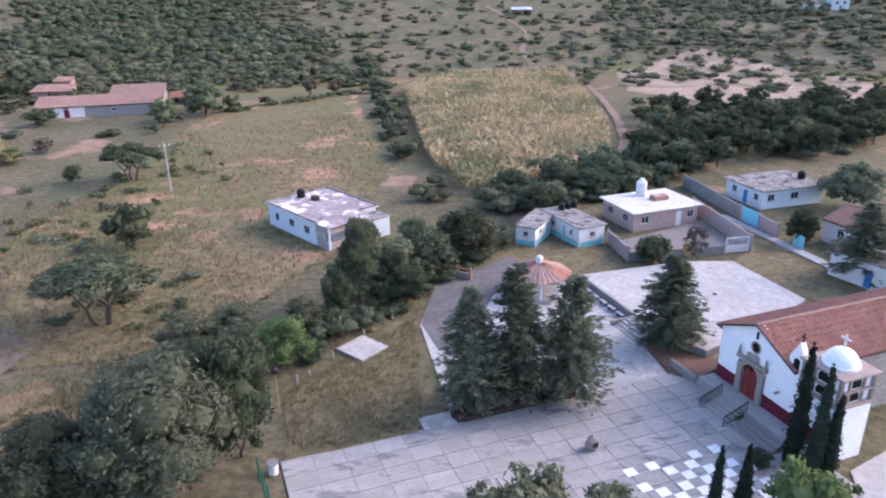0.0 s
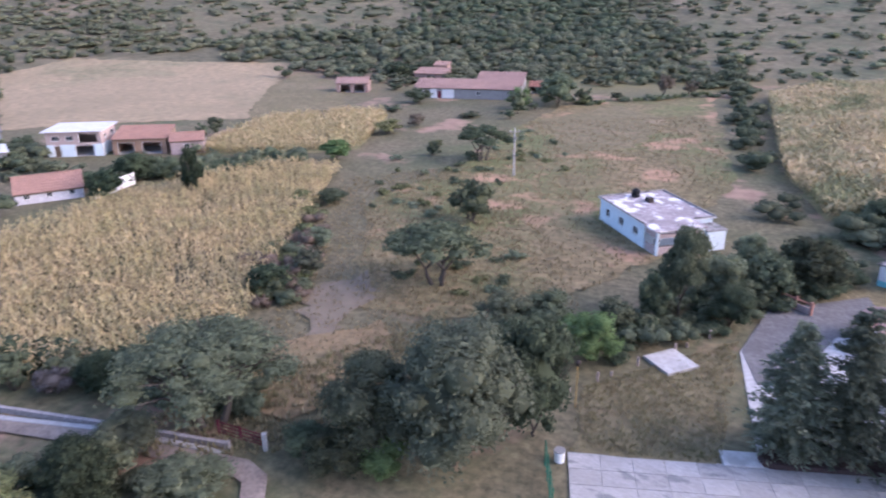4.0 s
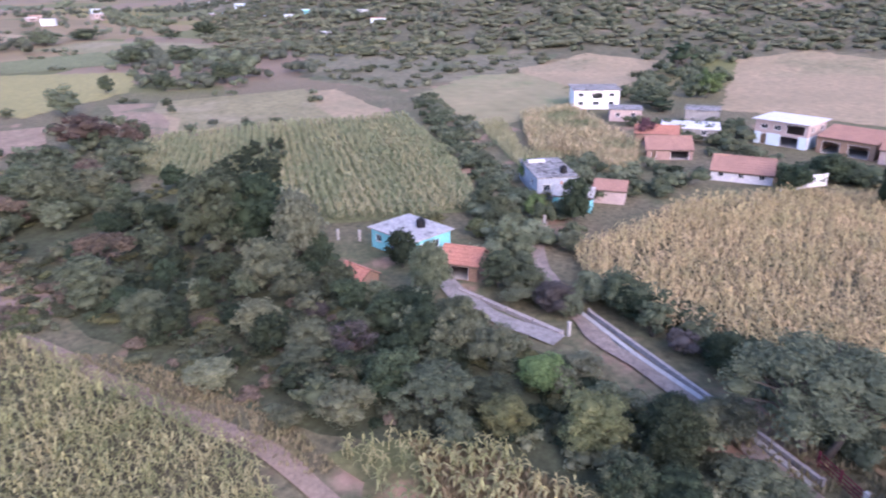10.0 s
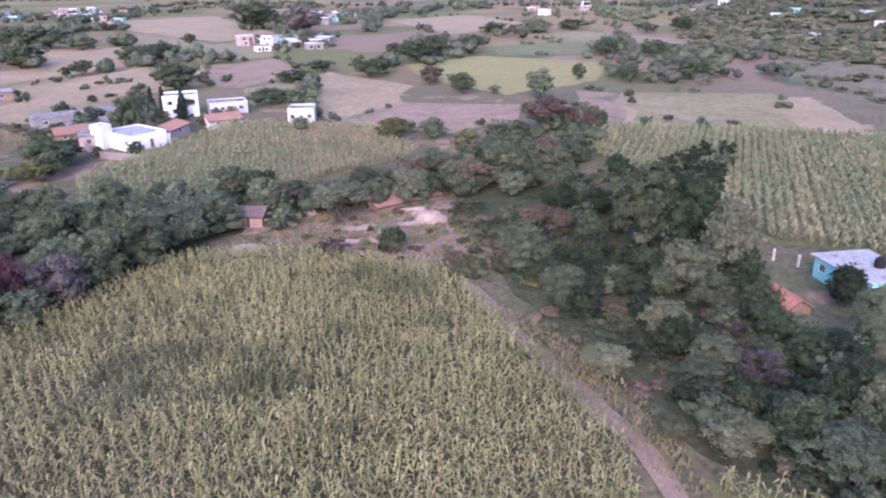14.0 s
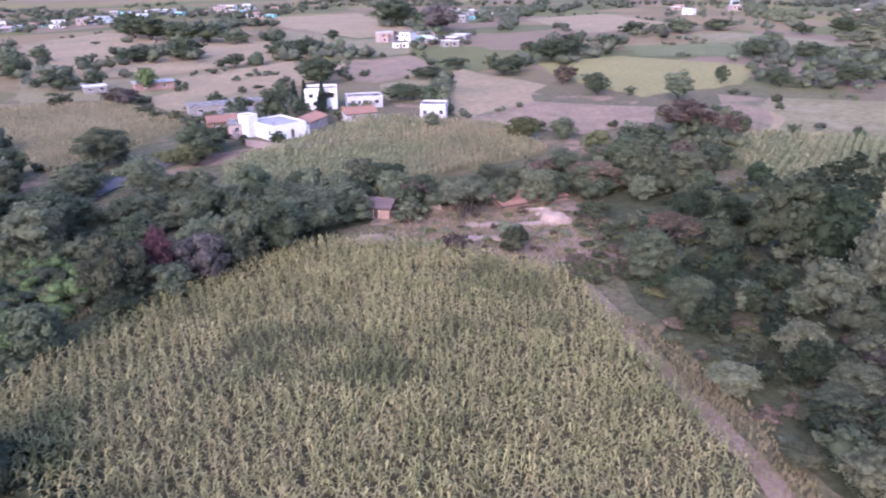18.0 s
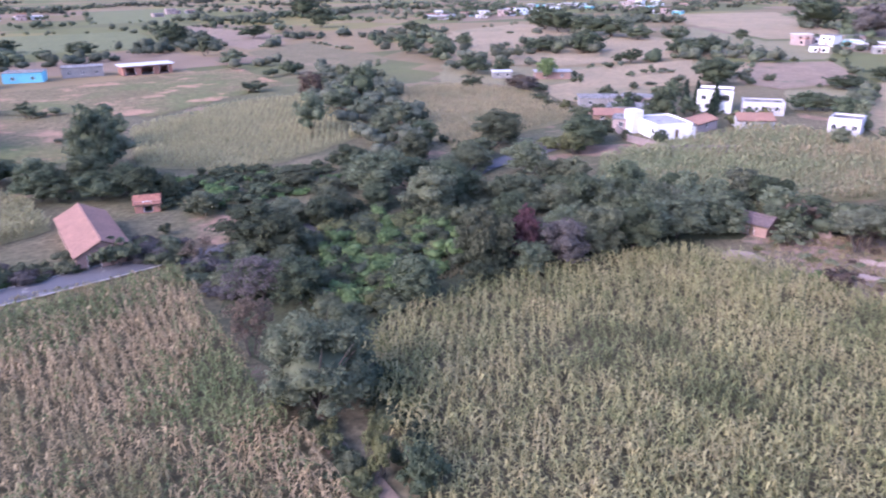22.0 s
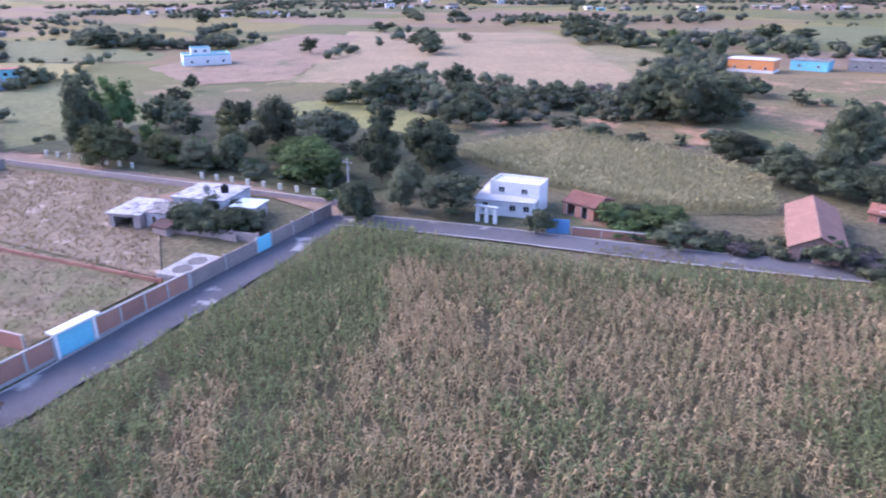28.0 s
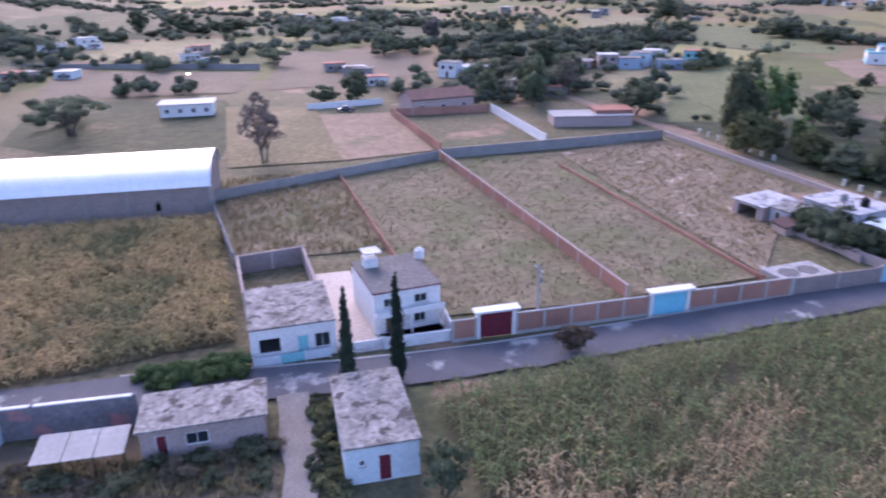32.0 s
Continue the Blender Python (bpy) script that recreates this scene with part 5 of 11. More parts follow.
# far turquoise and blue houses
house("house", 231.8, -167.0, -121.2, 17.0, 10.0, 3.6, WHITE, "flat", ROOF_WHITE, front=windows(3, 17.0), label="white house with a broad turquoise base and parapet in the fields", parapet=0.6, trim=CYAN, band=(1.9, CYAN))
house("house", 234.4, -172.6, -121.2, 7.0, 5.0, 6.0, WHITE, "flat", ROOF_WHITE, front=[(1.0, 2.2, 4.4, 5.4, W), (4.4, 5.6, 4.4, 5.4, W)], label="white upper block of the turquoise house", parapet=0.3, trim=CYAN)
house("house", 236.0, -82.0, -98.6, 7.5, 6.0, 3.6, HAZE_BLUE, "flat", ROOF_GREY, front=windows(2, 10.0), label="blue flat-roofed house among trees")
house("house", 233.0, -95.0, -98.6, 8.0, 6.0, 3.0, HAZE_BLUE, "flat", ROOF_GREY, front=windows(3, 12.0), label="sky-blue house among trees")
house("house", 148.6, -38.3, -93.8, 17.0, 7.0, 2.2, PINK, "flat", CONCRETE, label="low pink brick building with a red roof end", category="building")
house("house", 150.0, -48.0, -93.8, 8.0, 6.0, 3.0, BRICK, "flat", TILE, front=[(1, 7, 0.06, 2.2, "dark")], label="open brick shed with a red roof", category="shed")
house("house", 166.7, -8.9, -73.1, 16.0, 9.0, 3.6, PINK, "gable", TILE_PALE, front=windows(3, 16.0, 1, 2.2), label="pink hall with a pale roof", rise=1.6)
house("house", 173.0, 50.2, -82.5, 12.0, 7.0, 3.0, WHITE, "flat", ROOF_WHITE, front=windows(4, 12.0), label="long white house in the dry lot", over=0.5)
# houses on the street
house("house", 55.2, 11.6, -79.2, 7.4, 8.8, 3.3, WHITE, "flat", ROOF_GREY, front=[(0.7, 2.6, 1.0, 2.4, "dark"), (4.0, 5.0, 0.06, 2.3, D_), (5.5, 6.9, 0.9, 2.3, W)], label="white house with a weathered roof and turquoise door on the street", over=0.1, leaf_mat=CYAN)
house("house", 59.2, 0.85, -74.6, 6.5, 8.2, 4.3, WHITE, "flat", ROOF_DARK, front=[(0.9, 2.0, 2.8, 3.7, W), (3.9, 5.2, 2.8, 3.7, W), (1.0, 2.0, 0.06, 1.9, D_), (3.8, 5.0, 0.8, 1.8, W)], label="white two-storey house with a dark flat roof", over=0.12, trim=MAROON)
house("house", 38.6, 3.0, -82.0, 5.0, 9.2, 2.9, PALEBLUE, "flat", ROOF_GREY, front=[(0.9, 1.3, 1.4, 1.9, W), (2.2, 3.1, 0.06, 2.1, D_)], label="low block house with a lichen-stained roof", over=0.15, leaf_mat=MAROON)
house("house", 42.7, 17.3, -81.4, 8.5, 4.6, 2.5, PINK, "flat", ROOF_GREY, front=[(1.0, 1.8, 0.06, 2.0, D_), (3, 4.6, 0.9, 1.9, W)], label="low house with a peeling flat roof", over=0.25, leaf_mat=MAROON)
house("house", -113.3, -199.5, 156.4, 11, 6, 2.2, ADOBE_PINK, "flat", ROOF_PALE, front=windows(2, 11.0, 0.8, 1.7, 1.0), label="low red-walled shed with a pale flat roof", over=0.5)
house("house", -102.1, -207.0, 159.8, 6, 5, 2.0, GREY, "flat", ROOF_WHITE, front=windows(2, 6.0, 0.8, 1.7, 1.0), label="small hut with a pale sheet roof among trees")
house("house", -91.4, -133.8, 151.7, 7, 6, 1.8, ADOBE, "gable", TILE_PALE, front=windows(2, 7.0, 0.8, 1.7, 1.0), label="low adobe house with a faded tiled roof", rise=0.9)
house("house", -98.8, -151.4, 152.9, 10, 7, 2.2, GREY, "flat", ROOF_GREY, front=windows(2, 10.0, 0.8, 1.7, 1.0), label="low grey block house with a flat roof")
house("long_shed", -81.6, -51.5, 152.8, 11.0, 2.8, 0.8, ADOBE_PINK, "shed", TILE_PALE, label="long low adobe shed with a pinkish tiled roof", rise=0.9, category="shed")


# ---- church square: local u runs along its front edge, v away from the eye ----
SQ_X, SQ_Y, SQ_TURN = -11.5, 40.9, 20.0
SQ = pose(SQ_X, SQ_Y, 0, 0, 0, SQ_TURN)


def sq(u, v):
    p = SQ @ Vector((u, v, 0))
    return p.x, p.y


def sq_thing(name, u, v, z=0.0, turn=0.0, **tags):
    x, y = sq(u, v)
    return thing(name, x, y, z, SQ_TURN + turn, **tags)


def prism(outline, z0, z1, bm=None):
    bm = bm or bmesh.new()
    lo, hi = [bm.verts.new((x, y, z0)) for x, y in outline], [bm.verts.new((x, y, z1)) for x, y in outline]
    bm.faces.new(hi), bm.faces.new(list(reversed(lo)))
    n = len(outline)
    for k in range(n):
        bm.faces.new((lo[k], lo[(k + 1) % n], hi[(k + 1) % n], hi[k]))
    bmesh.ops.recalc_face_normals(bm, faces=bm.faces)
    return bm


PLAZA_SLAB = mat("plaza_concrete", (0.35, 0.325, 0.3), (0.29, 0.27, 0.25), (0.24, 0.222, 0.205), big=0.5, small=3.0, bump=0.15, per_object=0.1,
                 spot=(0.17, 0.163, 0.16), spot_at=0.57, spot_scale=0.3, stretch=(1, 2.2, 1))
COURT = mat("court_concrete", (0.41, 0.39, 0.37), (0.33, 0.315, 0.297), (0.27, 0.257, 0.24), big=0.25, small=2.0, bump=0.15, spot=(0.25, 0.24, 0.225), spot_at=0.6, spot_scale=0.35)
CLEAN_WHITE = mat("church_white", (0.78, 0.78, 0.78), (0.72, 0.72, 0.72), (0.66, 0.655, 0.65), big=0.5, small=4.0, rough=0.75, bump=0.05)

# walk behind the planter, court, soil bed
walk_ob = part("pavement", prism([(13.2, 1.5), (15.6, 16.0), (20.0, 24.0), (36.0, 20.0), (35.4, 15.0), (32.2, -0.3), (13.0, -0.3)], 0.02, 0.085), COURT)
walk_ob.matrix_world = SQ
tagged(walk_ob, kind="structure")
grey = part("yard_paving", prism([(15.6, 10.5), (15.8, 16.2), (20.5, 25.0), (31.5, 29.0), (31.0, 21.5), (25.0, 19.6), (18.5, 11.0)], 0.02, 0.12), ROOF_DARK)
grey.matrix_world = SQ
tagged(grey, kind="structure")
COURT_OUT = [(35.3, 19.4), (48.4, 18.4), (53.4, 16.4), (53.1, 5.7), (45.0, 2.6), (37.0, 0.9), (35.3, 5.0)]
court = sq_thing("raised_court", 0, 0, label="raised pale concrete court with a dark retaining side", category="court", kind="structure")
part("court_floor", prism(COURT_OUT, 0.66, 0.8), COURT, court)
part("retaining_wall", prism(COURT_OUT, -0.1, 0.655), GREY, court)
part("kerb", box(35.0, 9.2, -0.1, 35.28, 19.5, 0.95, bevel=0.03), GREY, court)
part("floor_drain", tube(45.5, 10.0, 0.8, 0.83, 0.25, sides=14), IRON, court)
bed = part("soil_bed", prism([(32.5, -0.6), (33.2, 4.6), (35.2, 4.9), (37.0, 0.8), (38.5, 0.0), (37.0, -1.0), (34.0, -1.6)], 0.0, 0.13), mat("red_soil", (0.2, 0.12, 0.085), (0.15, 0.095, 0.07), bump=0.6))
bed.matrix_world = SQ
tagged(bed, kind="structure")
steps = sq_thing("court_steps", 0, 0, label="five pale concrete steps up to the court", category="steps")
for k in range(5):
    part("step", box(32.9 + 0.42 * k, 5.2, 0.0, 33.36 + 0.42 * k, 9.0, 0.16 * (k + 1), bevel=0.015), COURT, steps)
part("cheek_wall", box(32.7, 4.8, 0.0, 35.2, 5.15, 0.55, bevel=0.02), GREY, steps)
part("cheek_wall", box(32.7, 9.05, 0.0, 35.2, 9.4, 0.55, bevel=0.02), GREY, steps)
for k in range(6):
    b = sq_thing("bench", 34.4, 10.3 + 1.5 * k, 0.08, label="low concrete bench against the court wall", category="bench", group="court benches")
    part("seat", box(-0.22, -0.55, 0.36, 0.22, 0.55, 0.45, bevel=0.02), COURT, b)
    part("leg", box(-0.18, -0.48, 0.0, 0.18, -0.34, 0.36), GREY, b)
    part("leg", box(-0.18, 0.34, 0.0, 0.18, 0.48, 0.36), GREY, b)

# planter under the conifers
planter = sq_thing("planter", 0, 0, 0.0, label="long low planter with dark brick rim and dry soil", category="planter")
ends = [(12.95 + 0.9 - 0.9 * math.sin(a), 0.55 + 0.95 * math.cos(a)) for a in [math.pi * k / 8 for k in range(9)]]
outline = ends + [(23.3, -0.4), (23.5, 0.4), (23.2, 1.5)]
part("rim", prism(outline, 0.0, 0.5), mat("dark_brick", (0.09, 0.05, 0.045), (0.06, 0.04, 0.036), (0.03, 0.026, 0.025), bump=0.4), planter)
part("soil", prism([(18.1 + (x - 18.1) * 0.965, 0.55 + (y - 0.55) * 0.75) for x, y in outline], 0.45, 0.53), mat("dark_soil", (0.06, 0.035, 0.028), (0.04, 0.028, 0.022), bump=0.6), planter)
for k in range(6):
    b = sq_thing("trough", 14.2 + 1.65 * k, 2.1, 0.086, label="white concrete trough with a dark little shrub", category="planter", group="white troughs")
    part("basin", box(-0.62, -0.25, 0, 0.62, 0.25, 0.45, bevel=0.04), WHITE, b)
    rng = np.random.default_rng(k)
    part("shrub", joined("shrub", [blob(rng, np.array((q * 0.3 - 0.3, 0, 0.55)), 0.28, 0.8, 0) for q in range(3)] + [leaves_on(rng, np.array((q * 0.3 - 0.3, 0, 0.55)), 0.3, 0.8, 40, 0.12) for q in range(3)],
                           LEAVES["cypress"]), None, b)
pad = sq_thing("concrete_pad", 10.5, -0.35, label="small white concrete pad beside the planter", category="slab")
part("slab", box(0, 0, 0, 2.6, 1.65, 0.2, bevel=0.02), COURT, pad)
gslab = sq_thing("concrete_slab", 8.6, 11.1, 0, 30.0, label="square white concrete slab on the grass", category="slab")
part("slab", box(0, 0, 0, 3.3, 3.35, 0.32, bevel=0.03), COURT, gslab)
rock = sq_thing("memorial_stone", 20.9, -6.7, 0.11, label="rough upright pinkish memorial stone on the plaza", category="stone")
bm = bmesh.new()
bmesh.ops.create_icosphere(bm, subdivisions=3, radius=1)
for v in bm.verts:
    k = 1 - 0.38 * (v.co.z * 0.5 + 0.5)
    v.co = Vector((v.co.x * 0.62 * k, v.co.y * 0.5 * k, (v.co.z + 1) * 0.62)) * (1 + 0.12 * noise.noise(v.co * 2.3))
    v.co.z = max(v.co.z, 0)
part("stone", bm, STONE, rock)
part("plaque", box(-0.2, -0.47, 0.5, 0.2, -0.43, 0.85), IRON, rock)
lamp = sq_thing("lamp_post", 0.7, 5.8, 0, label="thin yellow lamp post with a dark lantern", category="lamp")
part("pole", tube(0, 0, 0, 3.7, 0.06, 0.045), mat("yellow_paint", (0.4, 0.26, 0.08), (0.34, 0.22, 0.07)), lamp)
part("lantern", tube(0, 0, 3.7, 4.05, 0.16, 0.22, 8), IRON, lamp)
part("cap", tube(0, 0, 4.05, 4.2, 0.24, 0.04, 8), IRON, lamp)
can = sq_thing("litter_bin", -0.7, -1.1, 0, label="white round litter bin at the plaza corner", category="bin")
part("drum", tube(0, 0, 0.1, 0.95, 0.34, 0.38, 16), WHITE, can)
part("rim", tube(0, 0, 0.95, 1.02, 0.42, 0.42, 16), GREY, can)
gate = sq_thing("green_fence", -1.7, -1.6, 0, -85, label="green mesh fence beside the plaza corner", category="fence")
for k in range(4):
    part("post", tube(k * 1.6, 0, 0, 2.1, 0.05), mat("green_paint", (0.02, 0.12, 0.07), (0.02, 0.1, 0.06)), gate)
for k in range(5):
    part("rail", box(0, -0.02, 0.3 + 0.42 * k, 4.8, 0.02, 0.34 + 0.42 * k), MATS["green_paint"], gate)
for k in (0, 2, 3, 5, 8, 9, 11, 12):
    px, py = sq(0.3 + 1.2 * k, 7.9 + 0.95 * k)
    st = thing("boundary_post", px, py, 0, 17 * k, label="short rough stone post along the ditch", category="post", group="ditch posts")
    part("stump", box(-0.1, -0.1, 0, 0.1, 0.1, 0.5 + 0.2 * (k % 3), bevel=0.04), STONE, st)
fence = sq_thing("brick_fence", 21.2, 28.2, 0, -53.5, label="low brick and rail fence by the yard", category="fence")
for k in range(4):
    part("post", box(k * 1.7 - 0.12, -0.12, 0, k * 1.7 + 0.12, 0.12, 1.5, bevel=0.02), BRICK, fence)
for k in range(3):
    part("panel", box(k * 1.7 + 0.122, -0.06, 0.1, k * 1.7 + 1.578, 0.06, 0.8), PINK, fence)
    part("rail", box(k * 1.7 + 0.122, -0.04, 1.15, k * 1.7 + 1.578, 0.04, 1.3), BRICK, fence)

# kiosk with an eight-sided tiled roof
kiosk = sq_thing("kiosk", 29.5, 18.2, 0.08, label="round kiosk with red tiled roof and white ball finial", category="kiosk")
part("base", tube(0, 0, 0, 0.5, 3.0, sides=8), CONCRETE, kiosk)
for k in range(8):
    a = 2 * math.pi * (k + 0.5) / 8
    part("column", tube(2.6 * math.cos(a), 2.6 * math.sin(a), 0.5, 2.5, 0.14), WHITE, kiosk)
for k in range(8):
    a0, a1 = 2 * math.pi * (k + 0.5) / 8, 2 * math.pi * (k + 1.5) / 8
    r0, r1, n = 3.5, 0.35, 7
    verts, faces = [], []
    for j in range(n + 1):
        r = r0 + (r1 - r0) * j / n
        z = 2.5 + 1.1 * j / n
        for i in range(9):
            t = i / 8
            verts.append((r * (math.cos(a0) * (1 - t) + math.cos(a1) * t), r * (math.sin(a0) * (1 - t) + math.sin(a1) * t), z + (0.06 if i % 2 else 0)))
    for j in range(n):
        for i in range(8):
            b = j * 9 + i
            faces.append((b, b + 1, b + 10, b + 9))
    part("roof_face", mesh_of("roof_face", verts, faces, TILE_DULL if k % 3 else TILE), None, kiosk)
part("roof_lining", tube(0, 0, 2.42, 3.4, 3.4, 0.3, 8), WOOD, kiosk)
bm = tube(0, 0, 3.5, 3.75, 0.42, 0.3, 12)
bmesh.ops.create_uvsphere(bm, u_segments=14, v_segments=8, radius=0.38, matrix=Matrix.Translation((0, 0, 4.0)))
part("finial", bm, WHITE, kiosk)

# ---- church: nave runs along +u from its front at u = 35 ----
church = sq_thing("church", 35.0, -6.3, 0, label="white village church with maroon base, red tiled roof and bell tower", category="church")
HALF, EAVE, RIDGE, LONG, FLOOR = 3.6, 5.5, 7.2, 24.0, 0.9
bm = bmesh.new()


def arch_hole(cx, z0, z1, half):
    """Points of an arched opening, from lower right round to lower left."""
    pts = [(cx + half, z0)]
    pts += [(cx + half * math.cos(math.pi * k / 8), z1 - half + half * math.sin(math.pi * k / 8)) for k in range(9)]
    return pts + [(cx - half, z0)]


# front wall: gabled outline with a lower shoulder towards the tower
front_out = [(-HALF, 0), (-HALF, EAVE), (0, RIDGE + 0.1), (HALF, EAVE), (HALF + 0.6, 5.0), (HALF + 0.6, 0)]
hole = arch_hole(0, FLOOR, 3.75, 0.8)
part("front_wall", prism([(q, z) for q, z in front_out], 0, 0.5), CLEAN_WHITE, church).matrix_local = Matrix(((0, 0, 1, 0), (-1, 0, 0, 0), (0, 1, 0, 0), (0, 0, 0, 1)))
UP = Matrix(((0, 0, 1, 0), (-1, 0, 0, 0), (0, 1, 0, 0), (0, 0, 0, 1)))  # a drawing in x, z stands up facing -u; its x runs to -v
for v0 in (HALF, -HALF - 0.0):
    side = part("side_wall", box(0.5, min(v0, v0 - 0.5 if v0 > 0 else v0 + 0.5), 0, LONG, max(v0, v0 - 0.5 if v0 > 0 else v0 + 0.5), EAVE), CLEAN_WHITE if v0 > 0 else RUBBLE, church)
part("back_wall", prism([(-HALF, 0), (-HALF, EAVE), (0, RIDGE), (HALF, EAVE), (HALF, 0)], LONG, LONG + 0.5), RUBBLE, church).matrix_local = UP
sl = slope(church, LONG + 0.2, HALF + 0.45, EAVE - 0.1, RIDGE + 0.05, TILE, -HALF - 0.45, over=0.35)
sr = slope(church, LONG + 0.2, HALF + 0.45, EAVE - 0.1, RIDGE + 0.05, TILE, HALF + 0.45, back=True, over=0.35)
part("ridge", box(-0.35, -0.16, RIDGE, LONG + 0.5, 0.16, RIDGE + 0.17, bevel=0.05), TILE_PALE, church)
for a, b in ((-HALF, -0.95), (0.95, HALF + 0.6)):
    part("painted_base", box(-0.02, -b, FLOOR, -0.004, -a, 2.0), MAROON, church)
# dark plate on the uncut wall stands for the shade inside the door arch
door = part("doorway", prism(hole, -0.03, -0.005), DARK, church)
door.matrix_local = UP
leaf = part("door_leaf", prism(arch_hole(-0.37, FLOOR + 0.02, 3.4, 0.34), -0.075, -0.035), mat("red_door", (0.22, 0.035, 0.03), (0.18, 0.03, 0.026), rough=0.6), church)
leaf.matrix_local = UP
leaf = part("door_leaf", prism(arch_hole(0.37, FLOOR + 0.02, 3.4, 0.34), -0.075, -0.035), MATS["red_door"], church)
leaf.matrix_local = UP
surround = part("portal", box(-0.28, -1.35, FLOOR, -0.006, -0.82, 3.6, bevel=0.03), STONE, church, "carved pinkish stone portal")
part("jamb", box(-0.28, 0.82, FLOOR, -0.006, 1.35, 3.6, bevel=0.03), STONE, surround)
part("lintel", box(-0.34, -1.5, 3.85, -0.006, 1.5, 4.15, bevel=0.03), STONE, surround)
arch = bmesh.new()
for k in range(10):
    a = math.pi * (k + 0.5) / 10
    box(-0.13, -0.16, -0.14, 0.13, 0.16, 0.14, bm=arch)
    arch.verts.ensure_lookup_table()
    bmesh.ops.transform(arch, matrix=Matrix.Translation((-0.14, 0.95 * math.cos(a), 2.95 + 0.95 * math.sin(a))) @ Matrix.Rotation(a, 4, "X"), verts=arch.verts[-8:])
part("arch_stones", arch, STONE, surround)
part("pediment", box(-0.3, -0.6, 4.16, -0.006, 0.6, 4.7, bevel=0.1), STONE, surround)
for v0 in (-1.35, 1.35):
    part("pinnacle", tube(-0.18, v0, 4.15, 4.95, 0.16, 0.03, 8), STONE, surround)
eye = tube(0, 0, -0.03, 0.0, 0.36, sides=20)
# dark disc painted as the shaded depth of the round window
o = part("round_window", eye, DARK, church)
o.matrix_local = pose(-0.006, 0, 5.25, 0, -90, 0)
ring = bmesh.new()
for k in range(16):
    a = 2 * math.pi * k / 16
    box(-0.1 + 0.42 * math.cos(a), -0.1 + 0.42 * math.sin(a), -0.06, 0.1 + 0.42 * math.cos(a), 0.1 + 0.42 * math.sin(a), 0.0, bm=ring)
part("round_window_frame", ring, STONE, church).matrix_local = pose(-0.005, 0, 5.25, 0, -90, 0)
# dark plate painted as the shade of a recess
part("niche", box(-0.02, -0.13, 5.95, -0.005, 0.13, 6.6, bevel=0.006), DARK, church)
part("waterspout", box(-0.5, -2.85, 2.95, 0.0, -2.7, 3.1), STONE, church)
# side chapel, bell gable and tower
part("side_chapel", box(1.6, HALF + 0.002, 0, 5.0, HALF + 1.7, 4.1), CLEAN_WHITE, church)
part("chapel_base", box(1.585, HALF + 0.01, 0.0, 1.598, HALF + 1.69, 1.9), MAROON, church)
part("chapel_roof", box(1.3, HALF + 0.01, 4.102, 5.2, HALF + 2.0, 4.35, bevel=0.04), ROOF_DARK, church)
BELL = [(3.05, 5.0), (3.05, 6.3), (3.4, 6.9), (3.75, 7.6), (4.1, 6.9), (4.45, 6.3), (4.45, 5.0)]
part("bell_gable", prism(BELL, 0.02, 0.5), CLEAN_WHITE, church).matrix_local = UP
# no hole here: its inner shade is a dark plate
part("bell_arch", prism(arch_hole(3.75, 5.4, 6.35, 0.26), -0.01, 0.016), DARK, church).matrix_local = UP
part("bell_gable_cross", box(0.2, -3.79, 7.6, 0.28, -3.71, 8.3), IRON, church)
part("bell_gable_cross_arm", box(0.2, -3.98, 7.95, 0.28, -3.52, 8.03), IRON, church)
T0, T1, TU = -HALF - 0.65, -HALF - 3.9, 3.1  # tower's sides in v and its depth
tower = part("tower_base", box(0.0, T1, 0, TU, T0, 4.4), CLEAN_WHITE, church)
part("tower_base_band", box(-0.02, T1 + 0.01, FLOOR, -0.004, T0, 2.0), MAROON, tower)
part("cornice", box(-0.15, T1 - 0.15, 4.402, TU + 0.15, T0 + 0.15, 4.62, bevel=0.04), STONE, tower)
part("belfry", box(0.18, T1 + 0.18, 4.62, TU - 0.18, T0 - 0.18, 6.6), CLEAN_WHITE, tower)
part("belfry_cornice", box(-0.08, T1 - 0.08, 5.5, TU + 0.08, T0 + 0.08, 5.64, bevel=0.03), STONE, tower)
part("top_cornice", box(-0.2, T1 - 0.2, 6.602, TU + 0.2, T0 + 0.2, 6.8, bevel=0.05), STONE, tower)
for cu, cv in ((0.1, T1 + 0.1), (0.1, T0 - 0.1), (TU - 0.1, T1 + 0.1), (TU - 0.1, T0 - 0.1)):
    part("pilaster", tube(cu, cv, 4.62, 6.6, 0.2, 0.18, 10), STONE, tower)
mid_v, mid_u = (T0 + T1) / 2, TU / 2
for z0, z1 in ((4.7, 5.42), (5.72, 6.5)):
    # belfry is solid; dark plates carry the shade of its openings
    part("bell_opening", prism(arch_hole(-mid_v, z0, z1, 0.42), 0.165, 0.178), DARK, tower).matrix_local = UP
    side_up = Matrix(((1, 0, 0, 0), (0, 0, 1, 0), (0, 1, 0, 0), (0, 0, 0, 1)))
    part("bell_opening", prism(arch_hole(mid_u, z0, z1, 0.42), T1 + 0.165, T1 + 0.178), DARK, tower).matrix_local = side_up
    for d in (-0.62, 0.62):
        part("opening_pilaster", box(0.06, mid_v + d - 0.1, z0 - 0.1, 0.178, mid_v + d + 0.1, z1 + 0.1), STONE, tower)
        part("opening_pilaster", box(mid_u + d - 0.1, T1 + 0.06, z0 - 0.1, mid_u + d + 0.1, T1 + 0.178, z1 + 0.1), STONE, tower)
bm = bmesh.new()
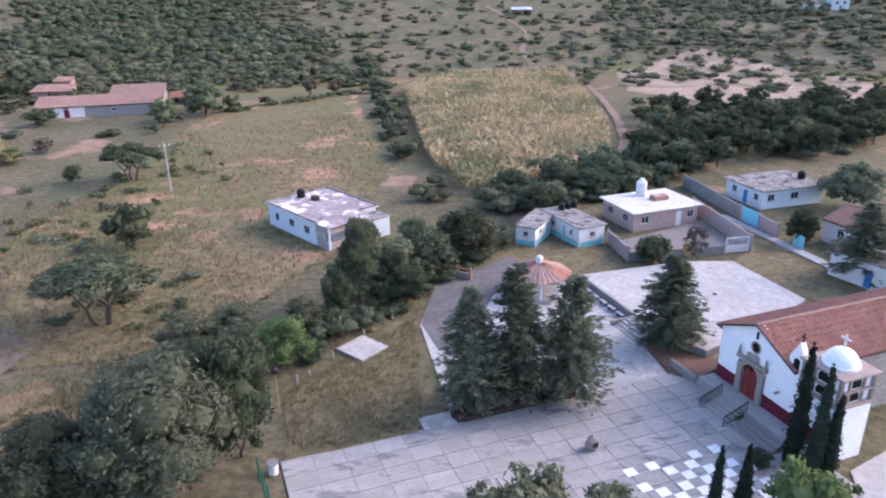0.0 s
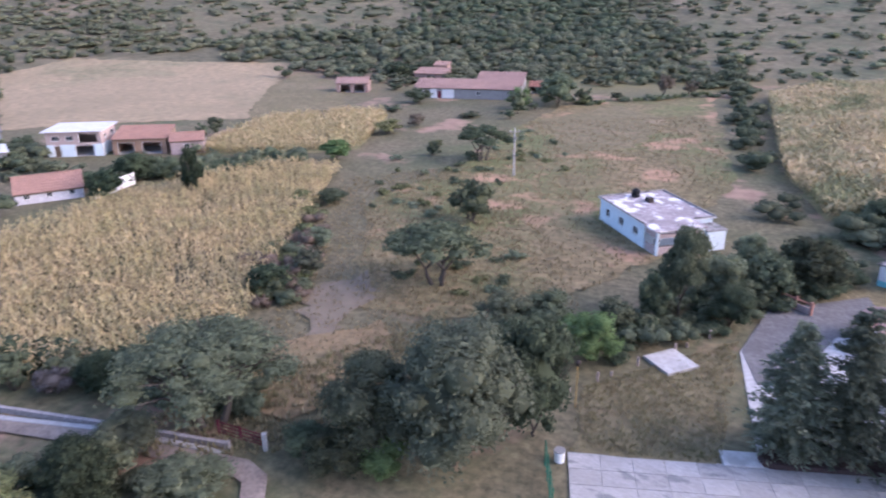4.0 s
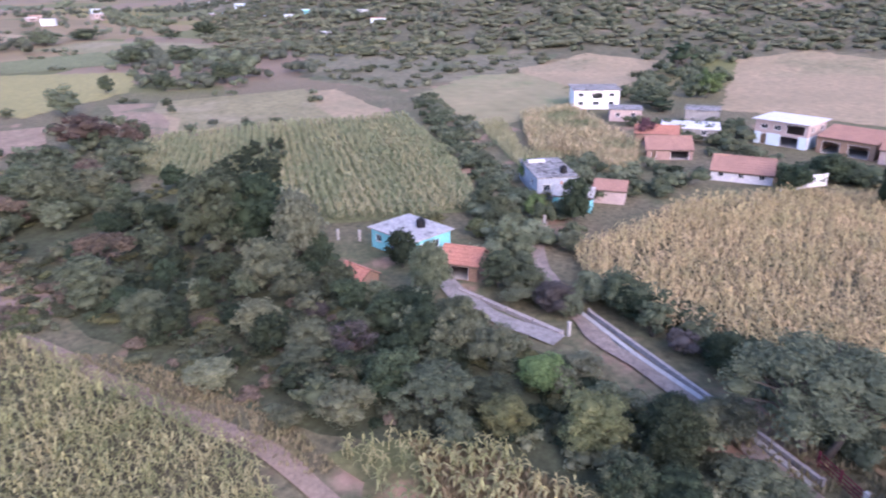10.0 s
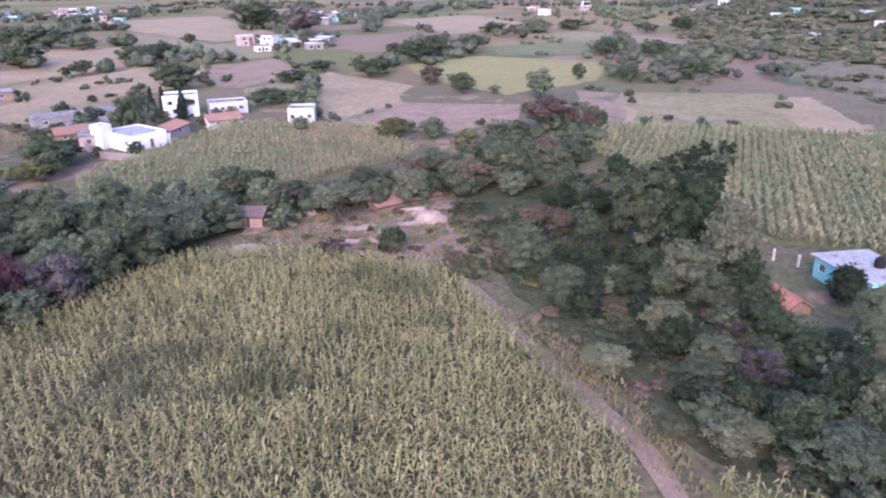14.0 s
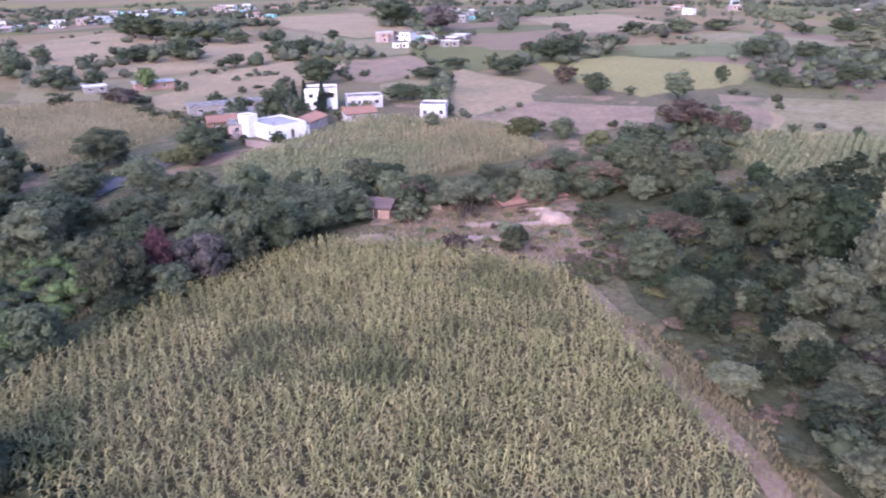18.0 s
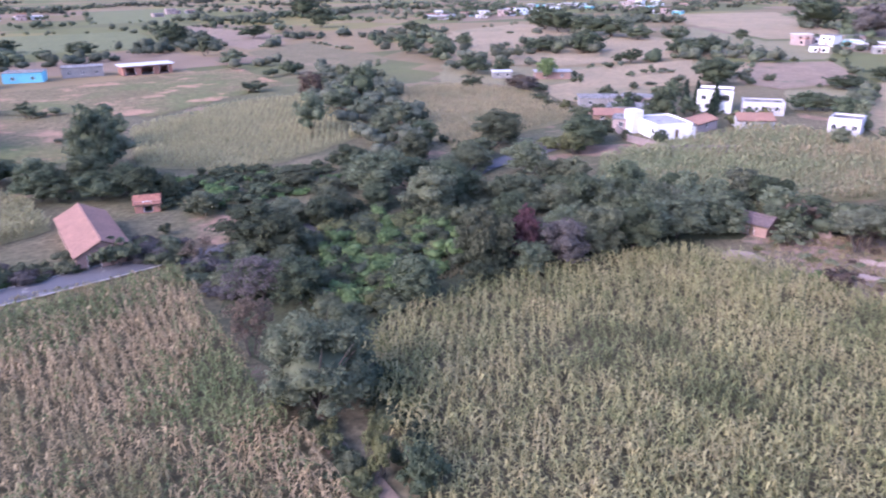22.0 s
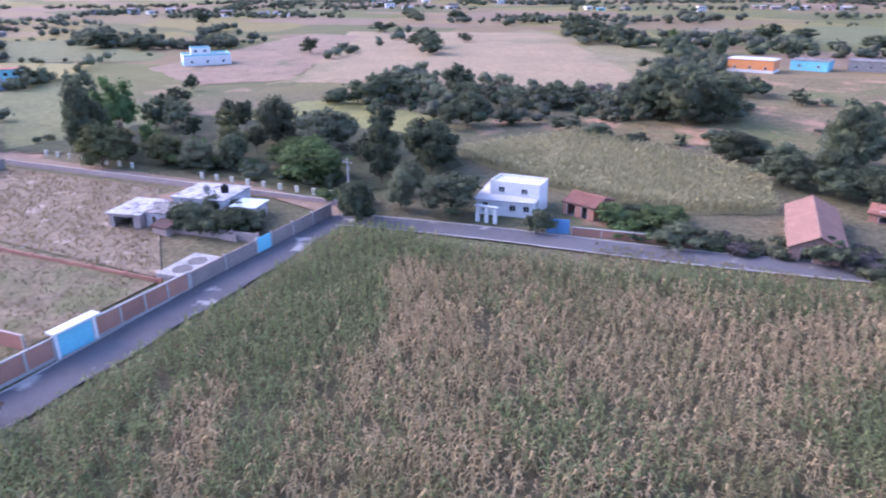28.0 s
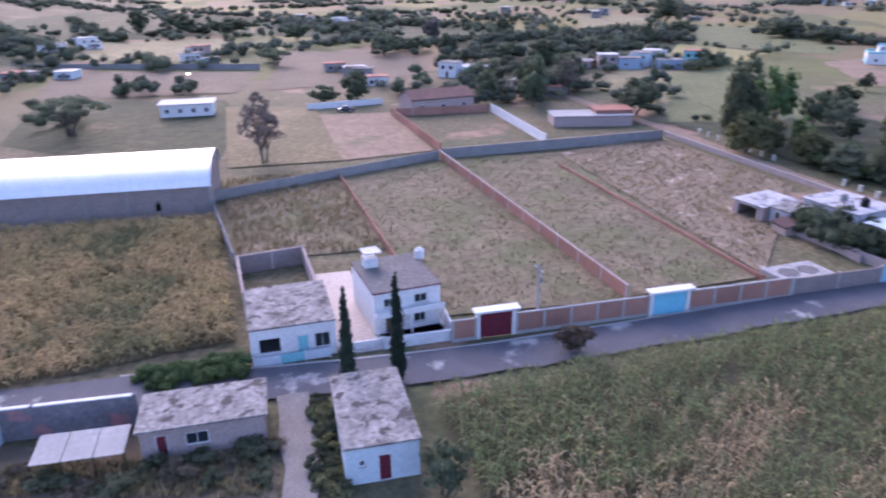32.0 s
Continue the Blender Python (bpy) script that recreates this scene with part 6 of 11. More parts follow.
bmesh.ops.create_uvsphere(bm, u_segments=24, v_segments=12, radius=1.12, matrix=Matrix.Translation((mid_u, mid_v, 6.88)))
bmesh.ops.delete(bm, geom=[v for v in bm.verts if v.co.z < 6.75], context="VERTS")
for f in bm.faces:
    f.smooth = True
part("dome", bm, CLEAN_WHITE, tower)
part("dome_drum", tube(mid_u, mid_v, 6.8, 6.98, 1.2, sides=24), CLEAN_WHITE, tower)
part("cross", box(mid_u - 0.05, mid_v - 0.05, 7.95, mid_u + 0.05, mid_v + 0.05, 9.0), WHITE, tower)
part("cross_arm", box(mid_u - 0.05, mid_v - 0.38, 8.65, mid_u + 0.05, mid_v + 0.38, 8.75), WHITE, tower)
# terrace and stairs before the door
terrace = sq_thing("church_terrace", 35.0, -6.3, 0, label="grey stone terrace with stairs before the church door", category="terrace")
part("terrace_floor", box(-1.5, -7.6, 0, -0.001, 3.9, FLOOR - 0.01, bevel=0.03), CONCRETE, terrace)
for k in range(5):
    part("step", box(-1.52 - 0.4 * (5 - k), -1.4, 0.0, -1.505, 1.0, 0.17 * (k + 1) - 0.02 - 0.004 * k, bevel=0.012), CONCRETE, terrace)
for k in range(4):
    part("side_step", box(-1.52 - 0.4 * (4 - k), -5.4, 0.0, -1.506, -1.72, 0.19 * (k + 1) - 0.03, bevel=0.012), GREY, terrace)
for v0 in (-1.55, 1.15):
    rail = part("railing", box(-3.6, v0 - 0.03, 0.84, -3.55, v0 + 0.03, 0.9), IRON, terrace)
    for k in range(9):
        u0 = -3.55 + 0.25 * k
        z0 = max(0.0, (u0 + 3.5) * 0.425)
        part("baluster", box(u0 - 0.025, v0 - 0.025, z0, u0 + 0.025, v0 + 0.025, z0 + 0.9), IRON, rail)
    bm = box(-3.6, v0 - 0.04, 0.88, -1.45, v0 + 0.04, 0.95)
    for q in bm.verts:
        q.co.z += max(0, (q.co.x + 3.5) * 0.425)
    part("handrail", bm, IRON, rail)
    part("cheek_wall", box(-3.55, v0 - 0.12, 0, -1.51, v0 + 0.12, 0.22), CONCRETE, rail)
ramp = sq_thing("terrace_wall", 33.2, -2.3, 0, label="low grey wall beside the terrace", category="wall")
part("wall", box(0, 0, 0, 0.25, 3.2, 0.8, bevel=0.03), GREY, ramp)
flower = sq_thing("flower_bed", 33.4, -13.2, 0, label="small dark flower bed by the terrace", category="planter")
part("rim", box(-0.9, -0.9, 0, 0.9, 0.9, 0.35, bevel=0.04), GREY, flower)
rng = np.random.default_rng(5)
part("shrub", joined("shrub", [blob(rng, np.array((rng.uniform(-.5, .5), rng.uniform(-.5, .5), 0.5)), 0.3, 0.8, 0) for q in range(5)] + [leaves_on(rng, np.array((0, 0, 0.5)), 0.8, 0.5, 160, 0.13)], LEAVES["dense"]), None, flower)
path = part("church_path", prism([(33.5, -18.5), (36.0, -15.0), (44.0, -13.6), (60.0, -12.6), (60.0, -14.2), (44.0, -15.4), (37.5, -17.0), (36.0, -20.0)], 0.03, 0.13), COURT)
path.matrix_world = SQ
tagged(path, kind="structure")


# ---- boundary walls, gates, poles, yards ----
def wall_run(p, q, h, material, columns=3.2, coping=None, label="brick boundary wall round a dry lot", skip=(), column_mat=None, thick=0.18, base=None, name="boundary_wall"):
    """A wall from p to q: columns with panels between them; skip: stretches left open, in metres from p."""
    length = math.hypot(q[0] - p[0], q[1] - p[1])
    ob = thing(name, p[0], p[1], 0, math.degrees(math.atan2(q[1] - p[1], q[0] - p[0])), label, "wall")
    marks = [0.0, *sorted(v for s in skip for v in s), length]
    for a, b in zip(marks[::2], marks[1::2]):
        n = max(1, round((b - a) / columns))
        for k in range(n + 1):
            x = a + (b - a) * k / n
            part("column", box(x - 0.13, -0.13, -0.1, x + 0.13, 0.13, h + 0.05, bevel=0.02), column_mat or CONCRETE, ob)
        for k in range(n):
            x0, x1 = a + (b - a) * k / n + 0.132, a + (b - a) * (k + 1) / n - 0.132
            part("panel", box(x0, -thick / 2, -0.1, x1, thick / 2, h - 0.1), material, ob)
            if coping:
                part("coping", box(x0, -thick / 2 - 0.04, h - 0.098, x1, thick / 2 + 0.04, h + 0.02, bevel=0.02), coping, ob)
            if base:
                part("base_course", box(x0, -thick / 2 - 0.03, -0.1, x1, -thick / 2 - 0.002, 0.35), base, ob)
    return ob


def gateway(x, y, rot, w, h, leaf_mat, label):
    ob = thing("gateway", x, y, 0, rot, label, "gate")
    for x0 in (-0.18, w - 0.18):
        part("pillar", box(x0, -0.2, -0.1, x0 + 0.36, 0.2, h, bevel=0.03), WHITE, ob)
    part("canopy", box(-0.45, -0.7, h + 0.002, w + 0.45, 0.5, h + 0.22, bevel=0.04), WHITE, ob)
    for k in range(2):
        lf = part("gate_leaf", box(0.19 + k * (w - 0.38) / 2, -0.05, 0.05, 0.17 + (k + 1) * (w - 0.38) / 2, 0.0, h - 0.12), leaf_mat, ob)
        for j in range(4):
            part("gate_rail", box(0.2 + k * (w - 0.38) / 2, -0.08, 0.2 + j * (h - 0.6) / 3, 0.16 + (k + 1) * (w - 0.38) / 2, -0.052, 0.28 + j * (h - 0.6) / 3), leaf_mat, lf)
    return ob


def utility_pole(x, y, h, label="grey concrete utility pole with a crossarm", rot=0):
    ob = thing("utility_pole", x, y, None, rot, label, "pole")
    part("pole", tube(0, 0, 0, h, 0.17, 0.11, 10), CONCRETE, ob)
    part("crossarm", box(-0.9, -0.06, h - 0.7, 0.9, 0.06, h - 0.58), GREY, ob)
    for k in (-0.75, 0, 0.75):
        part("insulator", tube(k, 0, h - 0.58, h - 0.4, 0.05, 0.04, 8), WHITE, ob)
    part("transformer_box", box(-0.2, -0.38, h - 1.9, 0.2, -0.16, h - 1.3, bevel=0.03), GREY, ob)
    return ob


def cable(a, b, sag, name="overhead_cable"):
    cv = bpy.data.curves.new(name, "CURVE")
    cv.dimensions, cv.bevel_depth, cv.bevel_resolution = "3D", 0.022, 1
    sp = cv.splines.new("POLY")
    sp.points.add(14)
    for k in range(15):
        t = k / 14
        sp.points[k].co = (a[0] + (b[0] - a[0]) * t, a[1] + (b[1] - a[1]) * t, a[2] + (b[2] - a[2]) * t - sag * 4 * t * (1 - t), 1)
    cv.materials.append(IRON)
    return tagged(new(name, cv), "thin dark overhead cable between poles", "cable")


DUSTY_BLUE = mat("dusty_blue_paint", (0.1, 0.27, 0.5), (0.085, 0.23, 0.43), (0.07, 0.18, 0.34), big=0.8, small=4.0, rough=0.7, bump=0.15)
MURAL = mat("faded_mural_wall", (0.2, 0.185, 0.2), (0.15, 0.14, 0.155), (0.11, 0.1, 0.105), big=0.5, small=3.0, bump=0.2, spot=(0.3, 0.14, 0.14), spot_at=0.58, spot_scale=0.5)
wall_run((46.0, 33.0), (47.4, 18.9), 2.75, MURAL, 7.0, WHITE, label="long wall with a faded mural and white top edge", column_mat=MURAL, thick=0.28)
BRICK_DARK = mat("grey_pink_wall", (0.27, 0.21, 0.19), (0.21, 0.17, 0.155), (0.16, 0.13, 0.12), big=0.6, small=4.0, bump=0.3)
# street front of the walled lots, with two gates
wall_run((57.3, -6.2), (62.6, -41.8), 2.2, BRICK, 3.0, CONCRETE, skip=((2.2, 6.2), (19.8, 24.1)), base=CONCRETE, label="brick street wall with concrete columns and pale base")
gateway(57.75, -8.6, -81.4, 3.5, 2.75, MAROON, "wide maroon steel gate under a white canopy")
gateway(60.1, -26.0, -81.4, 4.0, 2.6, SKYBLUE, "wide sky-blue steel gate under a white canopy")
wall_run((62.7, -42.1), (66.8, -68.6), 2.1, BRICK_DARK, 4.5, None, skip=((11.0, 13.8),), label="plain grey-pink street wall")
lot_door = thing("lot_gate", 64.4, -53.0, 0, -81.2, "bright blue sheet gate in the street wall", "gate")
part("gate_leaf", box(0.1, -0.05, 0.05, 2.7, 0.05, 2.1, bevel=0.02), SKYBLUE, lot_door)
part("gate_frame", box(-0.1, -0.1, 0, 0.09, 0.1, 2.25), CONCRETE, lot_door)
part("gate_frame", box(2.71, -0.1, 0, 2.9, 0.1, 2.25), CONCRETE, lot_door)
# walls between the lots
wall_run((64.0, -25.0), (124.6, -11.5), 1.7, BRICK, 5.0, PINK, label="long brick wall between two dry lots")
wall_run((66.8, -41.2), (116.5, -31.3), 0.7, BRICK, 5.0, None, label="low unfinished brick wall between lots", column_mat=BRICK)
wall_run((70.0, -3.2), (118.4, 7.0), 1.0, BRICK, 5.0, None, label="low brick wall across dry grass", column_mat=BRICK)
wall_run((104.0, 25.0), (124.4, -11.0), 1.8, GREY, 5.0, None, label="grey block wall behind the lots", column_mat=GREY)
wall_run((125.0, -12.0), (134.0, -56.5), 1.9, GREY, 5.0, PINK, label="grey block wall at the back of the lots", column_mat=GREY)
wall_run((129.9, -12.0), (168.0, -4.0), 1.9, BRICK, 5.0, None, label="brick wall of the bare yard", column_mat=BRICK)
wall_run((134.0, -33.0), (169.0, -28.0), 1.9, WHITE, 5.0, ROOF_WHITE, label="whitewashed wall of the walled garden", column_mat=WHITE)
wall_run((168.5, -27.0), (166.5, -5.0), 1.9, BRICK, 5.0, None, label="brick wall at the end of the garden", column_mat=BRICK)
wall_run((178.2, 16.3), (183.5, -2.0), 1.6, WHITE, 5.0, None, label="white garden wall under round trees", column_mat=WHITE)
wall_run((137.0, -58.5), (69.0, -73.0), 0.9, PINK, 5.0, CONCRETE, label="low pink wall beside the lane", column_mat=PINK)
wall_run((82.4, -51.7), (67.6, -56.0), 1.3, PINK, 3.5, None, label="crumbling pink garden wall", column_mat=PINK)
wall_run((78.0, 17.0), (104.0, 25.0), 1.9, GREY, 5.0, None, label="grey block wall beside the maize plot", column_mat=GREY)
# back yard of the street house
wall_run((66.0, 13.9), (76.0, 16.2), 2.2, BRICK_DARK, 4.0, PINK, label="tall yard wall of the street house")
wall_run((76.0, 16.0), (78.2, 9.0), 2.2, BRICK_DARK, 4.0, PINK, label="rear yard wall of the street house")
wall_run((77.8, 9.0), (66.0, 6.4), 2.2, PINK, 4.0, PINK, label="inner yard wall of the street house")
drive = part("driveway", prism([(74.5, 7.5), (75.0, 3.6), (60.5, 0.9), (56.6, 0.2), (56.0, 4.0)], 0.02, 0.15), mat("pale_paving", (0.5, 0.42, 0.36), (0.44, 0.37, 0.32), bump=0.1))
tagged(drive, kind="structure")
court_yard = part("front_court", prism([(56.9, 0.3), (60.3, 0.9), (62.2, -5.5), (57.7, -6.2)], 0.02, 0.2), PALEBLUE)
tagged(court_yard, kind="structure")
wall_run((56.5, 4.0), (57.2, 0.2), 1.0, WHITE, 4.0, None, label="low white street wall", column_mat=WHITE, name="low_wall")
wall_run((56.8, 0.0), (57.7, -6.0), 1.1, WHITE, 3.0, WHITE, label="low white front wall of the two-storey house", column_mat=WHITE, name="low_wall")
wall_run((57.9, -6.3), (62.3, -5.8), 1.4, WHITE, 3.0, None, label="white side wall of the front court", column_mat=WHITE, name="low_wall")
court = thing("front_court", 59.2, 0.85, 0.06, -74.6, "pale blue tiled court before the two-storey house", "court", kind="structure")
part("court_floor", box(0.0, -1.9, 0.02, 6.4, -0.03, 0.14), mat("pale_blue_tile", (0.34, 0.46, 0.5), (0.29, 0.4, 0.44), (0.24, 0.33, 0.36), big=0.8, small=3.0), court)
part("balcony", box(-0.1, -1.0, 2.15, 6.6, -0.02, 2.3, bevel=0.02), WHITE, court)
for x in (0.0, 3.2, 6.4):
    part("balcony_post", box(x, -0.98, 0.14, x + 0.16, -0.82, 2.15), WHITE, court)
part("balcony_parapet", box(-0.1, -1.0, 2.3, 6.6, -0.9, 2.75), WHITE, court)
fence = thing("porch_fence", 54.6, 11.4, 0, -79.2, "pale blue railing before the street house", "fence")
for k in range(4):
    part("post", box(k * 2.2, -0.06, 0, k * 2.2 + 0.12, 0.06, 1.2), WHITE, fence)
for k in range(3):
    part("panel", box(k * 2.2 + 0.122, -0.03, 0.15, k * 2.2 + 2.198, 0.03, 1.0), CYAN if k == 1 else PALEBLUE, fence)
for x, y, z, c in ((67.4, -3.9, 4.46, WHITE),):
    water_tank(x, y, z, c, 0.5, 1.1, "white rooftop water tank")
tower = thing("roof_tower", 65.0, 1.6, 4.46, -74, "small white stair head on the flat roof", "stair head")
part("body", box(0, 0, 0, 1.3, 1.3, 1.0, bevel=0.03), WHITE, tower)
part("cap", box(-0.1, -0.1, 1.502, 1.7, 1.7, 1.62), ROOF_WHITE, tower)
# cistern with two round openings
cist = thing("cistern", 64.2, -42.8, 0, -77, "pale concrete cistern lid with two round openings", "cistern")
part("tank", box(0, 0.2, -0.1, 6.6, 4.4, 0.75, bevel=0.04), ROOF_PALE, cist)
for k in range(2):
    part("opening", tube(1.9 + 2.6 * k, 2.3, 0.752, 0.79, 1.15, sides=24), ROOF_DARK, cist)
# warehouse with an arched roof
ware = thing("warehouse", 98.7, 23.7, 0, 95.7, "long grey warehouse with a bright white arched roof", "warehouse")
WL, WD, WH = 44.0, 15.0, 4.1
for k in range(8):
    x0, x1 = WL * k / 8 + 0.16, WL * (k + 1) / 8 - 0.16
    part("wall_panel", box(x0, -0.1, 0, x1, 0.1, WH) if k not in (1,) else wall_mesh(x1 - x0, WH, 0.2, [(1.0, 1.7, 0.9, 2.3)]), BRICK_DARK, ware).matrix_local = Matrix() if k not in (1,) else pose(x0, -0.1, 0)
for k in range(9):
    part("column", box(WL * k / 8 - 0.158, -0.2, 0, WL * k / 8 + 0.158, 0.2, WH, bevel=0.02), GREY, ware)
for k in range(4):
    part("band", box(0.2 + 11 * k, -0.14, 1.9, 10.8 + 11 * k, -0.102, 2.1), GREY, ware)
part("wall_panel", box(0, -WD, 0, WL, -WD + 0.2, WH), BRICK_DARK, ware)
for x0 in (0.0, WL - 0.2):
    bm = prism([(0, 0), (0, WH)] + [(-WD / 2 + WD / 2 * math.cos(math.pi * k / 12), WH + 3.0 * math.sin(math.pi * k / 12)) for k in range(1, 12)] + [(-WD, WH), (-WD, 0)], x0 + 0.01, x0 + 0.19)
    part("end_wall", bm, BRICK_DARK, ware).matrix_local = Matrix(((0, 0, 1, 0), (1, 0, 0, 0), (0, 1, 0, 0), (0, 0, 0, 1)))
for k in range(12):  # roof sheets
    verts, faces, x0, x1 = [], [], WL * k / 12 - (0.4 if k == 0 else 0), WL * (k + 1) / 12
    for j in range(15):
        a = math.pi * j / 14
        for x, lift in ((x0, 0.0), (x1, 0.02)):
            verts.append((x, -WD / 2 + (WD / 2 + 0.4) * math.cos(a), WH - 0.02 + 3.15 * math.sin(a) + lift + 0.05))
    for j in range(14):
        faces.append((2 * j, 2 * j + 2, 2 * j + 3, 2 * j + 1))
    sheet_me = mesh_of("roof_sheet", verts, faces, METAL)
    for f in sheet_me.polygons:
        f.use_smooth = True
    part("roof_sheet", sheet_me, None, ware)
# red-roofed barn beyond the road
barn = house("barn", 14.0, -102.0, 101.5, 16.8, 6.0, 2.0, ADOBE_PINK, "gable", TILE_PALE, right=[(1, 2.4, 0.06, 1.9, "dark")], label="long barn with a faded red tiled roof by the road", rise=1.5, category="barn")
house("shed", 4.4, -106.6, 173.0, 3.4, 2.8, 1.3, BRICK, "gable", TILE, front=[(1.2, 2.4, 0.06, 1.7, "dark")], label="small brick shed with a red tiled roof", rise=0.9, category="shed")
wall_run((35.5, -80.3), (21.0, -84.6), 1.1, BRICK, 4.0, CONCRETE, label="low pinkish wall beside the road", column_mat=PINK)
bg = thing("blue_gate", 38.6, -79.2, 0, -160, "bright blue double gate on the road", "gate")
part("gate_leaf", box(0, -0.04, 0.05, 1.45, 0.04, 2.0, bevel=0.02), DUSTY_BLUE, bg)
part("gate_leaf", box(1.5, -0.04, 0.05, 2.95, 0.04, 2.0, bevel=0.02), DUSTY_BLUE, bg)
# gate posts of the villa
vg = thing("villa_gate", 48.6, -78.3, 0, -173, "white gate posts and door before the villa", "gate")
for k in range(3):
    part("post", box(k * 1.3 - 0.25, -0.2, 0, k * 1.3 + 0.25, 0.2, 2.2, bevel=0.03), WHITE, vg)
part("lintel", box(-0.4, -0.3, 2.202, 3.0, 0.3, 2.4, bevel=0.03), WHITE, vg)
CREAM = mat("cream_paint", (0.56, 0.54, 0.45), (0.48, 0.46, 0.39), (0.38, 0.365, 0.31), bump=0.1)
# posts along the lane
for k in range(21):
    t = k / 20
    x, y = 137.8 + (73.2 - 137.8) * t, -65.6 - 9.6 * t
    if 0.36 < t < 0.6:
        continue
    ps = thing("fence_post", x, y - 0.4, 0, 12, "short square cream concrete post beside the lane", "post", "lane posts")
    part("shaft", box(-0.3, -0.16, 0, 0.3, 0.16, 0.95, bevel=0.03), CREAM, ps)
    part("cap", box(-0.34, -0.2, 0.952, 0.34, 0.2, 1.03, bevel=0.02), CREAM, ps)
# huddle of old houses at the corner
STAINED = mat("stained_pale_roof", (0.46, 0.45, 0.46), (0.34, 0.335, 0.345), (0.22, 0.215, 0.22), big=0.7, small=2.0, bump=0.15, spot=(0.11, 0.105, 0.11), spot_at=0.56, spot_scale=0.7)
house("house", 86.5, -57.3, -161.6, 8.2, 7.0, 2.6, GREYED_WHITE, "flat", STAINED, front=[(0.8, 1.8, 0.06, 1.9, D_), (2.6, 3.6, 1.0, 1.9, W), (4.6, 5.4, 0.06, 1.9, "dark"), (6.2, 7.2, 1.0, 1.9, W)], right=[(2.5, 3.5, 1.1, 2.0, W)],
      label="patched low house with a stained pale roof", over=0.25)
house("house", 89.0, -48.9, -159.1, 4.8, 6.6, 2.1, PINK, "flat", STAINED, front=[(0.6, 3.8, 0.06, 1.8, "dark")], label="open porch wing with a stained slab roof", over=0.3)
house("shed", 84.6, -51.6, -160.0, 3.0, 4.6, 2.2, GREYED_WHITE, "flat", ROOF_GREY, front=[(0.8, 1.6, 0.06, 1.8, D_)], label="narrow patched room between the wings", over=0.15, category="shed")
house("shed", 77.4, -60.2, -159.2, 3.5, 3.4, 1.95, GREYED_WHITE, "flat", PALEBLUE, front=[(0.4, 3.0, 0.06, 1.7, "dark")], label="open shed with a pale blue sheet roof", over=0.3, category="shed")
house("shed", 82.0, -50.6, -172.8, 2.6, 2.4, 1.2, PINK, "shed", TILE_PALE, label="tiny lean-to with a tiled roof", rise=0.5, category="shed")
wall_run((81.1, -53.4), (70.2, -54.6), 1.0, PINK, 3.6, None, label="low pink garden wall", column_mat=PINK)
water_tank(81.6, -62.6, 2.78)
water_tank(84.4, -61.6, 2.78, GREY, 0.45, 0.9, "small grey rooftop water tank")
utility_pole(70.6, -76.7, 6.2)
utility_pole(59.2, -14.5, 6.6, "grey concrete utility pole by the brick wall", 10)
utility_pole(-42.5, 106.9, 8.1, "tall grey utility pole in the dry pasture", 30)
cable((70.6, -76.7, 6.0), (40.0, -69.0, 5.8), 0.7)
cable((70.6, -76.7, 6.0), (140.0, -66.0, 6.0), 1.5)
# walls round the yards behind the square
wall_run(sq(44.6, 28.5), sq(43.5, 22.6), 1.8, PINK, 4.0, None, label="pinkish yard wall beside the house", column_mat=PINK)
wall_run(sq(43.5, 22.4), sq(55.2, 20.2), 1.2, GREY, 4.0, None, label="low grey yard wall by the court", column_mat=GREY)
wall_run(sq(58.8, 19.6), sq(62.2, 34.6), 2.2, PINK, 4.5, None, label="tall pinkish yard wall", column_mat=PINK)
wg = sq_thing("yard_gate", 55.6, 20.2, 0, -10, label="white barred gate into the yard", category="gate")
part("gate_frame", box(0, -0.06, 0, 0.14, 0.06, 2.0), WHITE, wg)
part("gate_frame", box(2.9, -0.06, 0, 3.04, 0.06, 2.0), WHITE, wg)
part("gate_panel", box(0.142, -0.03, 0.1, 2.898, 0.03, 1.0), WHITE, wg)
for k in range(8):
    part("bar", box(0.3 + 0.34 * k, -0.02, 1.002, 0.36 + 0.34 * k, 0.02, 1.9), WHITE, wg)
part("gate_rail", box(0.142, -0.04, 1.902, 2.898, 0.04, 2.0), WHITE, wg)
ydoor = sq_thing("yard_door", 50.2, 21.1, 0, -9, label="yellow-brown wooden yard door", category="door")
part("door_leaf", box(0, -0.08, 0, 1.4, 0.08, 1.7, bevel=0.02), mat("ochre_paint", (0.36, 0.24, 0.08), (0.3, 0.2, 0.07)), ydoor)
yard = part("yard_paving", prism([sq(44.8, 28.0), sq(44.0, 23.0), sq(58.4, 20.4), sq(61.0, 31.0)], 0.01, 0.13), COBBLE)
tagged(yard, kind="structure")
wall_run(sq(69.2, 45.4), sq(66.2, 30.0), 2.0, GREY, 4.5, None, label="grey block wall of the corner plot", column_mat=GREY)
wall_run(sq(66.2, 29.6), sq(65.3, 22.0), 2.0, PINK, 4.0, None, label="brick wall of the corner plot", column_mat=PINK)
bgate = sq_thing("blue_gate", 66.0, 29.0, 0, -96, label="tall blue sheet gate on the side street", category="gate")
part("gate_leaf", box(0, -0.22, 0.05, 3.4, -0.14, 2.1, bevel=0.02), SKYBLUE, bgate)
grgate = sq_thing("green_gate", 65.2, 19.4, 0, -100, label="small green gate on the side street", category="gate")
part("gate_leaf", box(0, -0.05, 0.05, 2.0, 0.05, 1.7, bevel=0.02), CYAN, grgate)
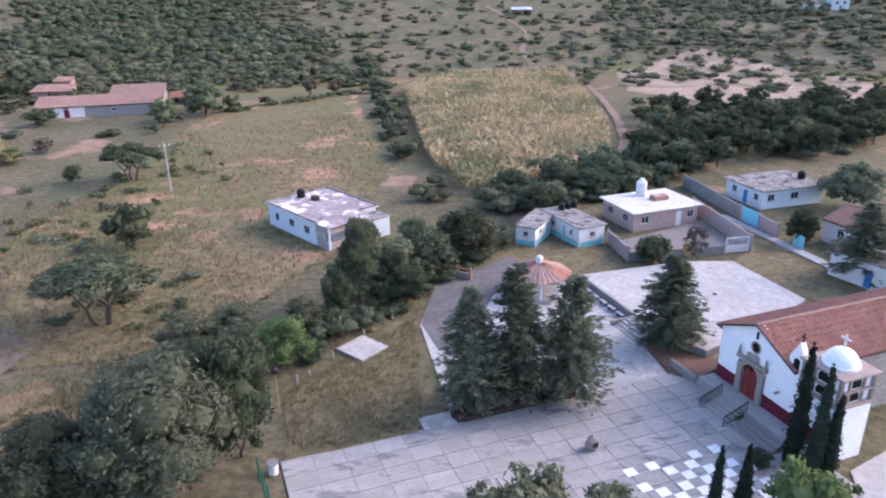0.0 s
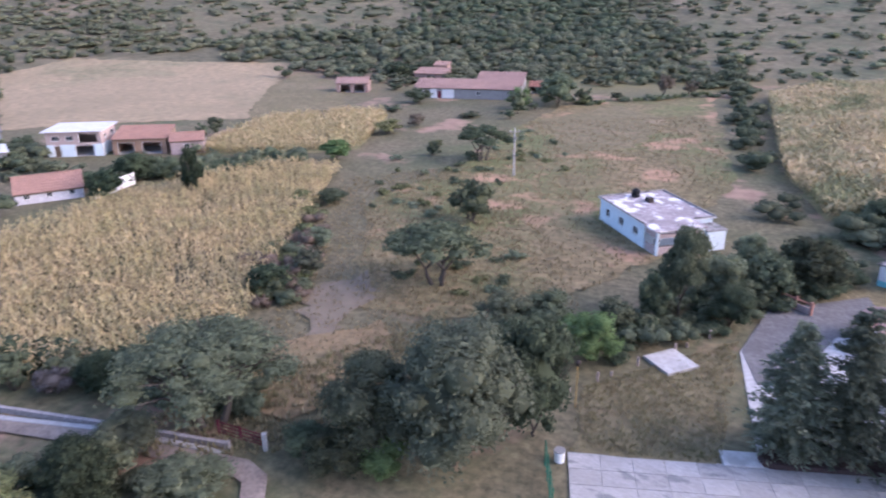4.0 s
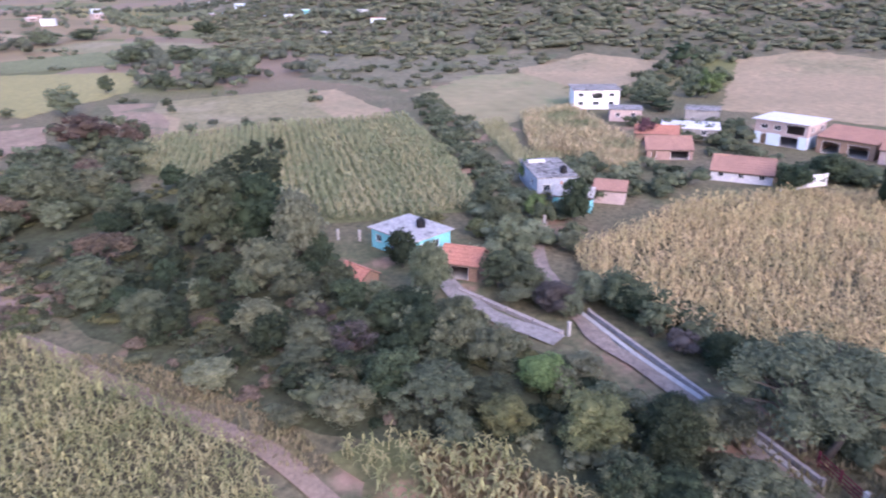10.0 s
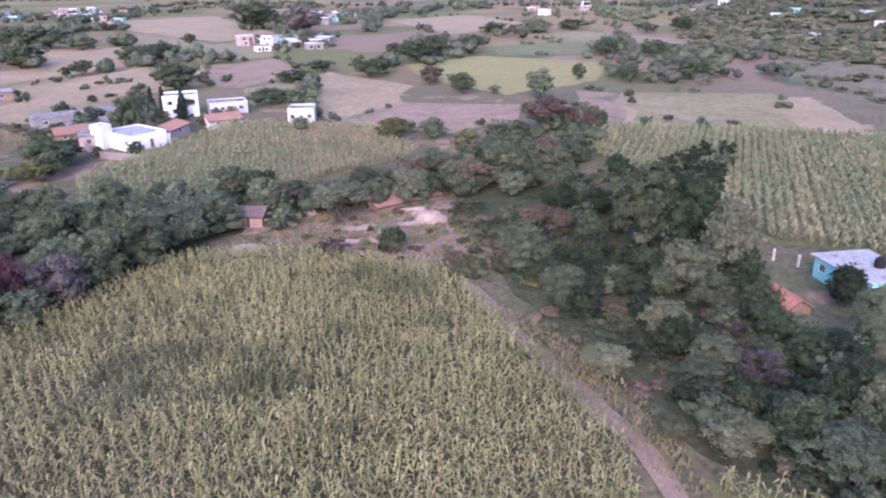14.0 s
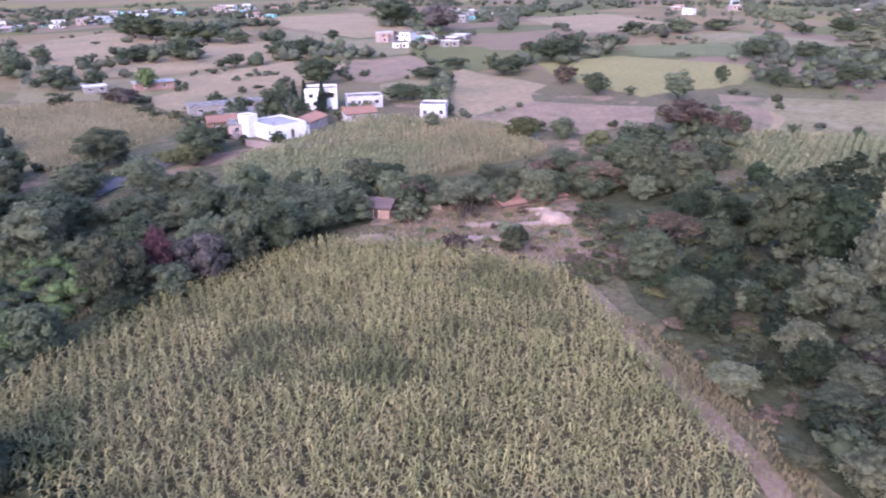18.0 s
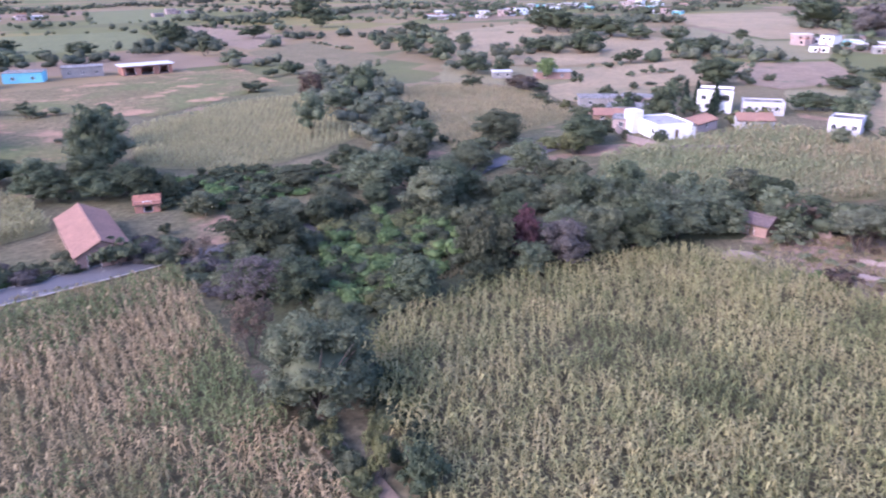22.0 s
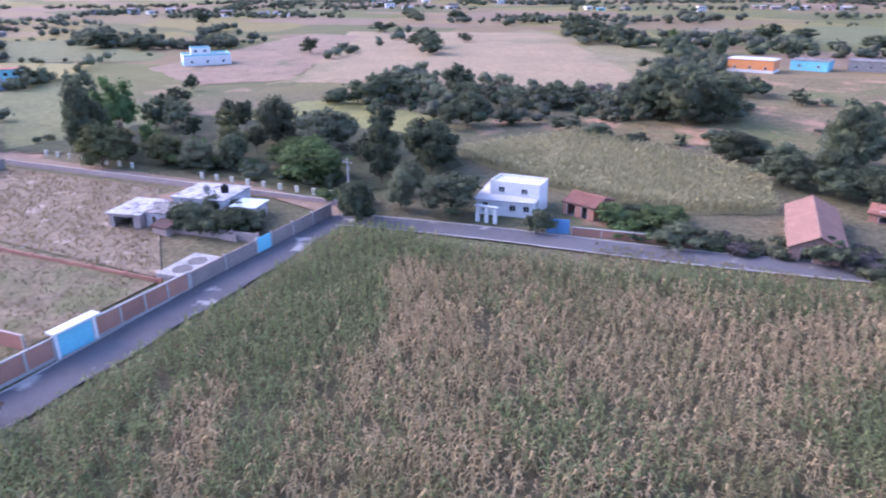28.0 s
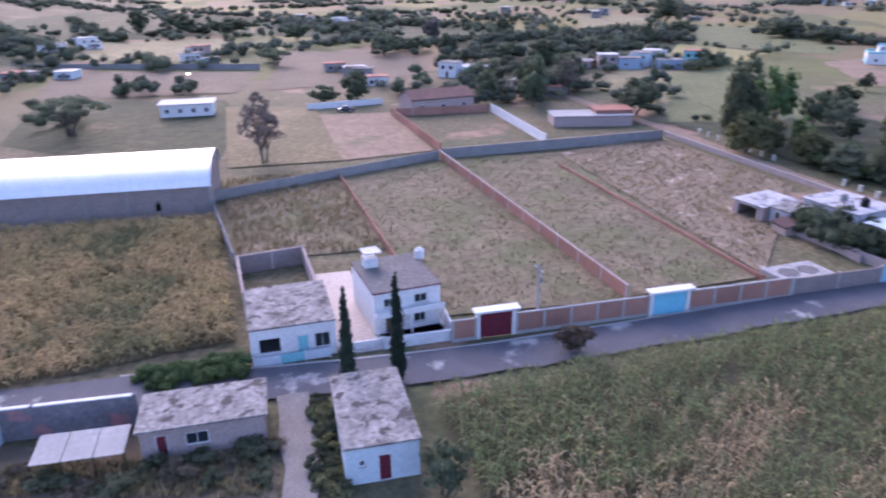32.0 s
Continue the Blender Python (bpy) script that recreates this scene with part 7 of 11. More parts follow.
side = part("pavement", prism([sq(64.2, 32.0), sq(65.4, 31.5), sq(64.6, 14.0), sq(62.4, -2.0), sq(61.2, -2.0), sq(63.2, 14.0)], 0.02, 0.16), COURT)
tagged(side, kind="structure")
house("house", *sq(61.8, 11.0), -63.0, 12.0, 7.0, 2.9, WHITE, "flat", ROOF_GREY, front=[(1.2, 2.2, 1, 2, W), (4, 5, 0.06, 2.1, D_), (7, 8, 1, 2, W)], label="white house front along the side street", leaf_mat=BLUE)
# stone channel and gate by the dirt road
wall_run((-60.4, 24.0), (-43.5, 28.2), 0.6, RUBBLE, 40.0, None, label="low stone wall beside the dirt road", column_mat=RUBBLE, thick=0.32)
wall_run((-43.2, 28.3), (-33.6, 30.4), 0.6, RUBBLE, 40.0, None, label="low stone wall beside the dirt road", column_mat=RUBBLE, thick=0.32)
chan = part("ditch_edge", prism([(-60.5, 23.0), (-51.5, 25.0), (-42.5, 27.8), (-33.5, 29.4), (-33.4, 29.9), (-42.6, 28.3), (-51.6, 25.5), (-60.6, 23.5)], 0.02, 0.24), CONCRETE)
tagged(chan, kind="structure")
rg = thing("red_gate", -35.4, 31.3, 0, 3, "rusty red pipe gate beside the dirt road", "gate")
for k in range(4):
    part("rail", box(0, -0.03, 0.25 + 0.3 * k, 4.2, 0.03, 0.32 + 0.3 * k), MAROON, rg)
for k in range(3):
    part("post", box(2.05 * k, -0.06, 0, 2.05 * k + 0.1, 0.06, 1.35), MAROON, rg)
for x, y in ((-56.4, 20.6), (-31.0, 31.4), (-86.4, -0.2), (-85.5, 2.5), (-88.7, 31.0), (-86.8, 27.3)):
    ps = thing("gate_post", x, y, 0, 20, "pale square concrete gate post", "post", "gate posts")
    part("shaft", box(-0.14, -0.14, 0, 0.14, 0.14, 1.4, bevel=0.02), CONCRETE, ps)
    part("cap", box(-0.17, -0.17, 1.402, 0.17, 0.17, 1.48, bevel=0.02), CONCRETE, ps)
wall_run((-68.3, 12.2), (-56.6, 20.0), 0.5, RUBBLE, 4.0, None, label="stone kerb wall beside the concrete lane", column_mat=RUBBLE, thick=0.5)
wall_run((-95.1, 67.4), (-96.6, 75.9), 2.0, WHITE, 3.0, None, label="curved white yard wall in the village", column_mat=WHITE)
# yard wall round the white house among maize
for p, q in (((-90.4, -124.0), (-86.8, -115.0)), ((-86.8, -115.0), (-88.6, -104.6)), ((-88.6, -104.6), (-99.0, -99.0))):
    wall_run(p, q, 1.5, BRICK_DARK, 5.0, None, label="pale yard wall round the white house", column_mat=BRICK_DARK)
# ruined adobe mounds
for x, y, sx, sy, sz in ((-81.5, -43.0, 2.2, 1.1, 1.6), (-83.5, -45.5, 2.0, 0.8, 0.7), (-70.5, -47.5, 4.5, 0.9, 0.5), (-76.5, -59.7, 0.9, 0.5, 1.3), (-84.5, -47.5, 2.2, 0.6, 0.6), (-62.0, -58.5, 2.4, 1.4, 0.8), (-80.0, -44.0, 4.0, 1.0, 0.5), (-75.0, -50.0, 3.0, 1.2, 0.5)):
    bm = bmesh.new()
    bmesh.ops.create_icosphere(bm, subdivisions=3, radius=1)
    for v in bm.verts:
        n_ = 1 + 0.3 * noise.noise(v.co * 1.7 + Vector((x, y, 0)))
        v.co = Vector((v.co.x * sx * n_, v.co.y * sy * n_, max(v.co.z, -0.1) * sz * n_))
    ob = thing("adobe_ruin", x, y, 0, 128, "crumbled pinkish adobe wall remains on bare ground", "ruin")
    part("mound", bm, mat("ruin_adobe", (0.33, 0.245, 0.2), (0.27, 0.2, 0.155), (0.19, 0.14, 0.11), big=0.8, small=4.0, bump=0.8), ob)
# floodlit pole in the far lot
fl = thing("floodlight", 210.7, 51.8, 0, 0, "lit floodlight on a thin pole", "lamp")
part("pole", tube(0, 0, 0, 5.2, 0.12, 0.08), GREY, fl)
glow = bpy.data.materials.new("lit_lamp")
glow.use_nodes = True
gb = glow.node_tree.nodes["Principled BSDF"]
gb.inputs["Emission Color"].default_value, gb.inputs["Emission Strength"].default_value = (1, 0.75, 0.4, 1), 5.0
part("lamp_head", box(-0.2, -0.45, 5.2, 0.15, 0.45, 5.5, bevel=0.05), glow, fl)

# sheet awning before the long low house
aw = thing("awning", 41.3, 17.9, 0, 96, "white sheet awning on thin posts before the low house", "awning")
for k in range(3):
    bm = box(2.0 * k + 0.02, -3.0, 1.9, 2.0 * k + 1.96, 0.0, 1.94)
    for q in bm.verts:
        q.co.z += -0.12 * q.co.y * 0.8 + 0.03 * math.sin(3 * q.co.x)
    part("sheet", bm, CONCRETE, aw)
for k in range(4):
    part("post", tube(2.0 * k, -0.1, 0, 1.9, 0.05), IRON, aw)

house("house", 43.2, 31.5, -82.0, 3.6, 4.0, 2.3, PALEBLUE, "flat", ROOF_GREY, front=[(2.2, 3.0, 0.06, 1.9, D_)], label="small pale blue room beside the awning", over=0.1)
wall_run((277.1, 129.8), (259.0, 39.1), 2.2, GREY, 12.0, None, label="long grey wall across the far lots", column_mat=GREY)


def parked_car(x, y, rot, paint, label):
    """A small saloon car: body with wheel arches cut by the wheels, cabin, glass, four wheels."""
    ob = thing("car", x, y, None, rot, label, "car")
    bm = box(-2.0, -0.82, 0.3, 2.0, 0.82, 0.82, bevel=0.14)
    part("body", bm, paint, ob)
    bm = box(-1.15, -0.7, 0.8, 0.95, 0.7, 1.4, bevel=0.1)
    for v in bm.verts:
        if v.co.z > 1.1:
            v.co.x *= 0.68
            v.co.y *= 0.86
    part("cabin", bm, GLASS, ob)
    part("roof", box(-0.72, -0.58, 1.39, 0.58, 0.58, 1.44, bevel=0.02), paint, ob)
    for wx in (-1.25, 1.25):
        for wy in (-0.8, 0.8):
            wheel = part("wheel", tube(0, 0, -0.1, 0.1, 0.32, sides=16), BLACK, ob)
            wheel.matrix_local = pose(wx, wy, 0.32, 90, 0, 0)
            part("hub", tube(0, 0, -0.11, 0.11, 0.16, sides=12), METAL, wheel)
    for wy in (-0.55, 0.55):
        part("headlight", box(1.96, wy - 0.16, 0.55, 2.02, wy + 0.16, 0.7), METAL, ob)
        part("tail_light", box(-2.02, wy - 0.16, 0.55, -1.96, wy + 0.16, 0.7), MAROON, ob)


parked_car(174.4, 6.9, 95, mat("dark_blue_car_paint", (0.02, 0.025, 0.045), (0.02, 0.022, 0.04), rough=0.35, bump=0, spec=0.4), "dark blue parked car in the cleared lot")


# ---- fields, lots and roads ----
corn("maize_field", [(-56.0, -64.0), (-31.5, -64.0), (-18.0, -59.0), (-14.5, -56), (-13.2, -48), (-12.8, -40), (-12.6, -34), (-12.5, -29), (-25, -14), (-38.0, -5.0), (-42.5, -7.0), (-50.5, -15.0), (-61.5, -27.0), (-67.0, -34.5), (-62.5, -54.0)],
     62, 0.92, 0.46, 1.85, CORN["big"], "ripening yellow-green maize standing in rows", seed=3)
corn("maize_field", [(-0.5, -80.3), (5.8, -78.8), (21.5, -73.3), (35, -69.6), (45, -68.2), (56.5, -68.2), (61.0, -64.0), (58.8, -53), (56.9, -46.1), (54.7, -35.7), (52.5, -26.4), (50.6, -15), (48.6, -6), (47, -4), (42, -4.5), (36.5, -6), (24, -14), (14, -28), (0, -28), (-8.5, -36), (-4.5, -54), (-2, -67.5)],
     99, 0.92, 0.46, 1.8, CORN["brown"], "half-dry brown maize in rows", seed=4, keep=lambda x, y: 1 - greenness(x, y))
corn("maize_field", [(-0.5, -80.3), (5.8, -78.8), (21.5, -73.3), (35, -69.6), (45, -68.2), (56.5, -68.2), (61.0, -64.0), (58.8, -53), (56.9, -46.1), (54.7, -35.7), (52.5, -26.4), (50.6, -15), (48.6, -6), (47, -4), (42, -4.5), (36.5, -6), (24, -14), (14, -28), (0, -28), (-8.5, -36), (-4.5, -54), (-2, -67.5)],
     99, 0.92, 0.46, 1.85, CORN["lush"], "green maize in rows along the road", seed=16, keep=greenness)
corn("maize_field", [(-75.5, 27.5), (-61.5, 26.5), (-55.5, 29.5), (-50.5, 34.5), (-46.0, 45.0), (-55.0, 64.0), (-70.5, 97.0), (-81.5, 94.0), (-93.0, 67.5), (-89.5, 48.5)],
     30, 0.95, 0.55, 2.2, CORN["gold"], "golden dry maize standing in rows", seed=5, leaves=5)
corn("maize_field", [(-11.0, 202.0), (3.5, 231.5), (40.5, 236.0), (38.5, 190.0), (36.5, 160.0), (30.5, 124.0), (20.0, 112.0), (4.0, 104.0), (-2.5, 127.5)],
     80, 1.05, 0.55, 2.9, CORN["mixed"], "golden and green maize on a rise", seed=6, leaves=8, parts=1, wide=1.1, stray=0.25, bed=STRAW_BED)
corn("maize_field", [(-102.5, 95.0), (-88.0, 101.0), (-76.5, 112.0), (-87.0, 139.5), (-93.0, 145.5), (-112.0, 128.0)],
     30, 1.15, 0.5, 2.3, CORN["gold"], "pale golden maize by the farmstead", seed=7, leaves=8, parts=1, wide=1.0, bed=STRAW_BED)
STRIPED = [(-136.5, -44.0), (-154.5, -34.0), (-166.5, 17.0), (-127.5, 21.5), (-95.0, 20.5), (-92.5, 10.0), (-93.0, -1.0), (-104.5, -10.0), (-120.0, -27.0)]


def stripe(x, y):
    """Share of dry plants: bands a few rows wide, drier towards the near end."""
    w = y - 0.1 * (x + 120) + 0.9 * np.sin(x * 0.11)
    return np.clip(0.32 + 0.36 * np.sin(w * 0.55 + 0.6 * np.sin(w * 0.21)) + np.clip((x + 108) / 30, -0.1, 0.35), 0.04, 0.96)


corn("maize_field", STRIPED, 5, 1.4, 0.35, 2.0, CORN["green"], "grey-green maize in long straight rows", seed=8, leaves=7, parts=1, wide=1.05, bed=GRASS_GREEN, bare=0.02, stray=0.17, keep=lambda x, y: 1 - stripe(x, y))
corn("maize_field", STRIPED, 5, 1.4, 0.35, 1.9, CORN["ripening"], "drier yellow-green rows in a maize field", seed=18, leaves=7, parts=1, wide=1.05, bed=GRASS_GREEN, bare=0.02, stray=0.17, keep=stripe)
corn("maize_field", [(-162.0, 44.0), (-166.5, 58.5), (-119.5, 57.0), (-107.5, 47.0), (-121.5, 43.0), (-126.0, 36.5)],
     5, 1.15, 0.5, 2.2, CORN["mixed"], "golden and green maize behind the village", seed=9, leaves=8, parts=1, wide=1.0, bed=STRAW_BED)
corn("maize_field", [(-154.0, 32.0), (-155.8, 38.5), (-134.6, 36.0), (-126.0, 36.0), (-121.0, 41.0), (-113.0, 38.5), (-112.5, 32.0), (-125.0, 31.5)],
     5, 1.15, 0.5, 1.7, CORN["ripening"], "low yellow-green maize beside the hedge", seed=23, leaves=8, parts=1, wide=1.0, bed=GRASS_GREEN)
BELOW_HOUSES = [(-72.5, -103.5), (-119.5, -114.5), (-131.5, -84.5), (-116.0, -63.5), (-89.5, -70.0), (-72.0, -68.0), (-62.0, -90.0)]


def ripe(x, y):
    """Share of dry plants: green at the near corner, straw towards the far side."""
    return np.clip(0.36 + ((-x - 95) * 0.8 + (y + 85) * 0.5) / 45 + 0.3 * np.sin(x * 0.16 + 1) * np.sin(y * 0.2), 0.05, 0.95)


corn("maize_field", BELOW_HOUSES, 40, 0.9, 0.5, 2.0, CORN["green"], "grey-green maize below the white houses", seed=10, leaves=7, parts=1, wide=1.05, bed=STRAW_BED, keep=lambda x, y: 1 - ripe(x, y))
corn("maize_field", BELOW_HOUSES, 40, 0.9, 0.5, 1.9, CORN["straw"], "straw-coloured maize below the white houses", seed=19, leaves=7, parts=1, wide=1.05, bed=STRAW_BED, keep=ripe)
corn("maize_field", [(73.0, -108.0), (61.0, -137.0), (21.0, -121.5), (15.0, -103.5), (24.0, -97.0), (43.5, -96.0)],
     10, 1.15, 0.5, 2.1, CORN["ripening"], "yellow-green maize beyond the road", seed=11, leaves=8, parts=1, wide=1.0, bed=STRAW_BED)
corn("maize_field", [(93.0, 71.0), (94.5, 22.5), (60.0, 14.0), (54.0, 32.0), (49.5, 42.5)],
     12, 0.8, 0.45, 1.7, CORN["weedy"], "tall yellowing weeds and maize in a plot", seed=12, leaves=6, wide=1.35, stray=0.45)
corn("maize_field", [(-39.0, 0.5), (-42.5, -2.5), (-43.5, 4.0), (-41.0, 9.5), (-35.5, 14.0), (-34.0, 14.5), (-26, 2), (-26, -2)],
     62, 0.9, 0.45, 1.9, CORN["big"], "sparse dry maize and weeds by the scrub", seed=15, bare=0.6, bed=GRASS_DRY)
sheet("dry_field", [(-56.5, 149.5), (-55.5, 183.0), (-24.0, 200.0), (-9.0, 119.5), (-13.0, 81.0), (-20.5, 63.0), (-29.5, 55.0), (-38.5, 53.5), (-56.0, 83.5), (-53.5, 111.0)], GRASS_DRY)
sheet("green_field", [(-55.0, 152.0), (-44.0, 178.0), (-29.5, 166.5), (-28.5, 135.0), (-39.0, 125.0)], GRASS_MID, lift=0.09)
sheet("russet_grass", [(-42.5, 41.2), (-39.0, 46.2), (-34.5, 52.4), (-29.6, 46.9), (-29.5, 38.9), (-31.9, 34.9), (-35.3, 34.7)], mat("russet_grass", (0.235, 0.15, 0.072), (0.175, 0.125, 0.06), (0.105, 0.08, 0.04), big=0.15, small=1.1, bump=0.8, mottle=0.35, mottle_scale=0.6, patch=(0.13, 0.12, 0.055), patch_scale=0.12, patch_at=0.54), lift=0.1, wander=1.6, every=2.0)
sheet("bare_patch", [(-45.5, 52.5), (-44.6, 57.0), (-42.4, 61.8), (-37.5, 56.5), (-36.9, 49.5), (-39.0, 46.2)], mat("bare_mauve_soil", (0.19, 0.142, 0.098), (0.15, 0.118, 0.08), (0.11, 0.09, 0.058), big=0.2, small=1.0, bump=0.6, mottle=0.3, mottle_scale=0.5), lift=0.11, wander=1.6, every=1.2)
sheet("stubble_field", [(-159.0, 93.0), (-238.5, 143.5), (-242.5, 173.0), (-171.5, 210.0), (-134.0, 149.5), (-117.5, 126.5), (-139.0, 112.0)], STUBBLE)
sheet("pale_field", [(-134.0, 149.5), (-159.5, 199.0), (-127.0, 179.5), (-105.0, 146.5), (-117.5, 126.5)], GRASS_MID)
sheet("stubble_field", [(-245.5, 62.5), (-267.5, 97.5), (-243.0, 119.5), (-198.5, 85.0), (-205.0, 67.5)], STUBBLE)
sheet("pale_field", [(-199.0, 24.5), (-231.0, 45.5), (-237.0, 63.0), (-204.5, 69.0), (-173.5, 61.0), (-149.5, 34.0), (-158.5, 30.5)], mat("mottled_meadow", (0.25, 0.2, 0.1), (0.2, 0.168, 0.08), (0.15, 0.135, 0.064), big=0.05, small=0.5, bump=0.6, mottle=0.28, mottle_scale=0.25, patch=(0.15, 0.165, 0.066), patch_scale=0.03, patch_at=0.53), wander=2.0)
sheet("stubble_field", [(-158.5, -41.0), (-168.0, 15.0), (-214.0, 2.0), (-202.5, -31.0), (-188.0, -47.5)], STUBBLE)
sheet("bare_slope", [(57.5, 237.5), (97.5, 280.0), (128.0, 207.0), (111.5, 178.0), (80.0, 170.0), (52.0, 200.5)], mat("bare_pinkish_slope", (0.34, 0.245, 0.175), (0.27, 0.2, 0.14), (0.19, 0.15, 0.1), big=0.08, small=0.6, bump=0.6, mottle=0.3, mottle_scale=0.2, patch=(0.15, 0.132, 0.072), patch_scale=0.06, patch_at=0.52))
sheet("yellow_meadow", [(-232.5, -133.0), (-272.0, -118.5), (-269.0, -66.0), (-221.5, -58.0), (-184.0, -73.5), (-204.0, -108.5)], mat('yellow_meadow', (0.25, 0.21, 0.068), (0.205, 0.178, 0.06), (0.15, 0.138, 0.05), big=0.05, small=0.6))
sheet("farmyard_ground", [(-66.0, -63.0), (-73.5, -64.0), (-82.0, -58.0), (-92.5, -55.0), (-92.5, -47.0), (-84.0, -36.5), (-70.5, -29.0), (-65.5, -33.0), (-65.5, -39.5), (-64.5, -51.0)], mat('farmyard_soil', (0.285, 0.185, 0.14), (0.22, 0.15, 0.112), (0.14, 0.105, 0.075), mottle=0.3, mottle_scale=0.5, big=0.25, small=0.8, bump=0.8, patch=(0.12, 0.115, 0.058), patch_scale=0.16, patch_at=0.5), wander=2.0)
sheet("pale_field", [(-78.5, -196.0), (-94.5, -195.0), (-94.0, -170.0), (-88.5, -138.5), (-77.0, -133.0), (-60.5, -129.0), (-50.0, -131.5)], PALE, wander=2.5, every=14.0)
sheet("stubble_field", [(-104.5, -183.5), (-134.0, -191.5), (-207.5, -200.5), (-190.5, -163.0), (-151.5, -168.5), (-107.5, -155.0), (-99.5, -161.0)], STUBBLE, wander=2.5, every=14.0)
sheet("stubble_field", [(-163.0, -388.0), (-228.0, -425.0), (-240.5, -284.5), (-210.0, -228.5), (-136.0, -224.0), (-104.0, -254.0)], STUBBLE, wander=2.5, every=14.0)
sheet("bare_field", [(-199.0, -200.0), (-230.5, -191.0), (-196.0, -148.0), (-164.5, -150.5), (-163.5, -164.0)], BARE, wander=2.5, every=14.0)
sheet("stubble_field", [(-146.0, -114.0), (-208.0, -150.5), (-188.5, -104.5), (-161.5, -93.0), (-132.0, -93.5)], STUBBLE, wander=2.5, every=14.0)
sheet("bare_field", [(-130.5, -95.0), (-163.0, -93.5), (-172.5, -64.5), (-154.0, -58.0), (-133.0, -65.5), (-133.5, -85.5)], BARE, wander=2.5, every=14.0)
sheet("bare_field", [(-200.0, -58.5), (-200.0, -45.5), (-158.5, -35.0), (-156.5, -45.0)], BARE, wander=2.5, every=14.0)
sheet("pale_field", [(-202.0, -45.5), (-216.5, -7.5), (-167.0, 1.5), (-161.0, -33.5)], PALE, wander=2.5, every=14.0)
sheet("stubble_field", [(-365.5, -455.0), (-455.0, -436.0), (-321.5, -258.0), (-277.5, -267.0), (-313.5, -369.0)], STUBBLE, wander=2.5, every=14.0)
sheet("pale_field", [(-359.5, -137.5), (-413.0, -119.5), (-363.0, -42.5), (-338.0, -89.5)], PALE, wander=2.5, every=14.0)
sheet("green_meadow", [(-307.5, -136.0), (-348.0, -100.0), (-298.0, -76.5), (-274.5, -111.5)], GRASS_GREEN, wander=2.5, every=14.0)
sheet("stubble_field", [(-451.0, -269.5), (-536.5, -248.5), (-444.0, -156.0), (-361.0, -180.0)], STUBBLE, wander=2.5, every=14.0)
sheet("dry_field", [(39.5, -152.5), (35.5, -198.0), (15.5, -196.5), (16.0, -145.0), (31.0, -135.5)], GRASS_DRY, wander=2.5, every=14.0)
corn("maize_field", [(5.0, -169.5), (-15.0, -191.5), (-39.0, -199.0), (-42.5, -145.0), (-28.5, -132.5), (-13.0, -123.5), (4.0, -135.5)],
     75, 1.2, 0.6, 1.5, CORN["ripening"], "pale yellow-green maize across the road", seed=21, leaves=8, parts=1, wide=1.15, bed=STRAW_BED)
corn("maize_field", [(-62.5, -197.0), (-82.5, -200.0), (-99.5, -180.5), (-91.5, -141.5), (-52.0, -121.5), (-56.0, -147.5)],
     20, 1.2, 0.6, 1.5, CORN["straw"], "pale straw-coloured maize in the next field", seed=22, leaves=8, parts=1, wide=1.15, bed=STRAW_BED)
sheet("bare_field", [(-22.0, -537.0), (-67.5, -440.0), (-68.0, -367.5), (-44.0, -339.5), (-32.0, -381.0)], BARE, wander=2.5, every=14.0)
sheet("green_meadow", [(-42.5, -329.0), (-76.0, -364.5), (-90.5, -279.0), (-66.0, -234.0), (-49.5, -239.0)], GRASS_MID, wander=2.5, every=14.0)
sheet("stubble_field", [(-178.5, -395.0), (-200.5, -324.5), (-163.0, -258.0), (-144.0, -323.5)], STUBBLE, wander=2.5, every=14.0)
sheet("stubble_field", [(-134.5, -212.0), (-193.5, -221.0), (-161.0, -177.5), (-110.5, -167.5)], STUBBLE, wander=2.5, every=14.0)
sheet("green_meadow", [(73.0, -481.5), (1.5, -488.0), (-10.5, -372.5), (48.5, -364.0)], GRASS_GREEN, wander=2.5, every=14.0)
sheet("green_meadow", [(45.0, -777.5), (-65.0, -817.0), (-37.5, -587.5), (30.0, -573.0)], GRASS_GREEN, wander=2.5, every=14.0)
sheet("green_meadow", [(408.0, -182.0), (385.5, -208.5), (276.0, -191.5), (257.5, -171.5), (329.5, -148.5)], GRASS_GREEN, wander=2.5, every=14.0)
sheet("pale_field", [(521.5, -149.0), (508.0, -202.0), (394.0, -157.0), (413.0, -118.0)], PALE, wander=2.5, every=14.0)
sheet("dry_field", [(66.5, -151.5), (39.0, -164.0), (30.5, -142.5), (49.5, -132.0)], GRASS_DRY, wander=2.5, every=14.0)
# darker olive ground below the plants of the ravine and the roadside wood
sheet("ravine_floor", [(-100.0, -44.0), (-118.0, -26.0), (-90.5, -5.0), (-69.0, 2.5), (-62.5, 9.5), (-53.5, 13.5), (-45.5, 13.5), (-41.0, 3.0), (-45.0, -2.5), (-51.5, -10.0), (-60.5, -19.5), (-70.5, -30.5)], DARK_OLIVE, lift=0.02, wander=2.0)
sheet("ravine_floor", [(-64.5, -20.5), (-64.0, -6.5), (-64.0, 7.5), (-52.5, 18.5), (-35.5, 25.5), (-30.5, 25.5), (-36.5, 8.5), (-42.5, 4.0), (-54.0, -6.0), (-56.5, -19.0)], DARK_OLIVE, lift=0.02, wander=2.0)
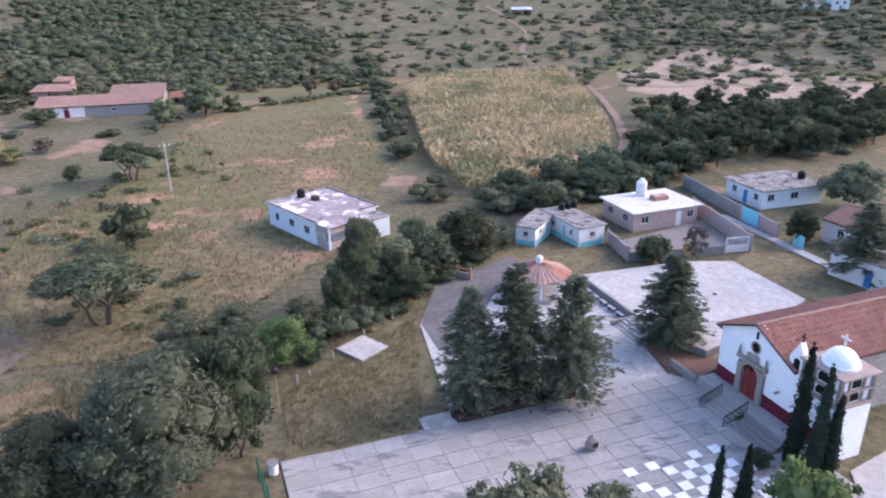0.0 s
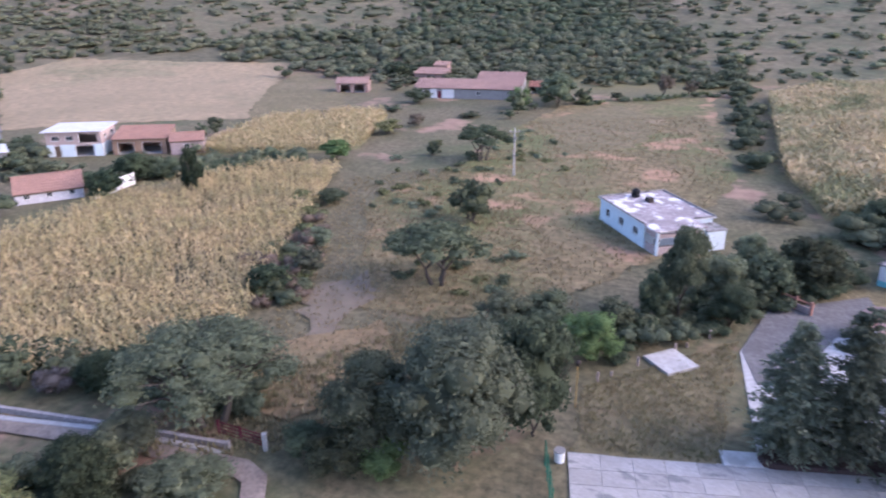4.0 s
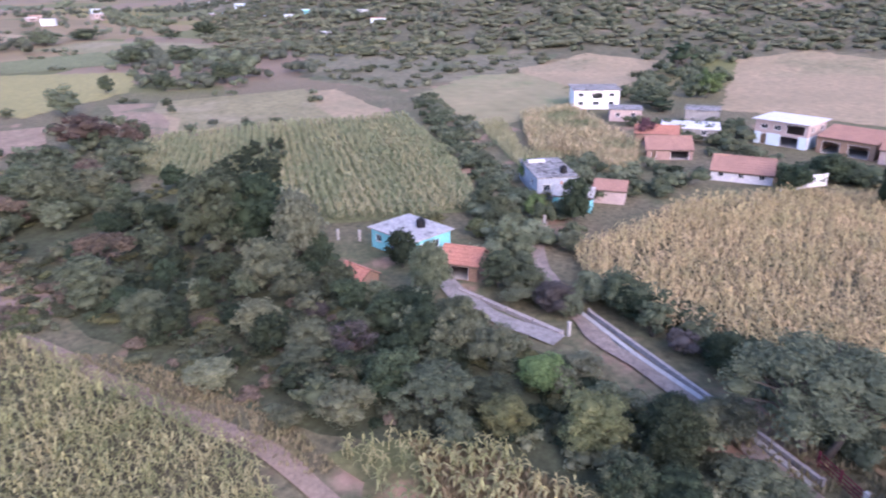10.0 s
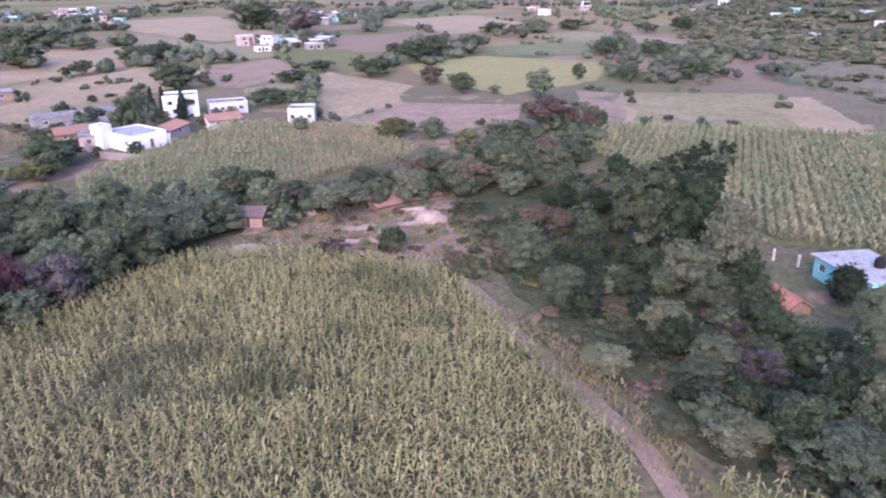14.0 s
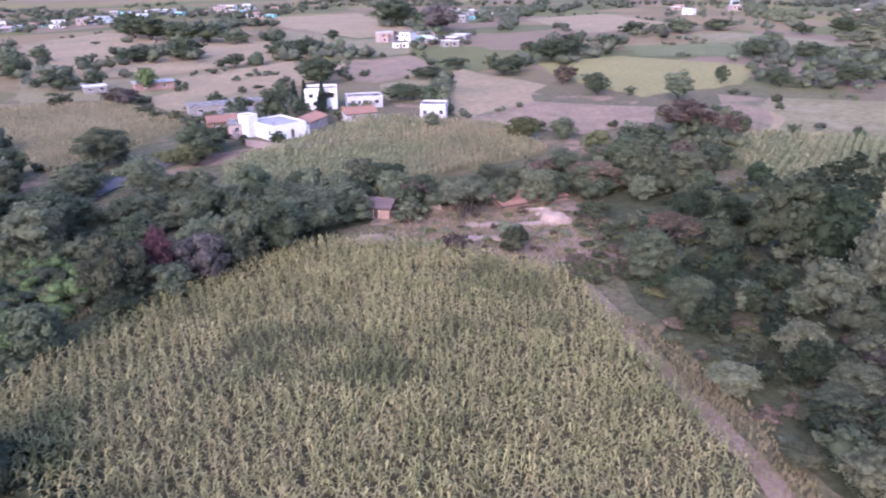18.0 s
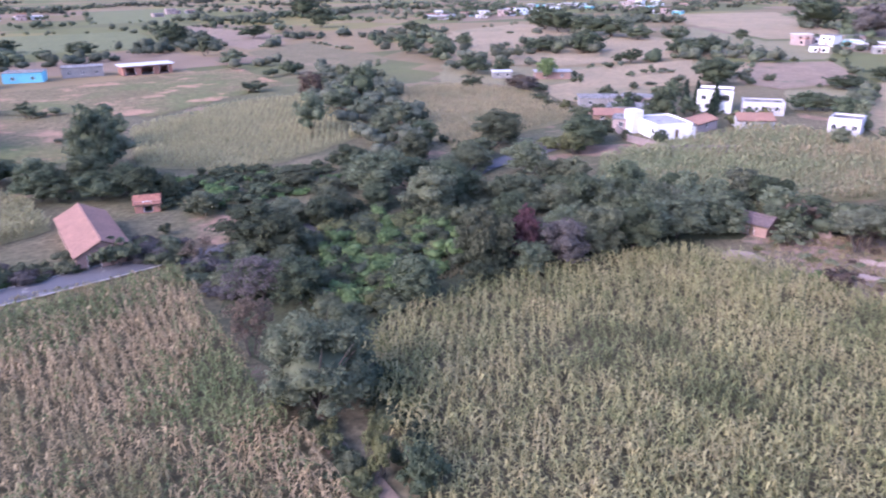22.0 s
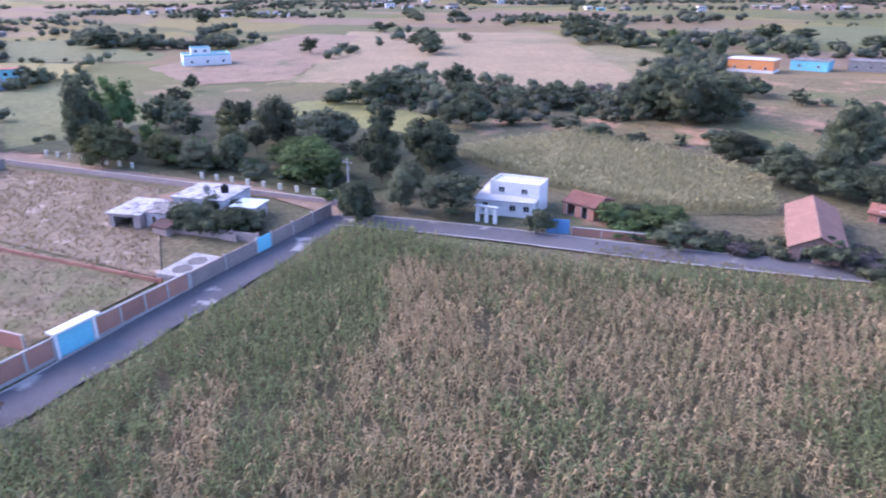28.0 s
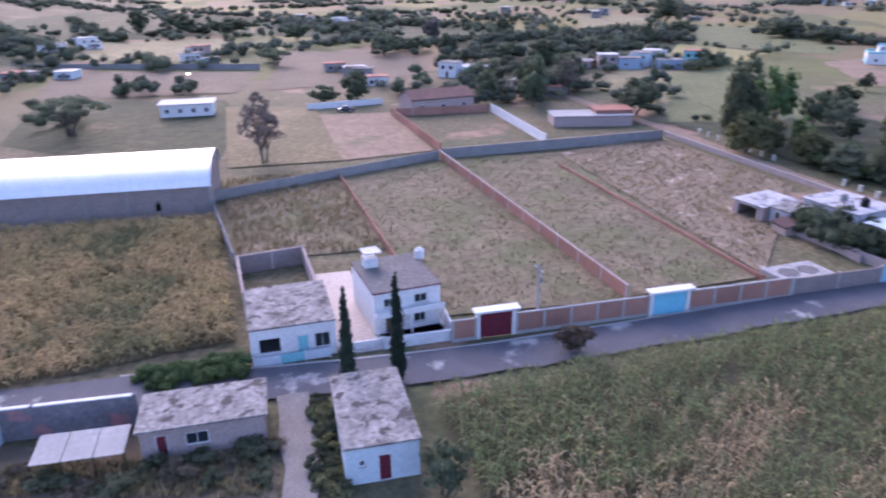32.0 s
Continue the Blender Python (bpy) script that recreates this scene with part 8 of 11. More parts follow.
sheet("wood_floor", [(-2.5, -78.5), (-14.0, -92.0), (-32.0, -98.0), (-54.5, -98.0), (-69.0, -82.0), (-80.0, -77.0), (-85.5, -70.5), (-77.0, -62.5), (-53.5, -64.0), (-32.5, -63.0), (-17.5, -59.0), (-7.0, -49.0), (-5.0, -58.0)], DARK_OLIVE, lift=0.02, wander=2.0)
sheet("yard_soil", [(39.5, 29.0), (45.5, 32.0), (46.0, 28.5), (45.5, 18.5), (45.5, 9.0), (37.0, 7.5)], PLOUGHED)
sheet("scrub_slope", [(-241.5, -9.0), (-330.0, -9.0), (-301.0, 48.5), (-273.0, 89.0), (-234.5, 59.0), (-222.5, 39.0), (-206.0, 17.0)], mat("weedy_slope", (0.165, 0.135, 0.078), (0.125, 0.112, 0.062), (0.088, 0.084, 0.046), big=0.04, small=0.4, bump=0.6, mottle=0.35, mottle_scale=0.15, patch=(0.095, 0.104, 0.05), patch_scale=0.04, patch_at=0.52), wander=2.0)
sheet("weedy_field", [(199.0, 89.5), (196.0, 39.5), (140.0, 29.0), (123.5, 28.0), (149.0, 75.5)], DARK_OLIVE, wander=2.5, every=14.0)
sheet("weedy_field", [(411.0, 66.0), (511.5, 70.0), (546.0, -19.0), (369.0, -99.0), (255.5, -90.0), (241.5, -65.5), (338.0, -27.0)], DARK_OLIVE, wander=2.5, every=14.0)
sheet("weedy_field", [(348.0, 188.5), (708.5, 232.5), (578.5, 83.0), (426.5, 68.5), (377.0, 137.0), (274.0, 113.0), (272.5, 150.0)], DARK_OLIVE, wander=2.5, every=14.0)
sheet("weedy_field", [(303.5, -59.0), (358.5, -97.0), (354.0, -157.0), (284.0, -155.0), (232.5, -101.5), (230.0, -72.5), (199.5, -36.5)], DARK_OLIVE, wander=2.5, every=14.0)
sheet("pale_field", [(294.0, 114.5), (368.5, 134.0), (392.5, 75.0), (340.5, 62.5), (294.0, 61.5)], PALE, wander=2.5, every=14.0)
sheet("green_meadow", [(269.0, -112.0), (312.5, -135.0), (269.5, -153.5), (240.0, -124.5)], mat('yellow_meadow', (0.17, 0.15, 0.06), (0.14, 0.13, 0.055), (0.1, 0.1, 0.045), big=0.05, small=0.6), wander=2.5, every=14.0)
sheet("pale_field", [(206.0, -62.5), (240.5, -84.5), (219.5, -118.0), (148.5, -79.0), (154.0, -67.0)], PALE, wander=2.5, every=14.0)
sheet("green_meadow", [(360.0, -161.0), (293.5, -196.5), (259.5, -172.5), (306.5, -140.0)], GRASS_GREEN, wander=2.5, every=14.0)
sheet("dry_field", [(48.0, -240.5), (-31.0, -275.5), (-39.5, -225.5), (0.0, -185.5), (36.5, -205.5)], GRASS_DRY)
sheet("pale_field", [(171.0, -150.5), (197.5, -253.0), (202.0, -381.0), (93.0, -290.5), (69.5, -210.0), (92.5, -187.0), (160.5, -169.5)], PALE)
sheet("stubble_field", [(166.0, -159.0), (288.5, -321.5), (180.5, -364.0), (83.5, -230.0), (73.0, -195.0), (114.5, -185.0)], STUBBLE)
sheet("green_meadow", [(145.0, -105.0), (135.5, -147.0), (91.0, -134.0), (91.5, -118.5), (115.5, -98.5)], mat("yellow_green_meadow", (0.215, 0.2, 0.062), (0.17, 0.168, 0.054), (0.12, 0.125, 0.044), big=0.05, small=0.6, bump=0.5, mottle=0.2, mottle_scale=0.2))
sheet("meadow", [(221.5, -94.5), (229.5, -122.0), (142.0, -103.0), (133.0, -73.0), (149.0, -63.0)], GRASS_GREEN)
# same darker olive ground below the orchard
sheet("orchard_floor", [(149.0, -63.0), (148.0, -107.5), (99.0, -116.5), (85.5, -120.0), (66.0, -101.5), (70.5, -76.5), (103.5, -73.0), (130.5, -71.5)], DARK_OLIVE)
sheet("bare_field", [(239.0, -156.5), (298.0, -299.0), (262.5, -302.0), (172.0, -162.0), (189.5, -138.5)], BARE)
LOT_GRASS = mat("lot_grass", (0.212, 0.155, 0.096), (0.15, 0.124, 0.072), (0.09, 0.079, 0.046), mottle=0.36, mottle_scale=0.35, big=0.09, small=1.1, bump=0.8, patch=(0.122, 0.122, 0.056), patch_scale=0.07, patch_at=0.48)
LOT_BARE = mat("lot_bare_grass", (0.245, 0.175, 0.118), (0.185, 0.14, 0.09), (0.12, 0.098, 0.06), mottle=0.3, mottle_scale=0.4, big=0.1, small=1.1, bump=0.8, spot=(0.34, 0.27, 0.215), spot_at=0.6, spot_scale=0.25)
sheet("walled_lot", [(79.5, 16.5), (116.0, 26.0), (120.0, 7.5), (81.5, -1.0)], LOT_GRASS, wander=0)
sheet("walled_lot", [(81.5, -1.0), (119.0, 7.0), (124.0, -11.5), (64.0, -25.0), (63.0, -14.0), (62.5, -6.5)], LOT_GRASS, wander=0)
sheet("walled_lot", [(64.5, -25.5), (124.0, -12.0), (126.0, -33.0), (67.5, -41.5)], LOT_GRASS, wander=0)
sheet("walled_lot", [(68.0, -42.0), (126.0, -33.5), (135.0, -57.0), (100.0, -64.0)], LOT_BARE, wander=0)
sheet("cleared_lot", [(126.0, 6.0), (170.5, 13.0), (171.0, -4.0), (131.0, -11.0)], BARE, wander=0)
sheet("walled_lot", [(123.5, 26.0), (185.5, 37.5), (182.0, 15.0), (126.0, 6.0)], GRASS_MID, wander=0)
sheet("brown_field", [(203.5, 91.5), (267.0, 110.5), (253.0, 38.5), (208.5, 38.5)], PLOUGHED)
sheet("brown_field", [(212.0, 31.0), (322.5, 38.5), (300.0, -14.5), (253.5, -20.0), (216.0, -7.0)], PLOUGHED)
sheet("garden_lawn", [(-11.5, 41.0), (-13.0, 49.5), (-2.5, 63.0), (-2.0, 46.0), (-2.0, 44.0)], GRASS_MID, lift=0.07)
sheet("lawn", [(-1.5, 68.5), (8.5, 83.5), (22.0, 81.0), (15.5, 73.5), (4.5, 68.5)], GRASS_MID, lift=0.07)
sheet("street_verge", [(34.0, 76.5), (38.0, 83.5), (46.5, 67.0), (43.5, 62.0), (37.5, 66.5)], GRASS_MID, lift=0.07)
ribbon("field_path", [(43.0, 240.0), (42.4, 225.7), (42.6, 198.0), (40.4, 165.4), (37.2, 144.2), (32.8, 125.5)], 1.8, TRACK, lift=0.12)
ribbon("road", [(50.5, 34.5), (52.0, 22.5), (52.0, 11.0), (53.2, -5.0), (56.0, -21.5), (60.0, -41.3), (63.1, -56.5), (65.4, -68.5)], 4.9, ASPHALT)
ribbon("road", [(64.5, -67.5), (62.5, -69.0), (46.5, -74.0), (20.0, -80.5), (-0.5, -87.0), (-0.5, -85.0), (-8.5, -86.5), (-18.0, -89.5)], 4.6, ASPHALT, lift=0.1)
ribbon("road", [(-43.5, -103.0), (-51.5, -108.5), (-61.5, -113.0), (-72.0, -117.5)], 4.6, ASPHALT, lift=0.1)
ribbon("lane", [(64.5, -70.0), (82.5, -71.6), (101.5, -68.0), (128.5, -63.4), (145.0, -60.0), (193.5, -49.5)], 3.2, TRACK, lift=0.08)
ribbon("lane", [(50.0, 7.5), (43.5, 6.5), (38.0, 6.0), (30, 6.5)], 2.6, COBBLE, lift=0.11)
ribbon("lane", [(-71.5, 11.0), (-68.5, 11.5), (-64.5, 13.0), (-60.0, 15.5), (-55.5, 19.5)], 2.2, GRAVEL, lift=0.1)
ribbon("dirt_road", [(-90.0, 28.5), (-84.0, 25.8), (-78.5, 23.9), (-72.0, 22.7), (-61.5, 22.6), (-53.5, 23.5), (-47.0, 26.0), (-40.0, 27.5), (-33.0, 28.5), (-29.5, 28.5), (-24, 21), (-20, 16)], 1.8, DIRT, lift=0.08)
ribbon("dirt_track", [(-69.5, -39.5), (-67.0, -34.0), (-63.0, -28.0), (-55.0, -19.5), (-49.0, -12.5), (-43.5, -6.0), (-39.0, -3.0), (-33, 2)], 1.65, TRACK, lift=0.08)
ribbon("footpath", [(-8.0, -47.5), (-9.0, -41.0), (-10.5, -35.5), (-11, -31)], 1.5, TRACK, lift=0.08)


def kerb_line(points, offset, width=0.3):
    """A pale edge along a road."""
    pts = [Vector(p) for p in points]
    moved = []
    for i, p in enumerate(pts):
        d = (pts[min(i + 1, len(pts) - 1)] - pts[max(i - 1, 0)]).normalized()
        moved.append((p.x - d.y * offset, p.y + d.x * offset))
    ribbon("road_edge", moved, width, CONCRETE, lift=0.13, rough_edge=0.06)


STREET = [(52.0, 22.5), (52.0, 11.0), (53.2, -5.0), (56.0, -21.5), (60.0, -41.3), (63.1, -56.5), (65.4, -68.5)]
HIGHWAY = [(64.5, -67.5), (62.5, -69.0), (46.5, -74.0), (20.0, -80.5), (-0.5, -87.0), (-0.5, -85.0)]
kerb_line(STREET, 2.5)
for side in (-1, 1):
    kerb_line(HIGHWAY, 2.3 * side)
sheet("ripe_field", [(-102.5, -250.0), (-133.5, -220.5), (-176.5, -216.0), (-208.0, -202.5), (-136.0, -194.5), (-106.0, -186.0), (-96.0, -197.5), (-79.5, -198.5)], mat('ripe_field', (0.225, 0.185, 0.095), (0.185, 0.158, 0.08), (0.13, 0.115, 0.058), big=0.06, small=0.9, bump=0.8))
sheet("ripe_field", [(-163.0, -148.5), (-192.0, -145.5), (-205.0, -149.5), (-146.5, -115.0), (-143.0, -127.0)], mat('ripe_field', (0.225, 0.185, 0.095), (0.185, 0.158, 0.08), (0.13, 0.115, 0.058), big=0.06, small=0.9, bump=0.8))
sheet("ripe_field", [(-239.0, -281.0), (-299.5, -347.0), (-270.5, -260.5), (-314.0, -248.0), (-234.0, -197.0), (-206.5, -205.5), (-214.0, -229.5)], mat('ripe_field', (0.225, 0.185, 0.095), (0.185, 0.158, 0.08), (0.13, 0.115, 0.058), big=0.06, small=0.9, bump=0.8))
hedge_round([(-78.5, -196.0), (-94.5, -195.0), (-94.0, -170.0), (-88.5, -138.5), (-77.0, -133.0), (-60.5, -129.0), (-50.0, -131.5)], 23)
hedge_round([(-104.5, -183.5), (-134.0, -191.5), (-207.5, -200.5), (-190.5, -163.0), (-151.5, -168.5), (-107.5, -155.0), (-99.5, -161.0)], 24)
hedge_round([(-163.0, -388.0), (-228.0, -425.0), (-240.5, -284.5), (-210.0, -228.5), (-136.0, -224.0), (-104.0, -254.0)], 25)
hedge_round([(-199.0, -200.0), (-230.5, -191.0), (-196.0, -148.0), (-164.5, -150.5), (-163.5, -164.0)], 26)
hedge_round([(-146.0, -114.0), (-208.0, -150.5), (-188.5, -104.5), (-161.5, -93.0), (-132.0, -93.5)], 27)
hedge_round([(-130.5, -95.0), (-163.0, -93.5), (-172.5, -64.5), (-154.0, -58.0), (-133.0, -65.5), (-133.5, -85.5)], 28)
hedge_round([(-200.0, -58.5), (-200.0, -45.5), (-158.5, -35.0), (-156.5, -45.0)], 29)
hedge_round([(-202.0, -45.5), (-216.5, -7.5), (-167.0, 1.5), (-161.0, -33.5)], 30)
hedge_round([(-365.5, -455.0), (-455.0, -436.0), (-321.5, -258.0), (-277.5, -267.0), (-313.5, -369.0)], 31)
hedge_round([(-359.5, -137.5), (-413.0, -119.5), (-363.0, -42.5), (-338.0, -89.5)], 32)
hedge_round([(-307.5, -136.0), (-348.0, -100.0), (-298.0, -76.5), (-274.5, -111.5)], 33)
hedge_round([(-451.0, -269.5), (-536.5, -248.5), (-444.0, -156.0), (-361.0, -180.0)], 34)
hedge_round([(39.5, -152.5), (35.5, -198.0), (15.5, -196.5), (16.0, -145.0), (31.0, -135.5)], 35)
hedge_round([(-22.0, -537.0), (-67.5, -440.0), (-68.0, -367.5), (-44.0, -339.5), (-32.0, -381.0)], 38)
hedge_round([(-42.5, -329.0), (-76.0, -364.5), (-90.5, -279.0), (-66.0, -234.0), (-49.5, -239.0)], 39)
hedge_round([(-178.5, -395.0), (-200.5, -324.5), (-163.0, -258.0), (-144.0, -323.5)], 40)
hedge_round([(-134.5, -212.0), (-193.5, -221.0), (-161.0, -177.5), (-110.5, -167.5)], 41)
hedge_round([(73.0, -481.5), (1.5, -488.0), (-10.5, -372.5), (48.5, -364.0)], 42)
hedge_round([(45.0, -777.5), (-65.0, -817.0), (-37.5, -587.5), (30.0, -573.0)], 43)
hedge_round([(408.0, -182.0), (385.5, -208.5), (276.0, -191.5), (257.5, -171.5), (329.5, -148.5)], 44)
hedge_round([(521.5, -149.0), (508.0, -202.0), (394.0, -157.0), (413.0, -118.0)], 45)
hedge_round([(66.5, -151.5), (39.0, -164.0), (30.5, -142.5), (49.5, -132.0)], 46)
hedge_round([(294.0, 114.5), (368.5, 134.0), (392.5, 75.0), (340.5, 62.5), (294.0, 61.5)], 56)
hedge_round([(269.0, -112.0), (312.5, -135.0), (269.5, -153.5), (240.0, -124.5)], 57)
hedge_round([(206.0, -62.5), (240.5, -84.5), (219.5, -118.0), (148.5, -79.0), (154.0, -67.0)], 58)
hedge_round([(360.0, -161.0), (293.5, -196.5), (259.5, -172.5), (306.5, -140.0)], 59)


# ---- trees and scrub, view by view ----
tree("conifer", "conifer", 2.0, 47.0, 10.6, 2.8, "planted beside the plaza", "plaza conifers")
tree("conifer", "conifer", 5.5, 47.8, 12.0, 3.1, "planted beside the plaza", "plaza conifers")
tree("conifer", "conifer", 9.9, 48.4, 10.8, 3.2, "planted beside the plaza", "plaza conifers")
tree("conifer", "conifer", 20.2, 56.5, 9.2, 3.2, "planted beside the plaza", "plaza conifers")
tree("conifer", "conifer", 45.3, 70.5, 8.9, 3.5, "on the street of houses")
tree("cypress", "cypress", 23.8, 40.0, 9.6, 0.9, "in front of the church", "church cypresses")
tree("cypress", "cypress", 24.4, 38.5, 8.9, 0.8, "in front of the church", "church cypresses")
tree("cypress", "cypress", 25.4, 38.5, 6.7, 0.8, "in front of the church", "church cypresses")
tree("cypress", "cypress", 16.8, 35.4, 5.2, 0.6, "in front of the church", "church cypresses")
tree("cypress", "cypress", 18.5, 35.4, 5.3, 0.7, "in front of the church", "church cypresses")
tree("round", "bush", -24.7, 31.9, 3.6, 2.6, "along the overgrown ditch")
tree("round", "dense", -27.5, 32.2, 3.0, 2.0, "along the overgrown ditch")
tree("round", "bright", -22.2, 32.9, 2.8, 2.0, "along the overgrown ditch")
tree("umbrella", "bush", -33.5, 62.6, 6.9, 5.6, "in the dry pasture")
tree("umbrella", "dense", -51.3, 113.7, 6.7, 5.1, "in the dry pasture")
tree("round", "dense", -56.9, 171.6, 8.0, 5.1, "in the dry pasture")
tree("bush", "bush", -38.6, 83.0, 5.7, 3.6, "in the dry pasture")
tree("bush", "bush", -61.0, 113.4, 2.5, 1.6, "in the dry pasture")
tree("bush", "dense", -52.0, 176.5, 4.5, 2.6, "in the dry pasture")
tree("bush", "rust", -35.9, 197.3, 6.1, 2.8, "in the dry pasture")
tree("bush", "rust", -29.8, 200.6, 4.6, 2.2, "in the dry pasture")
tree("round", "dense", -62.4, 158.6, 5.6, 3.2, "in the dry pasture")
tree("bush", "rust", -77.1, 135.4, 2.2, 2.2, "in the dry pasture")
tree("round", "silver", -18.3, 36.0, 11.0, 5.3, "along the overgrown ditch")
tree("round", "mesquite", -23.7, 35.0, 7.4, 4.3, "along the overgrown ditch")
tree("round", "dense", -14.4, 41.5, 9.7, 3.2, "along the overgrown ditch")
tree("round", "bright", -14.1, 53.8, 4.6, 2.9, "along the overgrown ditch")
tree("round", "dense", -18.9, 56.9, 4.2, 3.1, "along the overgrown ditch")
tree("round", "mesquite", -22.4, 54.9, 4.1, 3.1, "along the overgrown ditch")
tree("willow", "mesquite", -8.5, 66.0, 8.9, 2.7, "along the overgrown ditch")
tree("round", "mesquite", -5.3, 71.6, 5.3, 3.0, "along the overgrown ditch")
tree("round", "dense", -1.3, 74.6, 4.8, 2.8, "along the overgrown ditch")
tree("round", "bush", 2.4, 78.8, 5.9, 4.0, "along the overgrown ditch")
tree("round", "dense", -10.5, 63.5, 5.5, 1.9, "along the overgrown ditch")
tree("round", "dense", -3.8, 65.8, 4.4, 2.2, "along the overgrown ditch")
tree("round", "dense", -18.7, 49.5, 5.1, 2.8, "along the overgrown ditch")
tree("round", "dense", 24.4, 76.2, 3.2, 2.4, "beside the houses")
tree("round", "silver", 57.4, 94.6, 7.1, 4.4, "beside the houses")
tree("round", "dense", 44.0, 81.7, 4.5, 2.3, "beside the houses")
tree("airy", "grey", 28.7, 75.3, 4.8, 1.7, "beside the houses")
tree("round", "dense", 13.8, 93.0, 4.5, 3.4, "beside the houses")
tree("round", "dense", 22.1, 103.3, 4.0, 3.8, "beside the houses")
tree("round", "dense", 28.0, 104.6, 4.4, 3.5, "beside the houses")
tree("bush", "pale", 5.2, 34.3, 4.0, 3.0, "at the near edge of the plaza")
tree("bush", "pale", 10.1, 34.2, 3.3, 1.9, "at the near edge of the plaza")
tree("bush", "pale", 2.4, 34.3, 3.3, 1.6, "at the near edge of the plaza")
tree("bush", "bright", 21.2, 34.3, 4.6, 2.2, "by the church steps")
tree("bush", "bright", 23.9, 34.5, 3.1, 1.8, "by the church steps")
tree("bush", "dense", 21.5, 39.6, 1.6, 0.9, "by the church steps")
tree("umbrella", "mesquite", -36.8, 32.1, 8.2, 6.7, "in the overgrown ravine")
tree("willow", "mesquite", -67.7, 8.9, 4.8, 2.3, "in the overgrown ravine")
tree("round", "mesquite", -52.2, 12.4, 3.6, 2.6, "in the overgrown ravine")
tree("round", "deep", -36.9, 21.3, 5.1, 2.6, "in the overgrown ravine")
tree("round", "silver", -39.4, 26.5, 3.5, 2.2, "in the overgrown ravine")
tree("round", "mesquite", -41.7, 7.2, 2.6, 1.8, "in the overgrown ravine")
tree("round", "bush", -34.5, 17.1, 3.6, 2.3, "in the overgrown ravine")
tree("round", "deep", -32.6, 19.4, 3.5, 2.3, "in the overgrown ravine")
tree("round", "bright", -89.4, 26.9, 3.7, 1.8, "in the overgrown ravine")
tree("round", "deep", -86.6, 31.3, 6.6, 2.5, "in the overgrown ravine")
tree("round", "bush", -87.6, 21.5, 4.4, 1.8, "in the overgrown ravine")
tree("bush", "yellow", -84.4, 17.7, 2.3, 2.1, "in the overgrown ravine")
tree("bush", "yellow", -89.5, 12.7, 1.8, 1.9, "in the overgrown ravine")
tree("bush", "deep", -82.0, 74.8, 8.0, 1.8, "in the overgrown ravine")
tree("round", "deep", -98.0, 77.8, 4.8, 3.6, "in the overgrown ravine")
tree("bush", "deep", -106.2, 55.3, 1.8, 1.9, "in the overgrown ravine")
tree("round", "deep", -94.0, 68.4, 4.6, 2.8, "in the overgrown ravine")
tree("round", "bush", -109.4, 69.4, 3.6, 2.6, "in the overgrown ravine")
tree("round", "red", -129.9, 60.9, 4.6, 2.5, "in the overgrown ravine")
tree("round", "bright", -176.2, 98.4, 7.6, 4.1, "in the overgrown ravine")
tree("bush", "deep", -231.5, 118.4, 8.6, 6.1, "in the overgrown ravine")
tree("bush", "deep", -160.8, 78.2, 3.5, 4.2, "in the overgrown ravine")
tree("round", "dense", -85.3, -14.8, 10.5, 5.0, "in the overgrown ravine")
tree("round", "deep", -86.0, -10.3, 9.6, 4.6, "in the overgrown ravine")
tree("round", "silver", -79.2, -5.0, 8.9, 3.1, "in the overgrown ravine")
tree("round", "pale", -60.5, -8.0, 4.3, 2.5, "in the overgrown ravine")
tree("round", "pale", -56.5, -3.4, 3.4, 2.2, "in the overgrown ravine")
tree("airy", "grey", -56.1, 0.6, 3.6, 2.4, "in the overgrown ravine")
tree("round", "mesquite", -72.2, -7.9, 5.8, 3.6, "in the overgrown ravine")
tree("umbrella", "rust", -80.7, -26.8, 4.8, 3.6, "in the overgrown ravine")
tree("round", "mesquite", -72.0, -26.0, 5.2, 3.5, "in the overgrown ravine")
tree("round", "deep", -59.3, 4.1, 4.2, 2.6, "in the overgrown ravine")
tree("willow", "mesquite", -65.3, 8.6, 7.1, 2.3, "in the overgrown ravine")
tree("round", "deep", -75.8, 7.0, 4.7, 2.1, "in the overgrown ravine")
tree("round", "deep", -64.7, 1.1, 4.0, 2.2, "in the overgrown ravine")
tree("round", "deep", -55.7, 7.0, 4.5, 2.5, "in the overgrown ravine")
tree("round", "bush", -46.3, 10.8, 2.5, 2.6, "in the overgrown ravine")
tree("round", "bush", -58.0, 10.5, 4.0, 2.3, "in the overgrown ravine")
tree("umbrella", "silver", -75.5, -53.9, 5.7, 4.1, "between the fields")
tree("bush", "bush", -68.6, -41.8, 3.4, 2.0, "between the fields")
tree("round", "dense", -77.9, -63.8, 4.4, 3.7, "between the fields")
tree("round", "mesquite", -87.2, -49.2, 5.5, 3.2, "between the fields")
tree("umbrella", "rust", -97.9, -45.4, 4.8, 4.0, "between the fields")
tree("round", "mesquite", -101.2, -52.5, 5.0, 3.2, "between the fields")
tree("round", "mesquite", -102.1, -38.9, 8.4, 4.4, "between the fields")
tree("round", "mesquite", -107.0, -35.3, 6.1, 4.5, "between the fields")
tree("round", "dense", -110.5, -46.3, 6.0, 4.8, "between the fields")
tree("round", "mesquite", -89.7, -58.5, 4.0, 3.4, "between the fields")
tree("round", "yellow", -121.1, -56.0, 4.1, 3.4, "between the fields")
tree("round", "dense", -181.6, -85.3, 5.9, 3.4, "between the fields")
tree("round", "rust", -193.5, -102.1, 5.7, 3.4, "between the fields")
